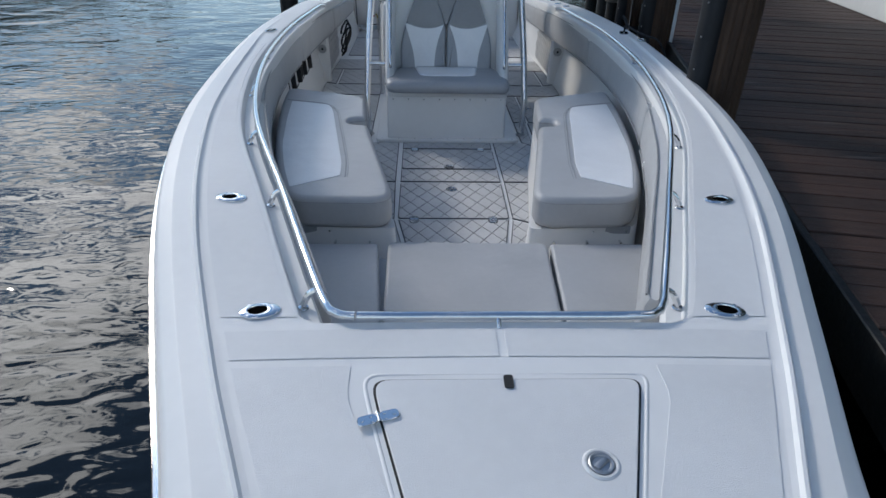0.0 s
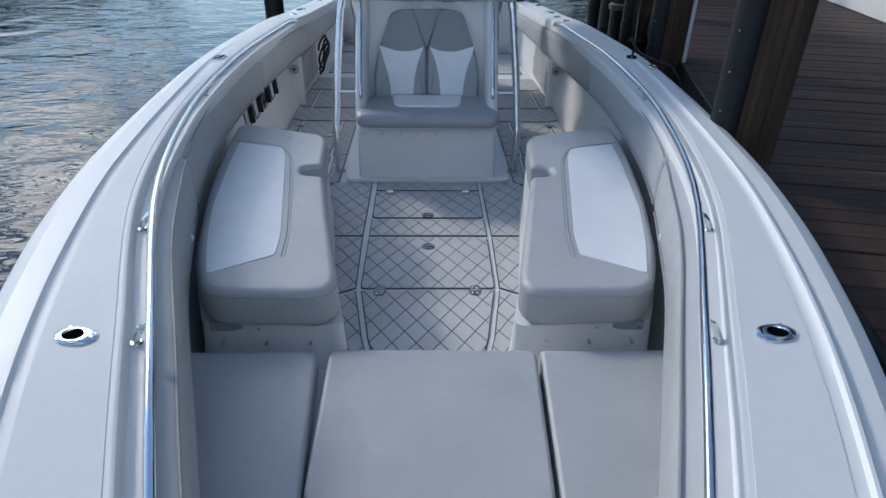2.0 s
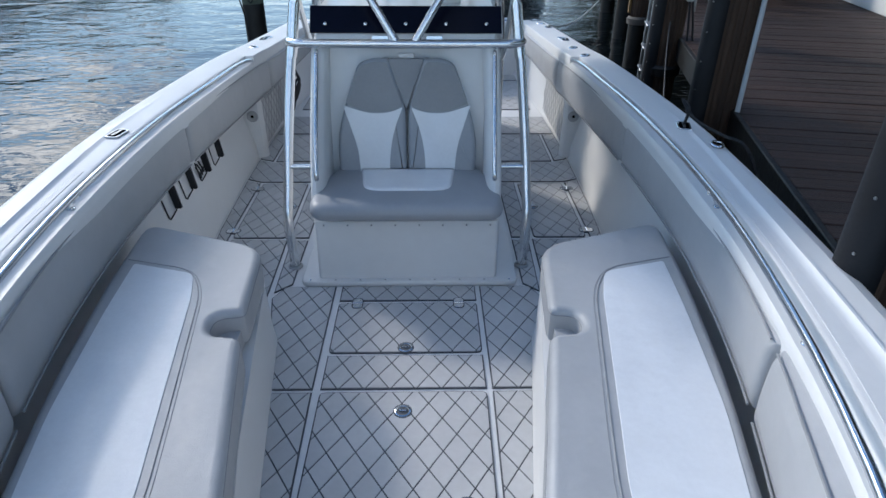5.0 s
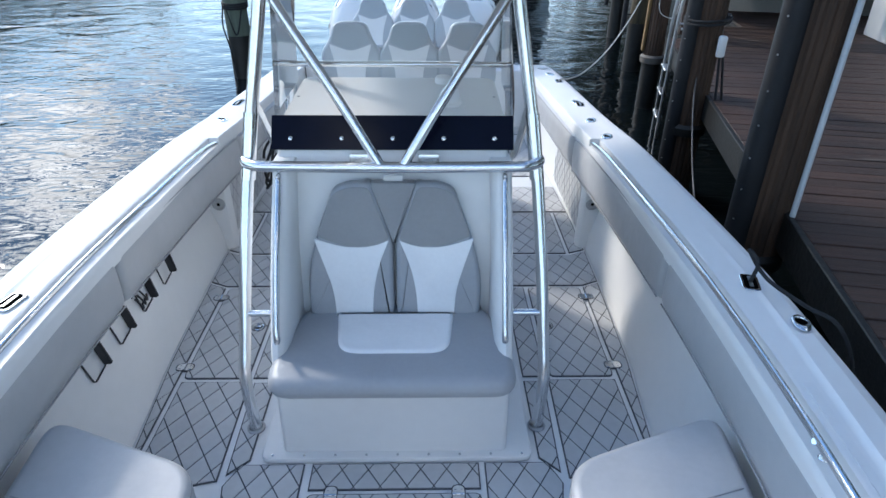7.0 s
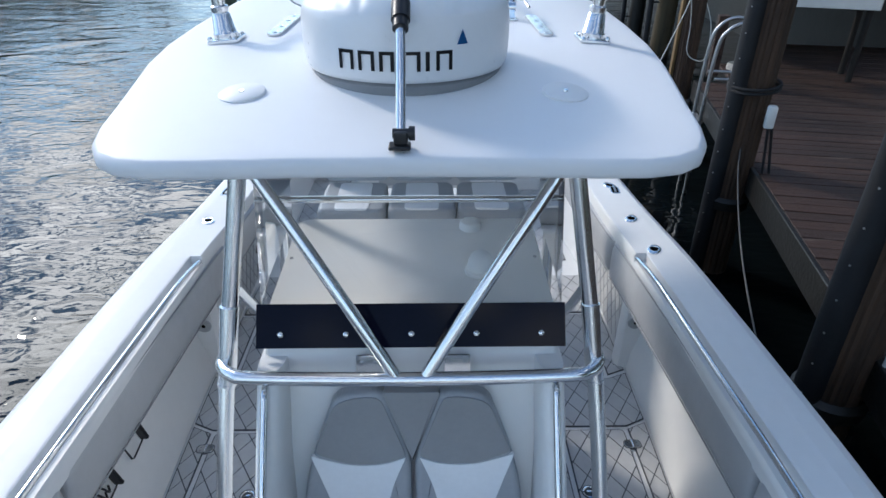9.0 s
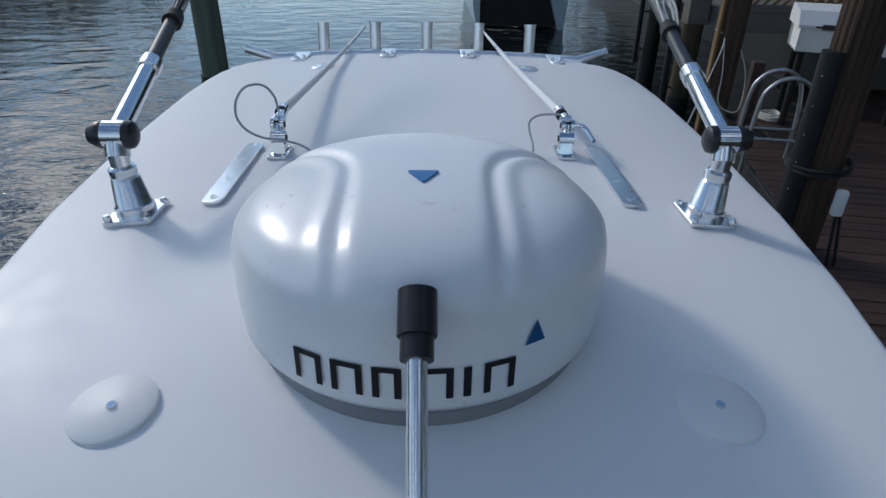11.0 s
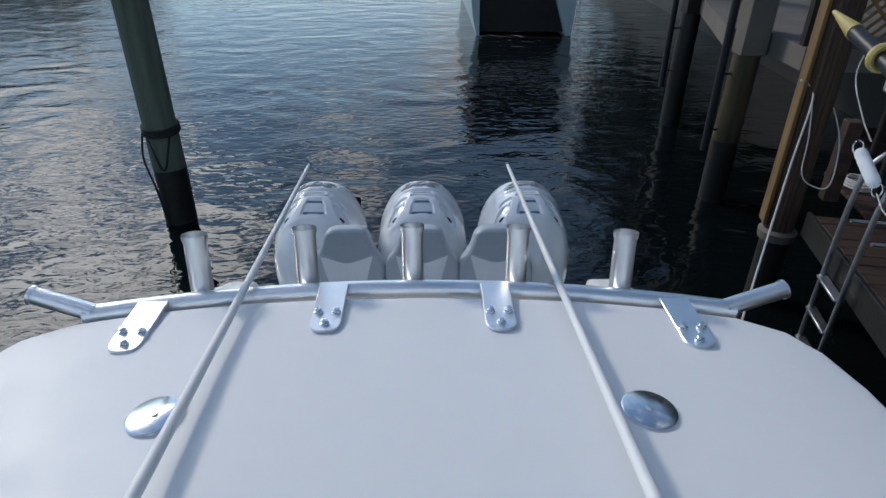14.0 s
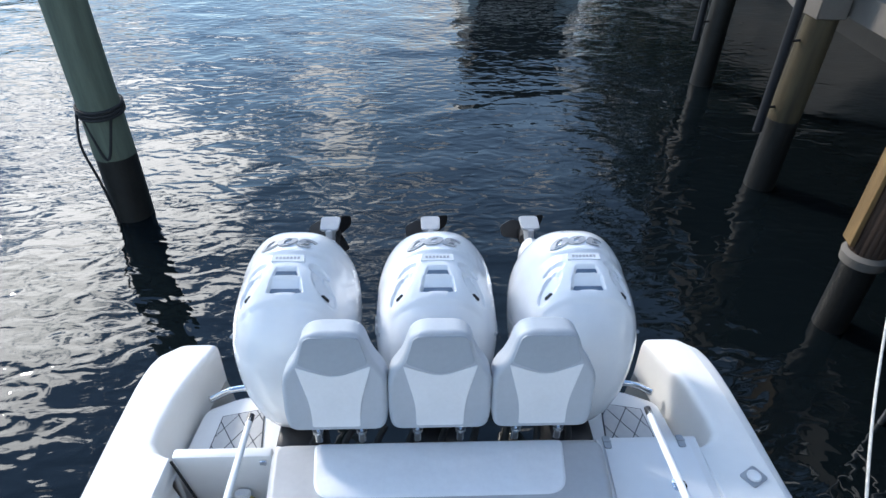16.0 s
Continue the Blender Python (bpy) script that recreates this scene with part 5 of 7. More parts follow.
part("bench_insert", bm, VINYL_WHITE, stern_bench, "white vinyl insert panel")
bm = bmesh.new()
tube(bm, [(x, y, 0.655) for x, y in round_poly([(-0.766, 9.98), (-0.750, 9.72), (-0.703, 9.497), (0.703, 9.497), (0.750, 9.72), (0.766, 9.98)], [0, 0.2, 0.22, 0.22, 0.2, 0], 8)], 0.004, 6)
part("welt", bm, PIPING, stern_bench, "grey welt round the cushion")

# transom: live-well lid to starboard, transom gate to port
bm = bmesh.new()
prism(bm, round_poly([(0.74, 9.70), (1.255, 9.70), (1.255, 10.075), (0.76, 10.075)], 0.012, 2), 0.0, 0.632, 0.012, 2)
part("live_well", bm, GEL, boat, "white live-well box in the quarter")
lid = thing("live_well_lid", "glossy white live-well lid with chrome hinges and latch", "lid", at=(1.0, 9.9, 0.63))
bm = bmesh.new()
prism(bm, round_poly([(0.775, 9.715), (1.215, 9.715), (1.205, 10.035), (0.79, 10.035)], 0.02, 3), 0.632, 0.642, 0.003, 2)
part("lid_panel", bm, ROOF, lid)
for x in (0.805, 1.165):
    bm = bmesh.new()
    prism(bm, round_poly([(x - 0.018, 10.00), (x + 0.018, 10.00), (x + 0.018, 10.07), (x - 0.018, 10.07)], 0.012, 3), 0.641, 0.649, 0.002, 1)
    cyl(bm, (x - 0.018, 10.036, 0.65), (x + 0.018, 10.036, 0.65), 0.005, n=8)
    part("hinge", bm, ALU_DULL, lid)
bm = bmesh.new()
lathe(bm, [(0.034, 0.0), (0.034, 0.006), (0.026, 0.009), (0.02, 0.004), (0, 0.004)], (1.075, 9.80, 0.642), 20)
part("latch", bm, STEEL, lid)
gate = thing("transom_gate", "white transom gate panel with latch", "gate", at=(-1.0, 10.0, 0))
bm = bmesh.new()
box(bm, (-1.015, 10.033, 0.32), (0.46, 0.055, 0.62), None, 0.014, 2)
for v in bm.verts:
    v.co.y += (0.63 - v.co.z) * 0.19
part("gate_panel", bm, GEL, gate)
bm = bmesh.new()
box(bm, (-0.825, 10.005, 0.585), (0.035, 0.02, 0.030), None, 0.008, 2)
part("latch", bm, STEEL, gate)
bm = bmesh.new()
box(bm, (-1.246, 10.0, 0.34), (0.012, 0.012, 0.54), None, 0.003, 1)
for v in bm.verts:
    v.co.y += (0.63 - v.co.z) * 0.19
part("hinge_gap", bm, RUBBER, gate)
# cleaning things left on the sole by the gate
bottle = thing("spray_bottle", "white plastic spray bottle with red collar and yellow trigger", "bottle", at=(-0.98, 10.04, 0.011))


def oval(z, w, d, x=-0.98, y=10.04):
    return [(x + w * math.copysign(abs(math.cos(a))**0.7, math.cos(a)), y + d * math.copysign(abs(math.sin(a))**0.7, math.sin(a)), z) for a in [2 * math.pi * k / 24 for k in range(24)]]


bm = bmesh.new()
loft(bm, [oval(z, w, d) for z, w, d in ((0.011, 0.050, 0.032), (0.016, 0.055, 0.036), (0.11, 0.055, 0.036), (0.165, 0.050, 0.034), (0.195, 0.036, 0.026), (0.215, 0.019, 0.017), (0.235, 0.016, 0.016))])
part("body", bm, VINYL_WHITE, bottle)
for nm_, za, zb, mt in (("label_band", 0.098, 0.112, NAVY), ("label_patch", 0.030, 0.088, BOATBLUE)):
    bm = bmesh.new()
    loft(bm, [oval(z, 0.0565, 0.0375) for z in (za, zb)], cap=False)
    part(nm_, bm, mt, bottle)
bm = bmesh.new()
loft(bm, [oval(z, 0.021, 0.021) for z in (0.218, 0.240)])
part("collar", bm, REDLABEL, bottle, "red collar")
bm = bmesh.new()
loft(bm, [oval(z, w, d) for z, w, d in ((0.240, 0.020, 0.020), (0.250, 0.036, 0.022), (0.285, 0.040, 0.024), (0.292, 0.034, 0.020))])
part("spray_head", bm, VINYL_WHITE, bottle)
bm = bmesh.new()
tube(bm, smooth_line([(-0.945, 10.030, 0.262), (-0.922, 10.026, 0.240), (-0.915, 10.024, 0.195)], 5), [0.011] * 6 + [0.009] * 5, 8)
part("trigger", bm, BRASS, bottle, "yellow trigger")
bm = bmesh.new()
secs = []
for i in range(25):
    row = []
    for j in range(25):
        u, v = i / 24 - 0.5, j / 24 - 0.5
        edge = min(1.0, (1 - max(abs(u), abs(v)) * 2) * 4)
        fold = abs(math.sin(5.5 * u + 3.0 * v + 0.6 * math.sin(9 * v))) * 0.055 + abs(math.sin(8 * u - 6 * v + 1)) * 0.022 + abs(math.sin(15 * v + 7 * u)) * 0.010
        row.append((-1.17 + 0.25 * u + 0.035 * math.sin(6 * v + 1) + 0.02 * math.sin(13 * v), 10.00 + 0.17 * v + 0.03 * math.sin(7 * u) + 0.012 * math.sin(17 * u), 0.014 + fold * (0.25 + 0.75 * edge)))
    secs.append(row)
loft(bm, secs, closed=False)
bmesh.ops.solidify(bm, geom=bm.faces[:], thickness=0.003)
solo("cleaning_cloth", bm, VINYL_WHITE, "crumpled white cleaning cloth on the cockpit sole", "cloth", smooth=60)
# quarter fittings: pull-up cleat base to starboard
bm = bmesh.new()
prism(bm, round_poly([(-0.050, -0.042), (0.050, -0.042), (0.050, 0.042), (-0.050, 0.042)], 0.014, 4), 0.0, 0.008, 0.003, 2, pose(1.435, 9.835, sheer(9.835) + 0.002, -3, 0, 30))
ob = solo("quarter_socket", bm, ALU_DULL, "square stainless socket plate on the starboard quarter", "socket")
bm = bmesh.new()
lathe(bm, [(0.032, 0.008), (0.032, 0.013), (0.026, 0.016), (0.022, 0.013), (0, 0.013)], (1.435, 9.835, sheer(9.835) + 0.002), 20)
part("cap", bm, GEL, ob, "round white cap")
# swim platforms with mats, beside the engine well
for s in (1, -1):
    bm = bmesh.new()
    prism(bm, round_poly([(s * 0.80, 10.19), (s * 1.37, 10.19), (s * 1.32, 10.60), (s * 1.12, 10.70), (s * 0.86, 10.66)], [0.01, 0.01, 0.05, 0.06, 0.03], 4), -0.55, 0.245, 0.015, 2)
    part("swim_platform", bm, GEL, boat)
    mat_panel([(s * 0.93, 10.21), (s * 1.24, 10.21), (s * 1.21, 10.55), (s * 0.98, 10.60)], 0.245)
    bm = bmesh.new()
    tube(bm, smooth_line([(s * 1.30, 10.64, 0.29), (s * 1.20, 10.72, 0.275), (s * 1.06, 10.74, 0.27), (s * 0.93, 10.71, 0.27)], 6), 0.020, 10)
    part("platform_rail", bm, STEEL, boat, "polished stainless edge rail")
bm = bmesh.new()
box(bm, (0, 10.15, 0.08), (1.66, 0.14, 0.70), None, 0.02, 2)
part("engine_well_wall", bm, GEL, boat)
bm = bmesh.new()
for i in range(9):
    x = -0.64 + i * 0.16
    tube(bm, smooth_line([(x, 10.10, 0.43), (x + 0.02, 10.16, 0.52), (x + 0.05, 10.28, 0.47)], 4), 0.018, 8)
solo("rigging_hoses", bm, RUBBER, "black rigging hoses in the engine well", "hose", kind="stuff")

# ---- outboard engines ----
def outboard_engine(cx):
    ob = thing("outboard_engine", "large white outboard engine with vented cowling", "engine", "three outboard engines", at=(cx, 10.6, 0.2))

    W, Y0 = 0.312, 10.68

    def crown(x, y):
        """Height of the smooth cowling top at a place."""
        q = ((abs(x - cx) / W)**3.0 + (abs(y - Y0) / (0.445 if y < Y0 else 0.38))**3.0)**(1 / 3.0)
        return 0.92 + 0.43 * max(0.0, 1 - q**2.1)**0.57

    def step(a, b, v):
        t = min(1.0, max(0.0, (v - a) / (b - a)))
        return t * t * (3 - 2 * t)

    def relief(x, y):
        """Raised after panel, sunk front panel and the air intakes."""
        u = abs(x - cx)
        h = 0.013 * step(-0.006, 0.006, y - 10.625 - 1.3 * u * u) - 0.011 * step(-0.007, 0.007, 10.392 - y) * (1 - step(0.20, 0.235, u))
        for y0, y1, w0, w1, dep in ((10.432, 10.497, 0.080, 0.066, 0.026), (10.506, 10.540, 0.058, 0.048, 0.018)):
            t = (y - y0) / (y1 - y0)
            inside = step(-0.006, 0.006, w0 + (w1 - w0) * t - u) * step(-0.004, 0.004, y - y0) * step(-0.006, 0.006, y1 - y)
            h -= dep * inside * (1 - 0.55 * min(1, max(0, t)))
        for ux, uy, rx, ry, dep in ((0.172, 10.484, 0.046, 0.058, 0.022), (0.146, 10.556, 0.048, 0.026, 0.014)):
            h -= dep * step(0.0, 0.35, 1 - ((u - ux + 0.6 * (y - uy)) / rx)**2 - ((y - uy) / ry)**2)
        return h
    bm = bmesh.new()
    n = 180

    def ring(z, w, f_, b_):
        out = []
        for k in range(n):
            c_, s_ = math.cos(2 * math.pi * k / n), math.sin(2 * math.pi * k / n)
            out.append((cx + w * math.copysign(abs(c_)**(2 / 3.0), c_), Y0 + (b_ if s_ > 0 else f_) * math.copysign(abs(s_)**(2 / 3.0), s_), z))
        return out
    rings = [ring(z, w, f_, b_) for z, w, f_, b_ in ((0.40, 0.17, 0.33, 0.12), (0.47, 0.225, 0.39, 0.20), (0.56, 0.265, 0.425, 0.27), (0.68, 0.297, 0.445, 0.325), (0.80, 0.310, 0.450, 0.355), (0.88, 0.3125, 0.448, 0.368))]
    for q in [1.0, 0.995, 0.985, 0.97] + grid(0.95, 0.03, 58):
        rings.append([(x, y, crown(x, y) + relief(x, y)) for x, y, z in ring(0, W * q, 0.445 * q, 0.38 * q)])
    loft(bm, rings)
    part("cowling", bm, ENGINE, ob, smooth=50)
    # mouths of the air intakes; the middle ones carry reflected blue as colour
    for dx, y, w, turn in ((0.0, 10.439, 0.142, 0), (0.0, 10.511, 0.104, 0), (0.180, 10.452, 0.050, 38), (-0.180, 10.452, 0.050, -38)):
        bm = bmesh.new()
        z = crown(cx + dx, y) + relief(cx + dx, y)
        m = pose(cx + dx, y, z + 0.006, 34, 0, 0) @ pose(0, 0, 0, 0, turn and math.copysign(30, dx), -turn)
        prism(bm, round_poly([(-w / 2, -0.005), (w / 2, -0.005), (w / 2 - 0.006, 0.008 if turn else 0.017), (-w / 2 + 0.006, 0.008 if turn else 0.017)], 0.004, 2), -0.012, 0.003, m=m)
        part("intake_mouth", bm, BLACK if turn else INTAKE, ob, "dark air intake mouth" if turn else "air intake mouth with reflected blue put into its colour", smooth=0)
    # power figure, read from astern
    fc = bpy.data.curves.new("figure", "FONT")
    fc.body, fc.size, fc.align_x, fc.align_y, fc.extrude, fc.shear, fc.offset = "300", 0.105, "CENTER", "CENTER", 0.002, 0.25, 0.004
    tmp = bpy.data.objects.new("figure", fc)
    me = bpy.data.meshes.new_from_object(tmp)
    bpy.data.objects.remove(tmp)
    bpy.data.curves.remove(fc)
    me.transform(Matrix.Diagonal((1.62, 0.84, 1, 1)))
    me.transform(pose(cx, 10.70, 0, 0, 0, 180))
    for v in me.vertices:
        v.co.z += crown(v.co.x, v.co.y) + 0.0190
    me.transform(Matrix.Translation(-Vector(ob.location)))
    me.materials.append(FIGURE)
    t = new("power_figure", me)
    t.parent = ob
    # brand plate drawn as a plain outline and bars
    bm = bmesh.new()
    zp = crown(cx, 10.592)
    prism(bm, round_poly([(-0.082, -0.020), (0.082, -0.020), (0.076, 0.020), (-0.076, 0.020)], 0.006, 2), -0.010, 0.003, 0.002, 1, pose(cx, 10.592, zp, 13, 0, 0))
    plate = part("name_plate", bm, ENGINE, ob)
    for i in range(7):
        bm = bmesh.new()
        box(bm, (cx - 0.051 + i * 0.017, 10.592, zp + 0.0035), (0.012, 0.014, 0.002), Matrix.Rotation(radians(13), 4, "X"))
        part("name_bar", bm, FIGURE, plate, smooth=0)
    # side decal
    for s in (1, -1):
        bm = bmesh.new()
        tube(bm, smooth_line([(cx + s * 0.285, 10.42, 1.0), (cx + s * 0.302, 10.50, 0.94), (cx + s * 0.310, 10.66, 0.90)], 4), 0.010, 6)
        part("side_decal", bm, DECAL, ob)
    # clamp bracket and the tilted leg with its lower unit
    bm = bmesh.new()
    box(bm, (cx, 10.32, 0.18), (0.24, 0.26, 0.52), None, 0.04, 2)
    part("clamp_bracket", bm, BLACK, ob)
    bm = bmesh.new()
    secs = []
    for t in grid(0, 1, 7):
        y, z = 10.62 + 1.15 * t, 0.42 + 0.05 * t
        w, h = 0.15 - 0.07 * t, 0.26 - 0.10 * t
        secs.append([(cx + w * math.cos(q), y, z + h * math.sin(q)) for q in [2 * math.pi * k / 16 for k in range(16)]])
    loft(bm, secs)
    part("leg", bm, ENGINE, ob, "white engine leg tilted up astern")
    bm = bmesh.new()
    prism(bm, round_poly([(cx - 0.065, 11.80), (cx + 0.065, 11.80), (cx + 0.07, 11.97), (cx - 0.07, 11.97)], 0.03, 3), 0.665, 0.685, 0.005, 1)
    box(bm, (cx, 11.87, 0.60), (0.05, 0.18, 0.16), None, 0.015, 2)
    part("cavitation_plate", bm, VINYL, ob, "grey cavitation plate")
    prop = bmesh.new()
    cyl(prop, (cx, 11.90, 0.52), (cx, 12.12, 0.50), 0.055, 0.045, n=16)
    for k in range(3):
        ang = radians(35 + 120 * k)
        m = Matrix.Translation((cx, 12.02, 0.51)) @ Matrix.Rotation(ang, 4, "Y") @ Matrix.Rotation(radians(28), 4, "Z")
        prism(prop, round_poly([(-0.06, 0.0), (0.06, 0.0), (0.09, 0.10), (0.03, 0.19), (-0.05, 0.17)], 0.03, 3), -0.006, 0.006, 0.002, 1, m @ Matrix.Rotation(radians(90), 4, "X"))
    part("propeller", prop, BLACK, ob, "black three-bladed propeller")


for cx in (-0.71, 0.0, 0.71):
    outboard_engine(cx)

# ---- hard top and its frame ----
roof = thing("hard_top", "glossy white fibreglass hard top on bright metal legs", "hard top", at=(0, 6.5, 2.1))
half = [(0.0, 5.115), (0.25, 5.115), (0.48, 5.118), (0.60, 5.128), (0.68, 5.15), (0.735, 5.19), (0.768, 5.25), (0.784, 5.33), (0.792, 5.45), (0.81, 5.60), (0.842, 5.82), (0.893, 6.15), (0.938, 6.6), (0.963, 7.0), (0.980, 7.35), (0.984, 7.62), (0.976, 7.78), (0.950, 7.90), (0.90, 7.975), (0.80, 8.02), (0.6, 8.05), (0.4, 8.07), (0.2, 8.08), (0.0, 8.083)]
outline = [Vector((x, y)) for x, y in half] + [Vector((-x - 0.02 * min(1, max(0, (y - 5.6) / 0.8)) * min(1, x / 0.5), y)) for x, y in half[-2:0:-1]]


def roof_z(x, y):
    return 2.221 - 0.030 * (x / 0.9)**2 - 0.013 * (x / 0.9)**6 - 0.12 * max(0, (5.9 - y) / 0.9)**1.6 - 0.03 * max(0, (y - 7.2) / 0.9)**2


bm = bmesh.new()
mid = Vector((0, 6.6))
rings = []
for sc, dz, top in ((0.80, -0.050, False), (0.97, -0.050, False), (0.992, -0.048, False), (0.998, -0.042, False), (1.0, -0.032, True), (1.0, -0.020, True), (0.9975, -0.010, True), (0.992, -0.003, True), (0.985, 0.0, True), (0.96, 0.0, True), (0.90, 0.0, True), (0.8, 0.0, True), (0.65, 0.0, True), (0.48, 0.0, True), (0.3, 0.0, True), (0.14, 0.0, True)):
    ring_ = []
    for p in outline:
        # inset along both axes by the same distance near the edge
        d = 1 - sc
        q = Vector((p.x * (1 - d * 1.5) if d < 0.1 else p.x * sc * 0.95 / 0.95, mid.y + (p.y - mid.y) * (1 - d * 0.7 if d < 0.1 else sc)))
        ring_.append((q.x, q.y, roof_z(q.x, q.y) + dz))
    rings.append(ring_)
rr = loft(bm, rings, cap=False)
bm.faces.new(rr[0][::-1])
bm.faces.new(rr[-1])
part("roof_panel", bm, ROOF, roof, smooth=50)


def leg(pts, r, name="leg", mat=ALU):
    bm = bmesh.new()
    tube(bm, smooth_line(pts, 8), r, 14)
    return part(name, bm, mat, roof)


for s in (1, -1):
    leg([(s * 0.685, 5.085, 0.02), (s * 0.695, 5.09, 0.30), (s * 0.690, 5.16, 0.48), (s * 0.675, 5.29, 0.80), (s * 0.637, 5.47, 1.27), (s * 0.585, 5.54, 1.60), (s * 0.50, 5.62, 2.10)], 0.028)
    leg([(s * 0.635, 6.35, 0.02), (s * 0.64, 6.35, 0.5), (s * 0.62, 6.30, 1.2), (s * 0.58, 6.28, 1.6), (s * 0.52, 6.30, 2.12)], 0.026)
    leg([(s * 0.61, 5.56, 1.50), (s * 0.605, 5.9, 1.12), (s * 0.62, 6.30, 0.95)], 0.018, "side_brace")
    # sleeve joint over the tube, with a bead at each end
    bm = bmesh.new()
    a_, b_ = Vector((s * 0.6435, 5.435, 1.175)), Vector((s * 0.6120, 5.508, 1.445))
    cyl(bm, a_, b_, 0.0315, n=18)
    for q in (a_, b_):
        cyl(bm, q - (b_ - a_) * 0.012, q + (b_ - a_) * 0.012, 0.0330, n=18)
    part("leg_sleeve", bm, ALU, roof)
    # foot plate
    bm = bmesh.new()
    lathe(bm, [(0.044, 0.0), (0.044, 0.006), (0.034, 0.010), (0.030, 0.018)], (s * 0.685, 5.085, 0.008), 20)
    part("foot_plate", bm, ALU_DULL, roof)
    # short stay to the console
    bm = bmesh.new()
    cyl(bm, (s * 0.685, 5.205, 0.605), (s * 0.515, 5.205, 0.605), 0.016, n=12)
    part("stay", bm, ALU, roof)
    leg([(s * 0.045, 5.355, 1.260), (s * 0.20, 5.425, 1.50), (s * 0.46, 5.56, 1.88), (s * 0.60, 5.63, 2.11)], 0.022, "diagonal_brace")
bm = bmesh.new()
tube(bm, smooth_line([(-0.650, 5.50, 1.253), (-0.648, 5.44, 1.253), (-0.60, 5.385, 1.256), (-0.50, 5.365, 1.258), (0.0, 5.352, 1.260), (0.50, 5.365, 1.258), (0.60, 5.385, 1.256), (0.648, 5.44, 1.253), (0.650, 5.50, 1.253)], 6), 0.024, 14)
part("cross_tube", bm, ALU, roof, "bright bent cross tube")

bm = bmesh.new()
box(bm, (0.0, 6.12, 2.015), (0.79, 0.52, 0.27), None, 0.02, 3)
part("overhead_box", bm, GEL, roof, "white overhead electronics box under the roof")
# flush discs and backing bars on the roof
for x, y in ((-0.446, 5.48), (0.446, 5.48), (-0.476, 7.665), (0.455, 7.665)):
    d = thing("roof_disc", "flat round metal cover plate with a centre screw on the roof", "cover plate", "roof cover plates", at=(x, y, roof_z(x, y)))
    bm = bmesh.new()
    sl = math.degrees(math.atan2(roof_z(x, y + 0.05) - roof_z(x, y - 0.05), 0.1))
    m = pose(x, y, roof_z(x, y), sl, math.degrees(math.atan(0.11 * x / 0.81)), 0)
    rad = 0.053 if y > 7 else 0.064
    lathe(bm, [(rad, -0.004), (rad, 0.004), (rad - 0.004, 0.0065), (0, 0.0065)], (0, 0, 0), 36, m)
    part("plate", bm, ALU if y > 7 else GEL, d)
    bm = bmesh.new()
    lathe(bm, [(0.008, 0.006), (0.007, 0.010), (0, 0.010)], (0, 0, 0), 10, m)
    part("screw", bm, STEEL, d)
for s in (1, -1):
    b = thing("roof_bar", "flat metal backing bar with rounded ends and screws on the roof", "backing bar", "roof backing bars", at=(s * 0.498, 6.33, roof_z(0.498, 6.33)))
    m = pose(s * 0.498, 6.332, roof_z(0.498, 6.33), 0, s * 3.4, 0)
    bm = bmesh.new()
    prism(bm, round_poly([(-0.026, -0.215), (0.026, -0.215), (0.026, 0.215), (-0.026, 0.215)], 0.025, 6), 0.0, 0.011, 0.003, 2, m)
    part("bar", bm, ALU, b)
    for q in (-0.185, -0.065, 0.065, 0.185):
        bm = bmesh.new()
        lathe(bm, [(0.009, 0.010), (0.008, 0.013), (0.004, 0.0115), (0, 0.0115)], (0, q, 0), 12, m)
        part("screw", bm, STEEL, b)

# radar dome
radar = thing("radar_dome", "white radar dome with blue triangle marks on the roof", "radar", at=(0, 5.73, 2.21))
bm = bmesh.new()
def dome_z(r):
    return 0.13 + 0.1155 * max(0.0, 1 - (r / 0.308)**3.8)**0.40


profile = [(0.276, -0.004), (0.296, 0.000), (0.305, 0.014), (0.308, 0.05), (0.309, 0.09), (0.308, 0.13), (0.306, 0.15)] + [(r, dome_z(r)) for r in grid(0.302, 0.296, 3) + grid(0.292, 0.004, 60)] + [(0.0, 0.2455)]
groove = smooth_line([(0.108, -0.30, 0), (0.112, -0.19, 0), (0.113, -0.08, 0), (0.120, 0.01, 0), (0.141, 0.065, 0), (0.175, 0.102, 0), (0.22, 0.125, 0), (0.27, 0.14, 0)], 16)
groove_x = curve([(-0.32, 0.108), (-0.19, 0.112), (-0.08, 0.113), (0.01, 0.120), (0.065, 0.141), (0.102, 0.175), (0.125, 0.22)])
lathe(bm, profile, (0, 0, 0), 168)
for v in bm.verts:
    x, y, z = v.co
    if z > 0.155:
        k = min(1, (z - 0.155) / 0.04)
        d = min((abs(x) - p.x)**2 + (y - p.y)**2 for p in groove)**0.5
        v.co.z -= k * 0.010 * math.exp(-(d / 0.014)**2)
        if y < 0.125 and abs(x) > groove_x(y):
            t = min(1, d / 0.05)
            v.co.z -= k * 0.011 * t * t * (3 - 2 * t)
bmesh.ops.translate(bm, vec=(0, 5.73, 2.215), verts=bm.verts[:])
part("dome", bm, DOME, radar, smooth=60)
bm = bmesh.new()
lathe(bm, [(0.280, -0.02), (0.288, 0.0), (0.290, 0.026), (0.28, 0.034)], (0, 5.73, 2.178), 64)
part("dome_base", bm, VINYL_DARK, radar, "grey base ring")
bm = bmesh.new()
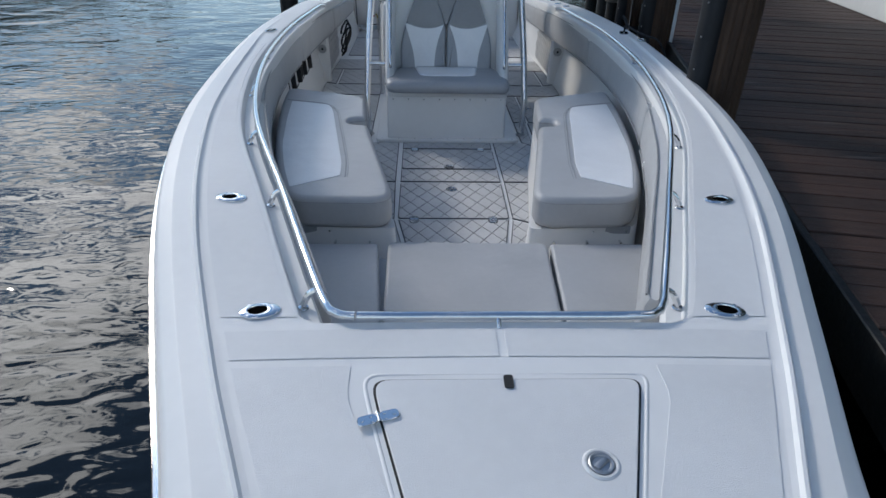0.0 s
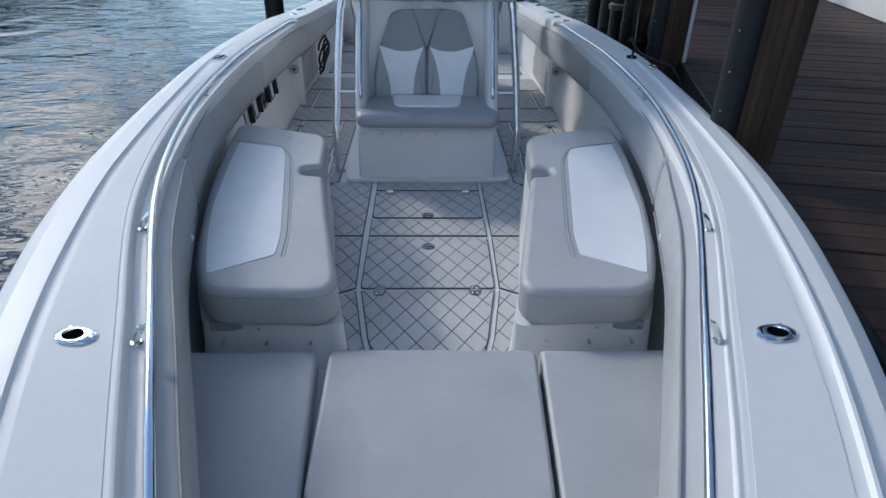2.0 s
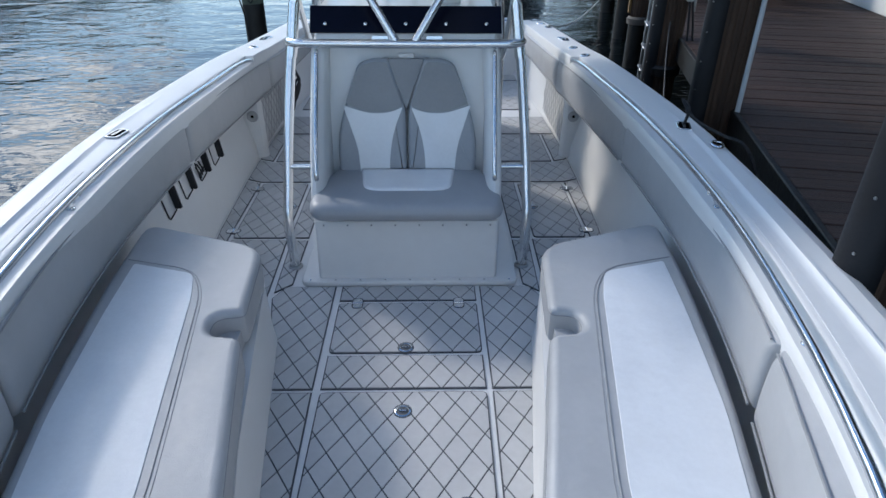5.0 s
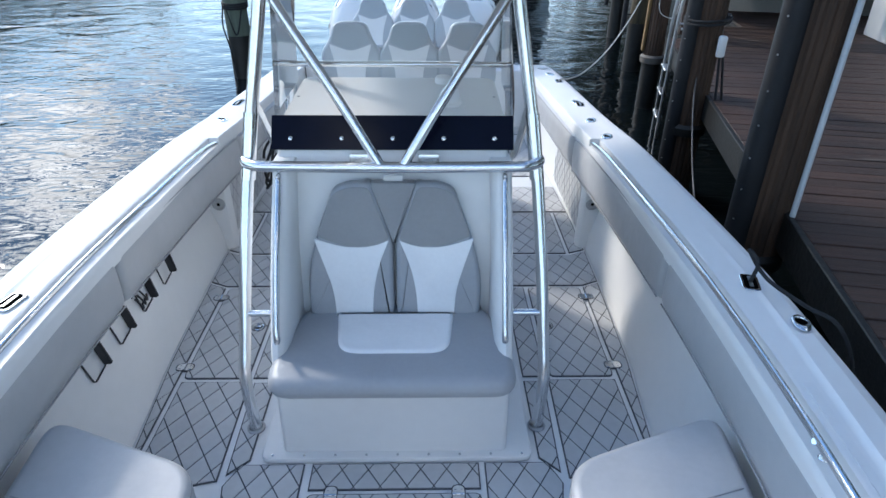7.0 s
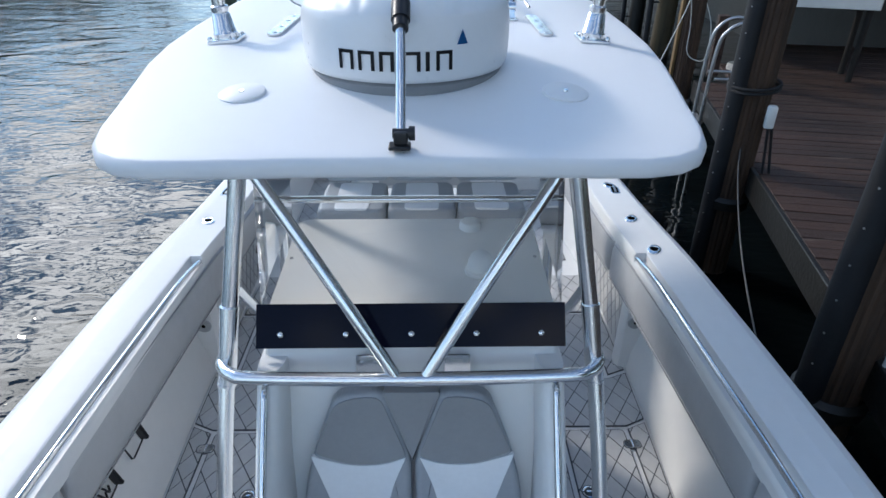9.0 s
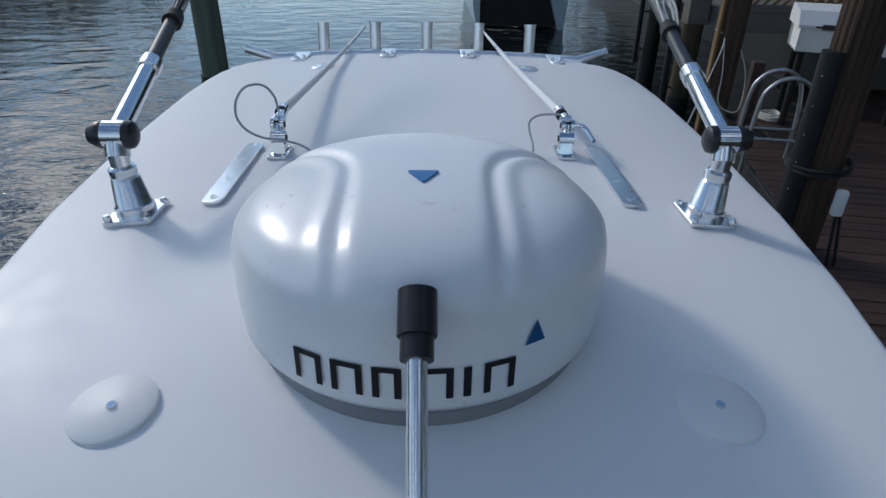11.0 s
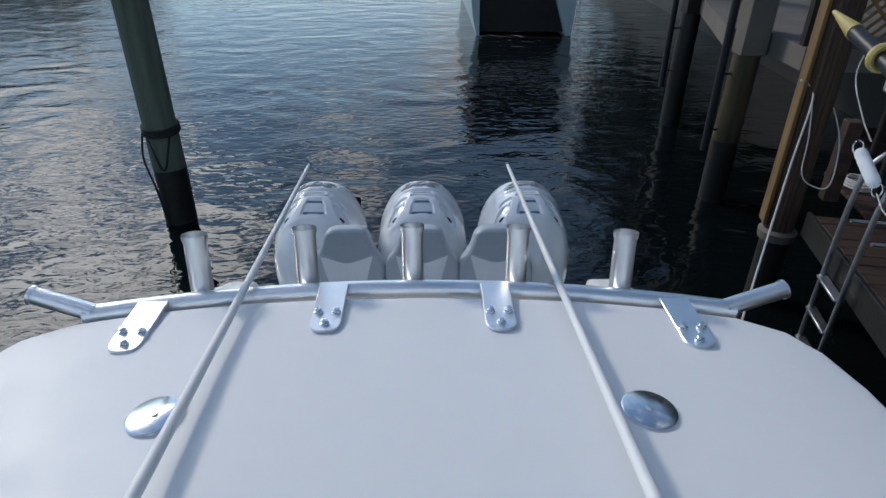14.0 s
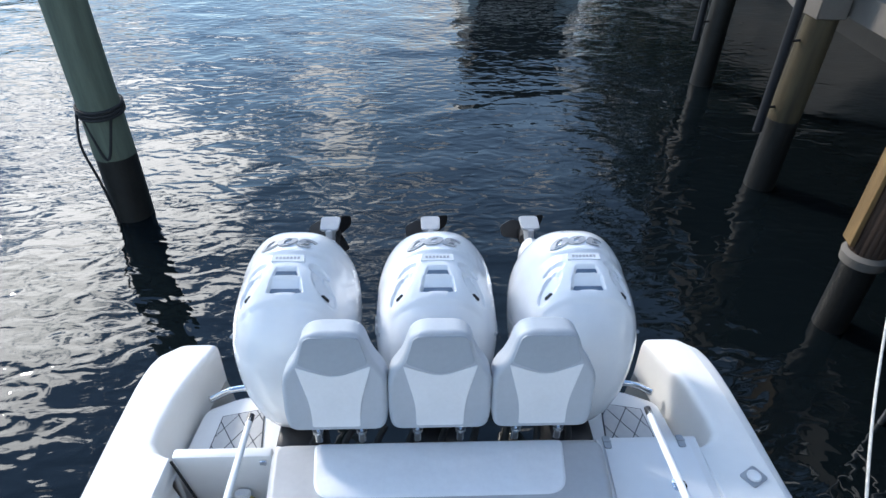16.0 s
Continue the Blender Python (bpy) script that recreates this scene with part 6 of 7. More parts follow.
prism(bm, round_poly([(-0.026, 0.022), (0.026, 0.022), (0.0, -0.026)], 0.005, 2), 0.0, 0.004, m=pose(0.004, 5.686, 2.4595, 0, 0, 0))
part("top_mark", bm, BLUE, radar, "blue triangle", smooth=0)


def on_dome(bm, a0, w, z0, h, tri=False):
    r = 0.3115
    pts = [(a0 - w / 2, z0), (a0 + w / 2, z0), (a0, z0 + h)] if tri else [(a0 - w / 2, z0), (a0 + w / 2, z0), (a0 + w / 2, z0 + h), (a0 - w / 2, z0 + h)]
    vs = [bm.verts.new((r * math.sin(a / r), 5.73 - r * math.cos(a / r), 2.215 + z)) for a, z in pts]
    bm.faces.new(vs)


bm = bmesh.new()
on_dome(bm, 0.165, 0.034, 0.098, 0.038, True)
r_ = bmesh.ops.solidify(bm, geom=bm.faces[:], thickness=0.002)
part("front_mark", bm, BLUE, radar, "blue triangle", smooth=0)
# the maker's name drawn as plain open blocks
for i, wd in enumerate((0.046, 0.046, 0.040, 0.054, 0.014, 0.046)):
    a0 = (-0.158, -0.098, -0.042, 0.020, 0.066, 0.112)[i]
    bm = bmesh.new()
    sides = ((a0, 0.011, 0.035, 0.050),) if wd < 0.02 else ((a0 - wd / 2 + 0.005, 0.010, 0.035, 0.050), (a0 + wd / 2 - 0.005, 0.010, 0.035, 0.050), (a0, wd, 0.077, 0.009))
    for q in sides:
        on_dome(bm, *q)
    bmesh.ops.solidify(bm, geom=bm.faces[:], thickness=0.0015)
    part("name_block", bm, BLACK, radar, smooth=0)

# short light pole ahead of the radar
pole = thing("light_pole", "short metal navigation light pole on a black swivel base", "light pole", at=(0, 5.11, 2.16))
bm = bmesh.new()
box(bm, (0.0, 5.152, 2.143), (0.052, 0.042, 0.010), None, 0.003, 1)
box(bm, (0.003, 5.155, 2.163), (0.034, 0.028, 0.034), None, 0.006, 2)
cyl(bm, (-0.016, 5.158, 2.172), (0.024, 5.158, 2.172), 0.012, n=12)
cyl(bm, (0.022, 5.158, 2.172), (0.036, 5.158, 2.172), 0.017, n=12)
part("swivel", bm, BLACK, pole)
bm = bmesh.new()
cyl(bm, (0.003, 5.162, 2.172), (0.0, 5.36, 2.375), 0.0125, n=14)
part("tube", bm, ALU, pole)
bm = bmesh.new()
cyl(bm, (0.0, 5.352, 2.369), (0.0, 5.375, 2.386), 0.020, n=16)
cyl(bm, (0.0, 5.375, 2.386), (0.0, 5.42, 2.42), 0.024, n=16)
part("lamp_head", bm, BLACK, pole)

# folded antennas
for s in (1, -1):
    an = thing("antenna", "white whip antenna folded aft on a stainless ratchet mount", "antenna", "roof antennas", at=(s * 0.412, 6.41, roof_z(0.412, 6.41)))
    z0 = roof_z(0.412, 6.41)
    mx, my = (-0.411, 6.472) if s < 0 else (0.403, 6.486)
    bm = bmesh.new()
    box(bm, (mx, my, z0 + 0.004), (0.054, 0.104, 0.009), None, 0.002, 2)
    part("base_plate", bm, STEEL, an)
    for a in (-1, 1):
        for b in (-1, 1):
            bm = bmesh.new()
            lathe(bm, [(0.006, 0.0), (0.005, 0.004), (0.002, 0.002), (0, 0.002)], (mx + a * 0.018, my + b * 0.042, z0 + 0.0085), 10)
            part("screw", bm, STEEL, an)
    bm = bmesh.new()
    loft(bm, [[(mx + a * w, my + b * d, z0 + z) for a, b in ((-1, -1), (1, -1), (1, 1), (-1, 1))] for z, w, d in ((0.006, 0.019, 0.024), (0.030, 0.017, 0.018), (0.045, 0.015, 0.014))])
    cyl(bm, (mx - 0.021, my, z0 + 0.048), (mx + 0.021, my, z0 + 0.048), 0.0185, n=20)
    part("pedestal", bm, STEEL, an)
    for q in (-1, 1):
        bm = bmesh.new()
        cyl(bm, (mx + q * 0.0205, my, z0 + 0.048), (mx + q * 0.0225, my, z0 + 0.048), 0.010, n=12)
        part("pivot_cap", bm, RUBBER, an, "dark pivot socket")
    hx = mx + s * 0.008
    bm = bmesh.new()
    cyl(bm, (mx, my, z0 + 0.055), (hx, my + 0.032, z0 + 0.072), 0.011, n=12)
    for q in (-1, 1):
        vs = cyl(bm, (hx + q * 0.008, my + 0.036, z0 + 0.075), (hx + q * 0.019, my + 0.036, z0 + 0.075), 0.017, n=18)
    box(bm, (hx, my + 0.058, z0 + 0.082), (0.034, 0.034, 0.022), Matrix.Rotation(radians(14), 4, "X"), 0.004, 2)
    part("clevis", bm, STEEL, an)
    for q in (-1, 1):
        bm = bmesh.new()
        cyl(bm, (hx + q * 0.0185, my + 0.036, z0 + 0.075), (hx + q * 0.0205, my + 0.036, z0 + 0.075), 0.009, n=12)
        part("pivot_cap", bm, RUBBER, an)
    fx = -0.424 if s < 0 else 0.404
    bm = bmesh.new()
    cyl(bm, (hx, my + 0.060, z0 + 0.083), (fx, 6.625, z0 + 0.092), 0.0155, n=16)
    part("ferrule", bm, STEEL, an)
    bm = bmesh.new()
    cyl(bm, (fx, 6.575, z0 + 0.0885), (fx, 6.590, z0 + 0.0895), 0.0175, n=14)
    part("ring", bm, RUBBER, an)
    bm = bmesh.new()
    a, b = Vector((-0.425 if s < 0 else 0.404, 6.59, z0 + 0.090)), Vector((-0.406 if s < 0 else 0.337, 8.978, 2.186))
    tube(bm, [a.lerp(b, t) - Vector((0, 0, 0.012 * math.sin(math.pi * t))) for t in grid(0, 1, 14)], [0.0150 - 0.009 * t for t in grid(0, 1, 14)], 10)
    part("whip", bm, GEL, an, "white tapered whip")
    bm = bmesh.new()
    cyl(bm, b - Vector((0, 0.012, 0)), b + Vector((0, 0.005, 0)), 0.0066, n=8)
    part("tip", bm, BLACK, an)
    bm = bmesh.new()
    x0 = s * 0.404
    if s == -1:
        line = [(-0.425, 6.560, z0 + 0.098), (-0.428, 6.535, z0 + 0.150), (-0.445, 6.490, z0 + 0.190), (-0.478, 6.450, z0 + 0.195), (-0.502, 6.432, z0 + 0.165), (-0.508, 6.430, z0 + 0.120), (-0.490, 6.440, z0 + 0.080), (-0.450, 6.447, z0 + 0.056), (-0.400, 6.445, z0 + 0.050), (-0.345, 6.430, z0 + 0.042), (-0.305, 6.402, z0 + 0.028), (-0.285, 6.372, z0 + 0.012)]
    else:
        line = [(0.400, 6.566, z0 + 0.095), (0.344, 6.590, z0 + 0.086), (0.308, 6.560, z0 + 0.076), (0.303, 6.526, z0 + 0.056), (0.306, 6.470, z0 + 0.036), (0.299, 6.420, z0 + 0.021), (0.288, 6.394, z0 + 0.010)]
    tube(bm, smooth_line(line, 8), 0.0034, 8)
    part("cable", bm, VINYL, an, "grey coaxial cable")
    bm = bmesh.new()
    lathe(bm, [(0.017, 0.0), (0.017, 0.003), (0.012, 0.005), (0.011, 0.014), (0.006, 0.020), (0, 0.020)], (-0.283 if s < 0 else 0.286, 6.367 if s < 0 else 6.388, z0 + 0.006), 18)
    part("cable_gland", bm, STEEL, an)
    if s == 1:
        bm = bmesh.new()
        tube(bm, smooth_line([(0.425, 6.522, z0 + 0.076), (0.452, 6.520, z0 + 0.074), (0.462, 6.505, z0 + 0.07), (0.476, 6.455, z0 + 0.05)], 5), 0.006, 8)
        part("lever", bm, STEEL, an)

# outriggers
TIP = {1: Vector((0.838, 8.0, 2.842)), -1: Vector((-0.86, 8.0, 2.90))}
for s in (1, -1):
    bx, by = s * 0.655, 6.085
    z0 = roof_z(bx, by)
    rg = thing("outrigger", "folded outrigger with metal base and long black pole", "outrigger", "outriggers", at=(bx, by, z0))
    tilt = pose(0, 0, 0, 0, s * 6, 0)
    bm = bmesh.new()
    m = pose(bx, by, z0, 0, s * 5, 0)
    prism(bm, round_poly([(-0.054, -0.061), (0.054, -0.061), (0.054, 0.061), (-0.054, 0.061)], 0.006, 2), 0.0, 0.012, 0.002, 1, m)
    part("base_plate", bm, ALU, rg)
    for a in (-1, 1):
        for b in (-1, 1):
            bm = bmesh.new()
            lathe(bm, [(0.009, 0.010), (0.009, 0.016), (0.006, 0.022), (0, 0.022)], (a * 0.043, b * 0.050, 0), 10, m)
            part("bolt", bm, STEEL, rg)
    bm = bmesh.new()
    lathe(bm, [(0.043, 0.010), (0.043, 0.028), (0.039, 0.032), (0.031, 0.092), (0.026, 0.097), (0.029, 0.100), (0.030, 0.116), (0.026, 0.12), (0.021, 0.122), (0.021, 0.15)], (0, 0, 0), 28, m)
    part("turret", bm, ALU, rg)
    k0 = m @ Vector((0, 0.02, 0.185))
    bm = bmesh.new()
    cyl(bm, m @ Vector((0, 0, 0.14)), k0, 0.026, n=16)
    cyl(bm, k0 + Vector((-0.023, 0, 0)), k0 + Vector((0.023, 0, 0)), 0.031, n=20)
    part("knuckle", bm, STEEL, rg)
    for q in (-1, 1):
        bm = bmesh.new()
        m_ = panel_frame(k0 + Vector((q * 0.022, 0, 0)), (0, 0, 1), (q, 0, 0))
        lathe(bm, [(0.031, 0.0), (0.032, 0.006), (0.029, 0.016), (0.020, 0.022 if q != s else 0.034), (0, 0.024 if q != s else 0.036)], (0, 0, 0), 18, m_)
        part("cap", bm, BLACK, rg)
    d = (TIP[s] - k0).normalized()
    bm = bmesh.new()
    cyl(bm, k0 + d * 0.02, k0 + d * 0.30, 0.0235, n=18)
    part("pole_socket", bm, STEEL, rg, "polished metal pole socket")
    bm = bmesh.new()
    cyl(bm, k0 + d * 0.29, k0 + d * 0.335, 0.028, n=18)
    part("collar", bm, ALU, rg)
    bm = bmesh.new()
    ln = (TIP[s] - k0).length
    cyl(bm, k0 + d * 0.32, TIP[s], 0.019, 0.0145, n=16)
    part("pole", bm, BLACK, rg, "black carbon pole")
    side = d.cross(Vector((0, 0, 1))).normalized()
    up = side.cross(d)
    rr_ = random.Random(5 if s > 0 else 6)
    for j in range(9):
        # loops of spare line laid along the pole and bound to it
        a0, a1 = 0.60 + 0.05 * rr_.random(), 0.90 + 0.10 * rr_.random()
        w0, w1 = (rr_.random() - 0.5) * 0.055, (rr_.random() - 0.5) * 0.055
        h0 = 0.020 + 0.014 * rr_.random()
        pts = [k0 + d * a0 + side * w0 + up * 0.018, k0 + d * (a0 * 0.7 + a1 * 0.3) + side * (w0 * 1.25) + up * h0, k0 + d * (a0 * 0.35 + a1 * 0.65) + side * (w0 * 0.4 + w1 * 0.8) + up * (h0 + 0.006), k0 + d * a1 + side * w1 + up * h0, k0 + d * (a1 + 0.012) + side * (w1 + 0.012) + up * 0.02, k0 + d * (a1 - 0.05) + side * (w1 + 0.018) + up * 0.015]
        bm = bmesh.new()
        tube(bm, smooth_line(pts, 6), 0.0040, 6)
        part("halyard_loop", bm, ROPE if s > 0 or j % 3 == 0 else ROPE_DARK, rg, "loop of spare halyard line")
    for q in (0.58, 0.98):
        bm = bmesh.new()
        cyl(bm, k0 + d * q, k0 + d * (q + 0.045), 0.028, 0.026, n=12)
        part("clip_band", bm, RUBBER, rg)
    for q, r_ in ((ln - 0.36, 0.0235), (ln - 0.12, 0.0205)):
        bm = bmesh.new()
        lathe(bm, [(r_ - 0.006, -0.006), (r_ + 0.001, -0.009), (r_ + 0.005, -0.004), (r_ + 0.005, 0.004), (r_ + 0.001, 0.009), (r_ - 0.006, 0.006)], (0, 0, 0), 20, panel_frame(k0 + d * q, (0, 0, 1), d))
        part("line_ring", bm, BRASS, rg, "yellow roller ring")
    bm = bmesh.new()
    cyl(bm, TIP[s] - d * 0.015, TIP[s] + d * 0.085, 0.0165, 0.004, n=14)
    part("tip_cone", bm, BRASS, rg, "yellow pole tip")

flt = thing("line_float", "small white float hanging on a line from the outrigger tip", "float", at=(0.83, 7.81, 2.64))
bm = bmesh.new()
fm_ = panel_frame((0.822, 7.775, 2.612), (1, 0.2, 0), Vector((0.835, 7.845, 2.668)) - Vector((0.822, 7.775, 2.612)))
lathe(bm, [(0, 0.004), (0.006, 0.006), (0.0105, 0.012), (0.0115, 0.018), (0.0115, 0.060), (0.0105, 0.064), (0.0115, 0.068), (0.0100, 0.078), (0.005, 0.082), (0, 0.083)], (0, 0, 0), 18, fm_)
part("float_body", bm, VINYL_WHITE, flt)
for q in (0.000, 0.086):
    bm = bmesh.new()
    c_ = fm_ @ Vector((0, 0, q))
    tube(bm, [c_ + Vector((0.010 * math.cos(a), 0.003 * math.sin(a), 0.012 * math.sin(a))) for a in grid(0, 6.28, 12)], 0.0013, 5)
    part("snap_clip", bm, STEEL, flt, "small wire snap clip")
bm = bmesh.new()
tube(bm, smooth_line([(0.832, 7.93, 2.83), (0.826, 7.93, 2.77), (0.828, 7.88, 2.71), (0.836, 7.848, 2.675)], 5), 0.0013, 6)
tube(bm, smooth_line([(0.821, 7.772, 2.606), (0.805, 7.70, 2.590), (0.765, 7.45, 2.600), (0.725, 7.2, 2.622), (0.690, 7.0, 2.645)], 6), 0.0013, 6)
part("leader", bm, ROPE, flt, "thin white line")
bm = bmesh.new()
lathe(bm, [(0, -0.015), (0.012, -0.011), (0.019, 0.0), (0.012, 0.011), (0, 0.015)], (0, 0, 0), 16, panel_frame((0.772, 7.600, 2.664), (0, 0, 1), (0.1, 0.9, 0.25)))
ball = solo("line_stop", bm, RUBBER, "dark grey ball stop threaded on the halyard", "line stop")
bm = bmesh.new()
tube(bm, smooth_line([(0.828, 7.87, 2.800), (0.800, 7.74, 2.73), (0.772, 7.600, 2.664), (0.735, 7.30, 2.645), (0.695, 6.98, 2.645)], 6), 0.0013, 6)
part("halyard", bm, ROPE_GREY, ball, "thin pale line")
# rod rack along the after edge of the roof
rack = thing("rod_rack", "polished metal rod rack with five upright holders on the roof edge", "rod rack", at=(0, 8.1, 2.18))
bm = bmesh.new()
tube(bm, smooth_line([(x, 8.135 - 0.075 * (abs(x) / 0.75)**2, 2.177 - 0.012 * (abs(x) / 0.75)**2) for x in grid(-0.80, 0.80, 13)], 3), 0.0245, 14)
part("rack_tube", bm, SATIN, rack)
for x in (-0.542, -0.277, -0.004, 0.267, 0.535):
    bm = bmesh.new()
    y = 8.175 - 0.055 * (abs(x) / 0.6)**2
    bot, top = Vector((x, y, 2.08)), Vector((x, y + 0.03, 2.325))
    cyl(bm, bot, top, 0.0280, n=22, cap=False)
    cyl(bm, top + (bot - top) * 0.6, top, 0.0255, n=22, cap=False)
    cyl(bm, top - Vector((0, 0.0015, 0.012)), top + Vector((0, 0.001, 0.001)), 0.0310, n=22, cap=False)
    rt = part("rod_tube", bm, SATIN, rack)
    # the brightness reflected inside the open tube is a pale disc
    bm = bmesh.new()
    cyl(bm, top - Vector((0, 0.004, 0.035)), top - Vector((0, 0.003, 0.028)), 0.0252, n=22)
    part("tube_glint", bm, VINYL_WHITE, rt, "pale disc for the light reflected inside the tube")
for s in (1, -1):
    bm = bmesh.new()
    a, b = Vector((s * 0.775, 8.053, 2.168)), Vector((s * 0.930, 8.080, 2.205))
    cyl(bm, a, b, 0.0225, n=20, cap=False)
    cyl(bm, b - (b - a).normalized() * 0.008, b, 0.0255, n=20, cap=False)
    part("rod_tube", bm, SATIN, rack)
for x in (-0.634, -0.2, 0.203, 0.645):
    bm = bmesh.new()
    yt = 8.10 - 0.075 * (abs(x) / 0.75)**2
    m = pose(x, 0, 0, 0, 0, 0)
    zz = roof_z(x, 7.93)
    prism(bm, round_poly([(x - 0.036, yt + 0.02), (x + 0.036, yt + 0.02), (x + 0.036, yt - 0.175), (x - 0.036, yt - 0.175)], [0.003, 0.003, 0.035, 0.035], 6), zz + 0.001, zz + 0.009, 0.002, 1)
    tab = part("mounting_tab", bm, SATIN, rack)
    for dx, dy in ((-0.021, -0.105), (0.021, -0.105), (0.0, -0.150)):
        bm = bmesh.new()
        lathe(bm, [(0.011, 0.0), (0.011, 0.003), (0.007, 0.004), (0.007, 0.012), (0, 0.013)], (x + dx, yt + dy, zz + 0.009), 10)
        part("bolt", bm, STEEL, tab)

# open rod clips on the port inner wall
for y in (5.06, 5.335, 5.61, 5.875):
    c = thing("gaff_clip", "black ribbed rod clip screwed to the white inner wall", "rod clip", "rod clips", at=(-1.33, y, 0.43))
    wall_x = foot(y) + 0.045
    cm = panel_frame((-(wall_x - 0.002), y, 0.435), (0.0, -0.30, 1.0), (1, 0, 0))      # local x runs forward, y up, z into the cockpit
    bm = bmesh.new()
    tube(bm, [cm @ Vector(v) for v in ((-0.062, 0.085, 0.004), (-0.062, -0.050, 0.006), (-0.050, -0.068, 0.007), (0.035, -0.076, 0.010), (0.050, -0.066, 0.014))], 0.0042, 8)
    part("hoop", bm, BLACK, c, "thin black hoop")
    bm = bmesh.new()
    prism(bm, [(0.047, -0.074), (0.060, -0.070), (0.060, 0.095), (0.047, 0.095)], 0.0, 0.036, 0.002, 1, cm)
    for i in range(12):
        box(bm, cm @ Vector((0.0535, -0.062 + i * 0.0135, 0.038)), (0.014, 0.007, 0.010), cm.to_3x3().to_4x4())
    part("ribbed_grip", bm, BLACK, c, "black ribbed rubber grip")
    if y == 5.61:
        bm = bmesh.new()
        for dx in (-0.075, -0.045, -0.015):
            tube(bm, smooth_line([cm @ Vector((-0.01 + dx, 0.07, 0.01)), cm @ Vector((0.0 + dx, 0.02, 0.016)), cm @ Vector((0.012 + dx, -0.03, 0.014)), cm @ Vector((0.028 + dx, 0.0, 0.012))], 4), 0.005, 7)
        part("hook", bm, BLACK, c, "dark metal hook hung in the clip")

# coiled hose on the port side aft, by the pillar
bm = bmesh.new()
tube(bm, [(-1.16 + 0.05 * math.cos(a * 1.0) + 0.01 * math.sin(a * 3.1), 7.75 + 0.10 * math.sin(a), 0.10 + 0.30 * (0.5 + 0.5 * math.cos(a * 0.93)) + 0.006 * a) for a in grid(0, 22, 120)], 0.012, 8)
solo("coiled_hose", bm, RUBBER, "black washdown hose hung in coils at the port side", "hose")

# mooring lines on the starboard gunwale
bm = bmesh.new()
tube(bm, smooth_line([(1.44, 4.93, sheer(4.93) + 0.01), (1.45, 4.93, 1.03), (1.43, 4.98, 1.06), (1.47, 4.88, 0.99), (1.56, 4.74, 0.955), (1.64, 4.66, 0.93), (1.72, 4.62, 0.78), (1.80, 4.60, 0.50), (1.88, 4.6, 0.2), (1.95, 4.6, -0.1)], 8), 0.008, 8)
solo("mooring_line", bm, ROPE_DARK, "black mooring line from the gunwale cleat to the dock", "rope", "mooring lines")
bm = bmesh.new()
tube(bm, smooth_line([(1.455, 9.02, sheer(9.02) + 0.012), (1.494, 9.08, 0.715), (1.60, 9.25, 0.672), (1.854, 9.656, 0.643), (2.219, 10.23, 0.728), (2.589, 10.803, 0.935), (2.964, 11.375, 1.263), (3.296, 11.875, 1.649), (3.22, 11.98, 1.75), (3.40, 12.1, 1.70), (3.48, 11.98, 1.66)], 8), 0.0075, 8)
tube(bm, smooth_line([(3.296, 11.875, 1.649), (3.32, 11.80, 1.30), (3.30, 11.72, 1.02), (3.38, 11.66, 0.92), (3.5, 11.6, 0.95), (3.56, 11.75, 1.3), (3.50, 11.95, 1.62)], 6), 0.0055, 8)
solo("mooring_line", bm, ROPE, "white stern line running up to a dock pile", "rope", "mooring lines")
bm = bmesh.new()
tube(bm, smooth_line([(2.72, 8.75, 1.05), (2.66, 8.6, 0.70), (2.4, 7.77, 0.36), (2.0, 6.57, 0.30), (1.66, 5.6, 0.45)], 8), 0.006, 8)
solo("mooring_line", bm, ROPE_GREY, "thin grey line hanging from a dock pile to the boat's side", "rope", "mooring lines")

# ---- water and surroundings ----
bm = bmesh.new()
bmesh.ops.create_grid(bm, x_segments=1, y_segments=1, size=1500)
bmesh.ops.translate(bm, vec=(0, 0, WATER_Z), verts=bm.verts[:])
solo("water", bm, WATER, "dark rippled canal water reflecting clouds", "water", kind="structure", smooth=0)

# dock along the starboard side, slewed a little to the boat
DOCK_A = math.atan(0.21)
DOCK = Matrix.Translation((2.40, 6.5, 0.0)) @ Matrix.Rotation(-DOCK_A, 4, "Z")     # local y along the edge, local x away from the boat
DOCK_Z = 0.65


def on_dock(bm):
    bmesh.ops.transform(bm, matrix=DOCK, verts=bm.verts[:])
    return bm


dock = thing("dock", "dark brown stained timber dock with cross planks", "dock", kind="structure")
bm = bmesh.new()
box(bm, (1.9, -2.3, DOCK_Z - 0.15), (0.08, 15.2, 0.2))
box(bm, (3.8, -2.3, DOCK_Z - 0.15), (0.08, 15.2, 0.2))
part("bearer", on_dock(bm), DECKWOOD, dock)
bm = bmesh.new()
box(bm, (-0.020, -2.3, DOCK_Z - 0.115), (0.04, 15.2, 0.235), None, 0.006, 1)
part("edge_beam", on_dock(bm), WETSHADE, dock, "near-black fascia board along the dock edge")
PLANK = 0.142
pm = None
for i in range(107):
    y = -9.9 + i * PLANK
    bm = bmesh.new()
    box(bm, (0, 0, 0), (4.3, PLANK - 0.007, 0.036), None, 0.004, 1)
    if pm is None:
        pm = finish(bm, "plank", DECKWOOD, 0)
    else:
        bm.free()
    ob = new("plank", pm)
    ob.parent = dock
    ob.matrix_basis = DOCK @ pose(2.152, y, DOCK_Z - 0.018 + 0.002 * math.sin(i * 3.7), 0, 0, 0.10 * math.sin(i * 5.1))

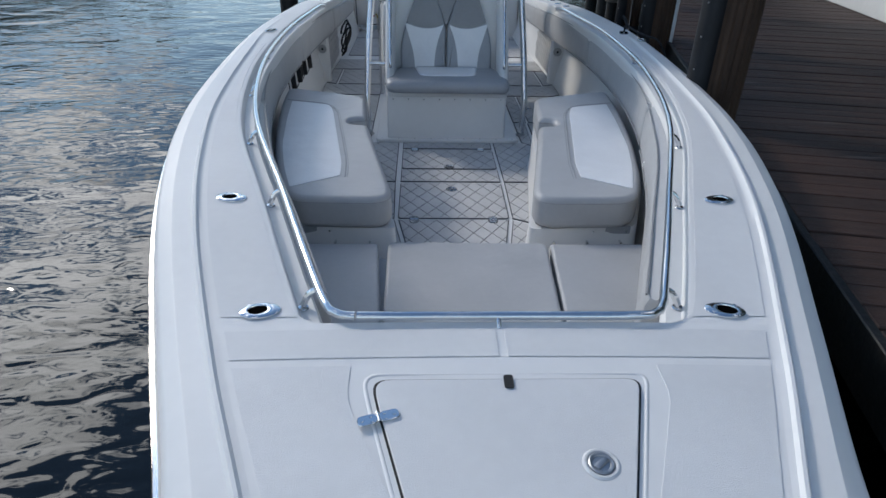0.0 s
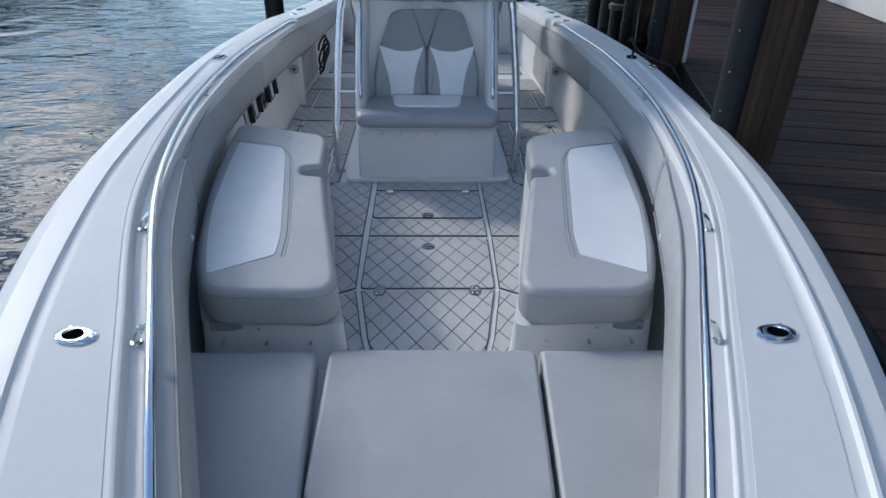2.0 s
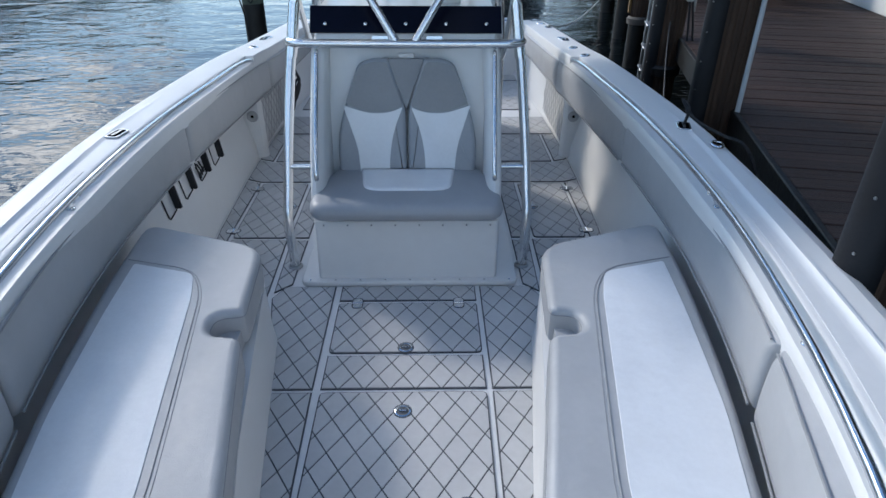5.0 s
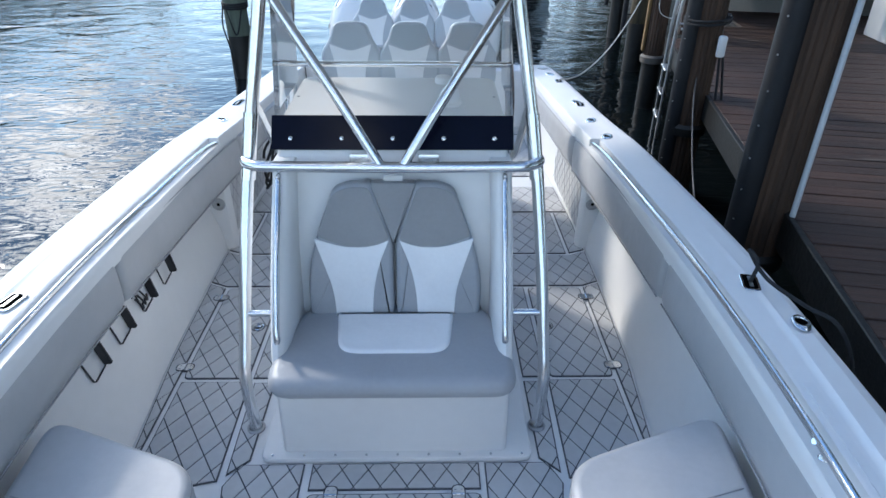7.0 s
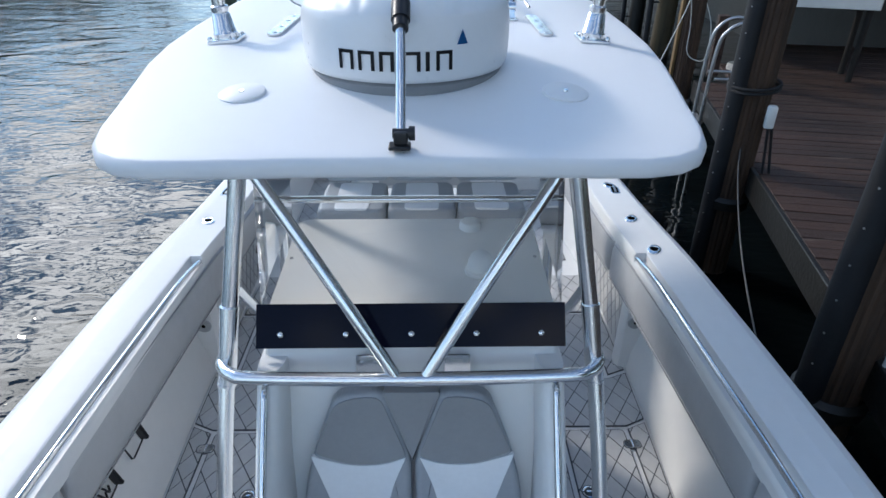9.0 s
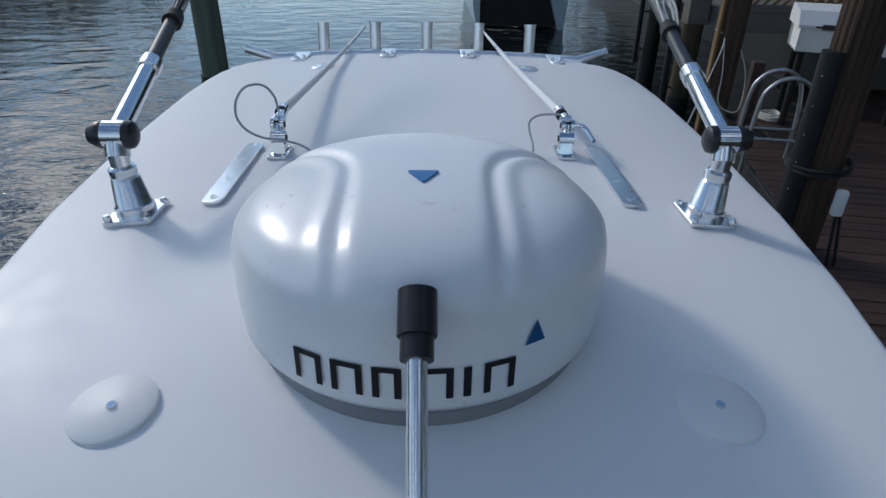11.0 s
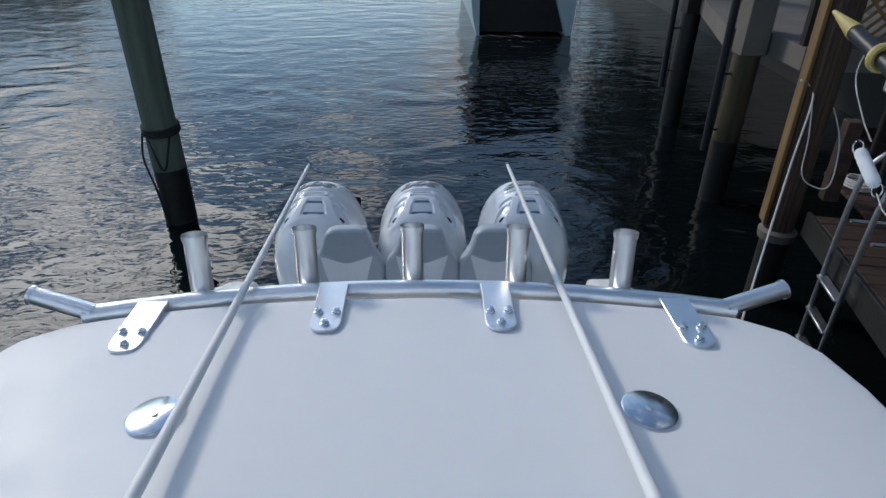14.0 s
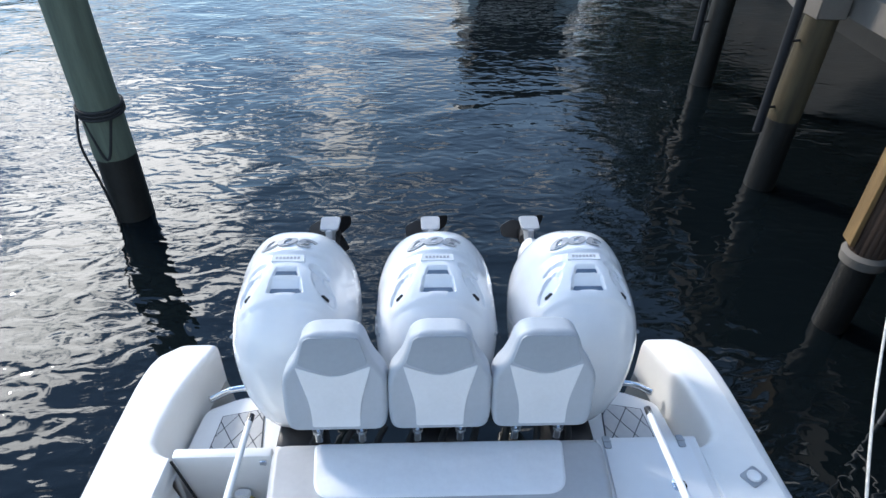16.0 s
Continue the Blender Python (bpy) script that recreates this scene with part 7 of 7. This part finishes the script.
# the dock goes on behind its corner
em = {}
for i in range(20):
    y = 5.30 + i * PLANK
    v0 = 0.45 if y < 6.3 else 1.2
    if v0 not in em:
        bm = bmesh.new()
        box(bm, (0, 0, 0), (4.3 - v0, PLANK - 0.007, 0.036), None, 0.004, 1)
        em[v0] = finish(bm, "plank", DECKWOOD, 0)
    ob = new("plank", em[v0])
    ob.parent = dock
    ob.matrix_basis = DOCK @ pose((4.3 + v0) / 2, y, DOCK_Z - 0.018 + 0.002 * math.sin(i * 2.9), 0, 0, 0.10 * math.sin(i * 4.3))


def dock_pile(u, v, top, wide=0.15, golden=False):
    """Reeded timber pile with a round black rub strip towards the boat."""
    lab = "tall brown reeded timber pile with one golden board" if golden else "tall brown reeded timber dock pile with black rub strip"
    ob = thing("dock_pile", lab, "pile", "dock piles", at=DOCK @ Vector((v, u, 0)))
    bm = bmesh.new()
    n = 54
    secs = []
    for z in (-1.5, -0.1, 0.6, top):
        secs.append([DOCK @ Vector((v + wide * r * math.cos(2 * math.pi * k / n), u + wide * r * math.sin(2 * math.pi * k / n), z)) for k, r in [(k, 0.93 if k % 3 == 0 else 1.0) for k in range(n)]])
    loft(bm, secs)
    part("post", bm, PILEWOOD, ob, smooth=0)
    if golden:
        bm = bmesh.new()
        cyl(bm, DOCK @ Vector((v, u, -1.5)), DOCK @ Vector((v, u, 0.27)), wide * 1.03, n=24)
        part("wet_foot", bm, WETSHADE, ob, "dark wet foot of the pile")
    if golden:
        bm = bmesh.new()
        box(bm, (v - wide - 0.018, u + 0.03, top / 2 + 0.2), (0.035, 0.16, top - 0.4), None, 0.006, 1)
        part("face_board", on_dock(bm), GOLDWOOD, ob, "golden treated pine board")
    else:
        bm = bmesh.new()
        cyl(bm, (v - wide * 0.92, u - 0.06, -1.0), (v - wide * 0.92, u - 0.06, min(top - 0.1, 2.1)), 0.078, n=20)
        part("rub_strip", on_dock(bm), RUBSTRIP, ob, "black plastic rub strip with bolts")
        for z in grid(0.0, min(top - 0.3, 1.95), 11):
            bm = bmesh.new()
            lathe(bm, [(0.006, 0), (0.005, 0.004), (0, 0.005)], (0, 0, 0), 8, panel_frame((v - wide * 0.92 - 0.055, u - 0.06 - 0.055, z), (0, 0, 1), (-1, -1, 0)))
            part("bolt", on_dock(bm), ALU_DULL, ob)
        if u > -1 and u < 1:
          bm = bmesh.new()
          cyl(bm, (v + 0.11, u - wide - 0.012, 0.60), (v + 0.11, u - wide - 0.012, top - 0.3), 0.017, n=10)
          part("conduit", on_dock(bm), PVC, ob, "pale plastic conduit")
    bm = bmesh.new()
    lathe(bm, [(wide + 0.005, -0.06), (wide + 0.035, -0.05), (wide + 0.045, 0.03), (wide + 0.01, 0.06)], DOCK @ Vector((v, u, 0.30)), 24)
    part("pile_collar", bm, CONCRETE if golden else WETSHADE, ob)
    return ob


for u, v, top, wide, golden in ((-2.95, -0.10, 2.5, 0.15, False), (-0.25, -0.12, 3.3, 0.15, False), (2.35, -0.14, 2.75, 0.15, False), (5.55, -0.14, 2.9, 0.13, True)):
    dock_pile(u, v, top, wide, golden)
bm = bmesh.new()
c_ = DOCK @ Vector((-0.15, 2.33, 0))
for dz in (0.0, 0.032):
    tube(bm, [(c_.x + 0.20 * math.cos(q), c_.y + 0.19 * math.sin(q), 1.32 + dz + 0.02 * math.sin(q + 1)) for q in grid(0, 2 * math.pi, 28)], 0.013, 8)
solo("pile_lashing", bm, ROPE_DARK, "black rope lashed twice round a dock pile", "rope")
for x, y, px, py in ((3.615, 14.27, 3.885, 14.32), (4.12, 17.42, 4.42, 17.50)):
    dp = thing("deck_pile", "golden-brown timber pile with a black rub pole under the raised deck", "pile", "raised deck piles", at=(px, py, 0))
    bm = bmesh.new()
    cyl(bm, (px, py, 0.40), (px + 0.02, py, 1.48), 0.165, 0.155, n=22)
    # shade under the deck is put into the colour, deepest on the farther pile
    part("post", bm, GOLDDARK if x < 4 else WETSHADE, dp)
    # the foot is near-black for wet wood and for the shade under the deck
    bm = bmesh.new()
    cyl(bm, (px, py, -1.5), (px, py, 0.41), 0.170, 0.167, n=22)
    part("wet_foot", bm, WETSHADE, dp, "black foot of the pile, wet and with shade put into its colour")
    bm = bmesh.new()
    cyl(bm, (x, y, 0.28), (x - 0.02, y, 3.1), 0.048, n=16)
    part("rub_pole", bm, RUBSTRIP, dp, "black plastic rub pole")
    for z_ in (0.55, 1.25):
        bm = bmesh.new()
        cyl(bm, (x, y, z_), (px, py, z_), 0.014, n=8)
        part("bracket", bm, RUBSTRIP, dp)
    # the farther casing's shade is put into its colour
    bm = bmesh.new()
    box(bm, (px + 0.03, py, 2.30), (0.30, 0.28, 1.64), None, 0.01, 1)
    part("casing", bm, CONCRETE if x < 4 else POSTWOOD, dp, "weathered grey timber casing above the deck, the farther one darkened for shade")

# dock ladder
lad = thing("dock_ladder", "bent aluminium ladder with looped handrails on the dock edge", "ladder", at=DOCK @ Vector((0, 4.31, 0)))
for u in (4.12, 4.50):
    bm = bmesh.new()
    tube(bm, smooth_line([(-0.12, u, -0.9), (-0.12, u, 0.2), (-0.10, u, 1.2), (-0.02, u, 1.46), (0.16, u, 1.54), (0.34, u, 1.44), (0.40, u, 1.1), (0.40, u, 0.62)], 6), 0.021, 10)
    part("side_rail", on_dock(bm), ALU_DULL, lad)
for z in (-0.45, -0.15, 0.15, 0.45):
    bm = bmesh.new()
    box(bm, (-0.12, 4.31, z), (0.08, 0.38, 0.025), None, 0.005, 1)
    part("tread", on_dock(bm), ALU_DULL, lad)
for u in (4.12, 4.50):
    bm = bmesh.new()
    cyl(bm, (-0.06, u, 0.95), (0.40, u, 0.95), 0.016, n=10)
    part("cross_bar", on_dock(bm), ALU_DULL, lad)

# shore power box by the second pile
sp = thing("power_pedestal", "small grey shore power box on the dock pile", "power box", at=DOCK @ Vector((0.25, 2.2, DOCK_Z)))
bm = bmesh.new()
box(bm, (-0.02, 2.14, 1.13), (0.075, 0.07, 0.19), None, 0.02, 2)
part("box", on_dock(bm), WHITEWALL, sp)
bm = bmesh.new()
cyl(bm, (0.03, 2.12, 0.60), (-0.02, 2.13, 1.05), 0.012, n=8)
cyl(bm, (0.09, 2.13, 0.60), (0.01, 2.14, 1.05), 0.012, n=8)
part("stand", on_dock(bm), BLACK, sp)

# short timber stop post and a coil of line at the dock's corner
bm = bmesh.new()
box(bm, (3.80, 11.98, 1.02), (0.13, 0.13, 0.76), Matrix.Rotation(-DOCK_A, 4, "Z"), 0.008, 1)
solo("stop_post", bm, DECKWOOD, "short square brown timber post at the dock corner", "post")
bm = bmesh.new()
tube(bm, [(4.22 + (0.10 + 0.012 * math.sin(3 * q)) * math.cos(q), 12.2 + (0.15 + 0.02 * math.sin(2.3 * q)) * math.sin(q), DOCK_Z + 0.012 + 0.0035 * q) for q in grid(0, 26, 120)], 0.010, 7)
solo("rope_coil", bm, ROPE, "loose coil of pale rope lying on the dock planks", "rope")

# white storage box and low white wall on the dock's far side
bm = bmesh.new()
box(bm, (3.02, 3.75, 1.10), (0.5, 4.8, 0.9), None, 0.03, 2)
solo("seawall_cap", on_dock(bm), WHITEWALL, "low white painted wall along the landward side of the dock", "wall", kind="structure")
db = thing("dock_box", "white fibreglass dock box with black hinges on a dark stand", "dock box", at=(4.6, 12.0, DOCK_Z))
m = Matrix.Translation((4.92, 12.02, 0)) @ Matrix.Rotation(radians(-20), 4, "Z")
bm = bmesh.new()
loft(bm, [[m @ Vector((x, y, z)) for y, z in ((-0.30, 1.52), (-0.335, 1.78), (0.335, 1.80), (0.30, 1.52))] for x in (-0.66, -0.70, 0.70, 0.66)])
bmesh.ops.bevel(bm, geom=bm.edges[:], offset=0.012, segments=2, affect="EDGES")
part("body", bm, WHITEWALL, db)
bm = bmesh.new()
loft(bm, [[m @ Vector((x, y, z)) for y, z in ((-0.355, 1.785), (-0.355, 1.815), (-0.22, 1.955), (0.30, 1.985), (0.355, 1.90), (0.355, 1.785))] for x in (-0.72, -0.715, 0.715, 0.72)])
part("lid", bm, WHITEWALL, db, "white lid with a sloped front")
bm = bmesh.new()
tube(bm, [m @ Vector((x, -0.350, 1.800)) for x in (-0.55, 0.55)], 0.012, 8)
part("hinge_rod", bm, BLACK, db, "black hinge rod along the lid")
for q in (-0.42, 0.0, 0.42):
    bm = bmesh.new()
    box(bm, m @ Vector((q, -0.352, 1.80)), (0.13, 0.024, 0.055), m.to_3x3().to_4x4(), 0.004, 1)
    part("hinge", bm, BLACK, db)
for a_ in (-0.6, 0.6):
    for b_ in (-0.22, 0.22):
        bm = bmesh.new()
        p_ = m @ Vector((a_, b_, 0))
        cyl(bm, (p_.x, p_.y, DOCK_Z), (p_.x, p_.y, 1.53), 0.04, n=10)
        part("stand_leg", bm, POSTWOOD, db)

# neighbouring raised deck with lattice, beyond the dock's end
nd = thing("raised_deck", "raised timber deck with lattice panel beyond the dock", "deck", kind="structure")
bm = bmesh.new()
prism(bm, [(3.72, 14.55), (4.12, 14.50), (4.03, 13.38), (7.5, 12.9), (8.5, 20.5), (5.39, 20.5)], 1.50, 1.74)
part("deck_slab", bm, CONCRETE, nd)
fm = Matrix.Translation((4.10, 13.50, 0)) @ Matrix.Rotation(math.atan2(-0.6, 4.23), 4, "Z")
for z_, h_ in ((1.80, 0.10), (2.75, 0.09)):
    bm = bmesh.new()
    box(bm, fm @ Vector((1.4, 0, z_)), (2.8, 0.06, h_), fm.to_3x3().to_4x4())
    part("lattice_rail", bm, CONCRETE, nd)
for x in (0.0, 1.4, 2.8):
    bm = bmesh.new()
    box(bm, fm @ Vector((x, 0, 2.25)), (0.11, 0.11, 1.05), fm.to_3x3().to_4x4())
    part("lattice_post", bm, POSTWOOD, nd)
bm = bmesh.new()
for sgn in (1, -1):
    for i in range(34):
        x = -0.95 + i * 0.125
        a, b = Vector((x, 0.008 * sgn, 1.80)), Vector((x + sgn * 0.93, 0.008 * sgn, 2.73))
        lo_, hi_ = sorted((a.x, b.x))
        if lo_ < -0.05 or hi_ > 2.85:
            continue
        d = b - a
        box(bm, fm @ ((a + b) / 2), (0.036, 0.010, d.length), fm.to_3x3().to_4x4() @ Matrix.Rotation(math.atan2(d.x, d.z), 4, "Y"))
tagged(part("lattice", bm, GOLDWOOD, nd, "diagonal wooden lattice", smooth=0), kind="stuff")
# wall added, near-black, to give the darkness under the raised deck
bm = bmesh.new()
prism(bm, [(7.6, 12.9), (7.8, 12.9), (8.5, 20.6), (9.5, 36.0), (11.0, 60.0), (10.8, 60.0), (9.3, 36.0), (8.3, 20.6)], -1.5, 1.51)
solo("bulkhead", bm, WETSHADE, "near-black wall added along the bank for the dark under the raised deck", "bulkhead", kind="structure", smooth=0)

# lone mooring pile to port, astern
mp_ = thing("mooring_pile", "green treated timber mooring pile with a dark tide band", "pile", at=(-3.02, 13.75, 0))
bm = bmesh.new()
n = 26
rg_ = random.Random(5)
secs = []
for z in grid(0.27, 5.2, 14):
    r = 0.185 - 0.004 * (z - 0.27)
    secs.append([(-3.03 - 0.012 * z + (r + 0.006 * rg_.random()) * math.cos(2 * math.pi * k / n), 13.75 + (r + 0.006 * rg_.random()) * math.sin(2 * math.pi * k / n), z) for k in range(n)])
loft(bm, secs)
part("upper_post", bm, PILEGREEN, mp_, smooth=60)
bm = bmesh.new()
cyl(bm, (-3.03, 13.75, -2.0), (-3.03, 13.75, 0.275), 0.19, 0.188, n=26)
part("tide_band", bm, WETSHADE, mp_, "black wet tide band")
bm = bmesh.new()
for dz in (0.0, 0.035, 0.07):
    tube(bm, [(-3.035 + 0.2 * math.cos(a), 13.75 + 0.2 * math.sin(a), 0.72 + dz + 0.02 * math.sin(a)) for a in grid(0, 2 * math.pi, 26)], 0.016, 8)
tube(bm, smooth_line([(-3.2, 13.62, 0.74), (-3.22, 13.55, 0.45), (-3.15, 13.53, 0.1), (-3.12, 13.55, -0.25), (-3.10, 13.55, -0.5)], 6), 0.013, 8)
tube(bm, smooth_line([(-3.15, 13.6, 0.72), (-3.02, 13.55, 0.30), (-2.9, 13.62, 0.70)], 6), 0.013, 8)
part("rope_lashing", bm, ROPE_DARK, mp_, "black rope lashed round the pile")

# moored catamaran across the canal
cat = thing("catamaran", "white power catamaran moored astern, seen end on", "boat", at=(2.95, 28, 0))
for a_, b_, c_, d_ in ((1.33, 1.60, 1.625, 1.57), (4.47, 3.82, 4.24, 4.36)):
    bm = bmesh.new()
    secs = []
    for y, w in ((25.95, 1.0), (26.5, 1.03), (29, 1.05), (32, 0.9), (34, 0.3)):
        cx = (a_ + b_) / 2
        secs.append([(cx + (x - cx) * w, y, z) for x, z in ((a_, 0.80), (b_, 0.74), (b_ + (c_ - b_) * 0.35, 0.3), (c_, -0.52), (d_, -0.55), (a_ + (d_ - a_) * 0.35, 0.1))])
    loft(bm, secs)
    part("hull", bm, BOATBLUE, cat)
bm = bmesh.new()
box(bm, (2.95, 29.75, 0.82), (3.3, 7.0, 0.34), None, 0.05, 2)
part("bridge_deck", bm, WHITEWALL, cat)
# the shade between the hulls is a near-black box
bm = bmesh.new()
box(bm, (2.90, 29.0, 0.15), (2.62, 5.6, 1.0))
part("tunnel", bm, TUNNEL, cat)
bm = bmesh.new()
box(bm, (2.95, 29.6, 2.95), (3.3, 6.6, 0.16), None, 0.06, 3)
part("hard_top", bm, WHITEWALL, cat)
# the cabin's shade is put into its near-black colour
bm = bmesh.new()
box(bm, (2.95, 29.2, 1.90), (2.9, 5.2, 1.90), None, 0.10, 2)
part("cabin", bm, TUNNEL, cat, "cabin as a near-black box, its shade put into the colour")

# bank and trees behind the dock; unseen trees, added to darken reflections and dock
bm = bmesh.new()
loft(bm, [[DOCK @ Vector((x, y, z)) for x, z in ((4.7, -1.0), (4.8, 0.75), (7, 0.95), (14, 1.3), (60, 1.6))] for y in grid(-40, 60, 12)], closed=False)
solo("bank", bm, SOIL, "shaded earth bank behind the dock", "ground", kind="structure")


def tree(x, y, h, spread, seed):
    rnd = random.Random(seed)
    ob = thing("tree", "unseen dense broadleaf tree on the bank behind the dock", "tree", "bank trees", at=(x, y, 0.9))
    bm = bmesh.new()
    tube(bm, smooth_line([(x, y, 0.5), (x + 0.1, y, h * 0.25), (x - 0.1, y + 0.1, h * 0.5), (x, y, h * 0.8)], 5), [0.22 - 0.17 * t for t in grid(0, 1, 16)], 10)
    limbs = []
    for i in range(9):
        a = rnd.uniform(0, 6.28)
        z0 = h * rnd.uniform(0.22, 0.6)
        L = spread * rnd.uniform(0.6, 1.0)
        e = Vector((x + L * math.cos(a), y + L * math.sin(a), z0 + h * rnd.uniform(0.12, 0.35)))
        s0 = Vector((x, y, z0))
        tube(bm, smooth_line([s0, s0.lerp(e, 0.5) + Vector((0, 0, 0.15)), e], 4), [0.09 - 0.07 * t for t in grid(0, 1, 9)], 6)
        limbs.append(e)
    part("trunk", bm, BARK, ob)
    verts, faces = [], []
    for i in range(95):
        c = Vector(rnd.choice(limbs)) + Vector((rnd.gauss(0, 0.45 * spread), rnd.gauss(0, 0.45 * spread), rnd.gauss(0, 0.13 * h)))
        if i % 4 == 0:
            c.z = max(1.2, c.z - h * 0.3)
        for j in range(70):
            p = c + Vector((rnd.gauss(0, 0.38), rnd.gauss(0, 0.38), rnd.gauss(0, 0.28)))
            u = Vector((rnd.gauss(0, 1), rnd.gauss(0, 1), rnd.gauss(0, 0.6))).normalized() * rnd.uniform(0.10, 0.2)
            w = u.cross(Vector((rnd.gauss(0, 1), rnd.gauss(0, 1), rnd.gauss(0, 1)))).normalized() * u.length * 0.45
            k = len(verts)
            verts += [p - u, p + w, p + u, p - w]
            faces.append((k, k + 1, k + 2, k + 3))
    me = bpy.data.meshes.new("crown")
    me.from_pydata([v - Vector(ob.location) for v in verts], [], faces)
    me.materials.append(LEAF)
    cr = new("crown", me)
    cr.parent = ob
    return ob


for i, (u, v, h, sp_) in enumerate(((-9, 8.2, 9.5, 2.9), (-5, 7.6, 10.5, 3.0), (-1, 8.4, 10.0, 3.0), (3, 7.8, 11.0, 3.2), (7.5, 8.4, 10.5, 3.1), (11, 7.2, 11.0, 3.3))):
    p = DOCK @ Vector((v, u, 0))
    tree(p.x, p.y, h, sp_, 20 + i)
for i, (x, y, h, sp_) in enumerate(((10.2, 22.0, 9.0, 2.8), (10.6, 26.0, 9.5, 2.8), (10.8, 30.0, 9.0, 2.8), (11.2, 34.5, 10.0, 3.0), (11.8, 39.5, 10.0, 3.2), (12.6, 45.0, 10.5, 3.4), (10.6, 17.5, 9.0, 2.6))):
    tree(x, y, h, sp_, 60 + i)

# unseen far canal bank to port, added to darken low reflections on the water
bm = bmesh.new()
loft(bm, [[(x, y, z) for x, z in ((-33.5, -1.0), (-34, 0.5), (-37, 0.9), (-90, 1.4))] for y in grid(-30, 150, 10)], closed=False)
solo("far_bank", bm, SOIL, "unseen earth bank on the far side of the canal", "ground", kind="structure")
first = tree(-37.5, 6.0, 9.5, 3.6, 90)
second = tree(-38.5, 12.5, 8.5, 3.4, 91)
for ob in (first, second):
    tagged(ob, "unseen dense broadleaf tree on the far canal bank", "tree", "far bank trees")
for i in range(14):
    copy_thing((first, second)[i % 2], pose(-37.5 - 1.3 * (i % 3), 18.5 + 5.8 * i, 0.9, 0, 0, 70 * i))
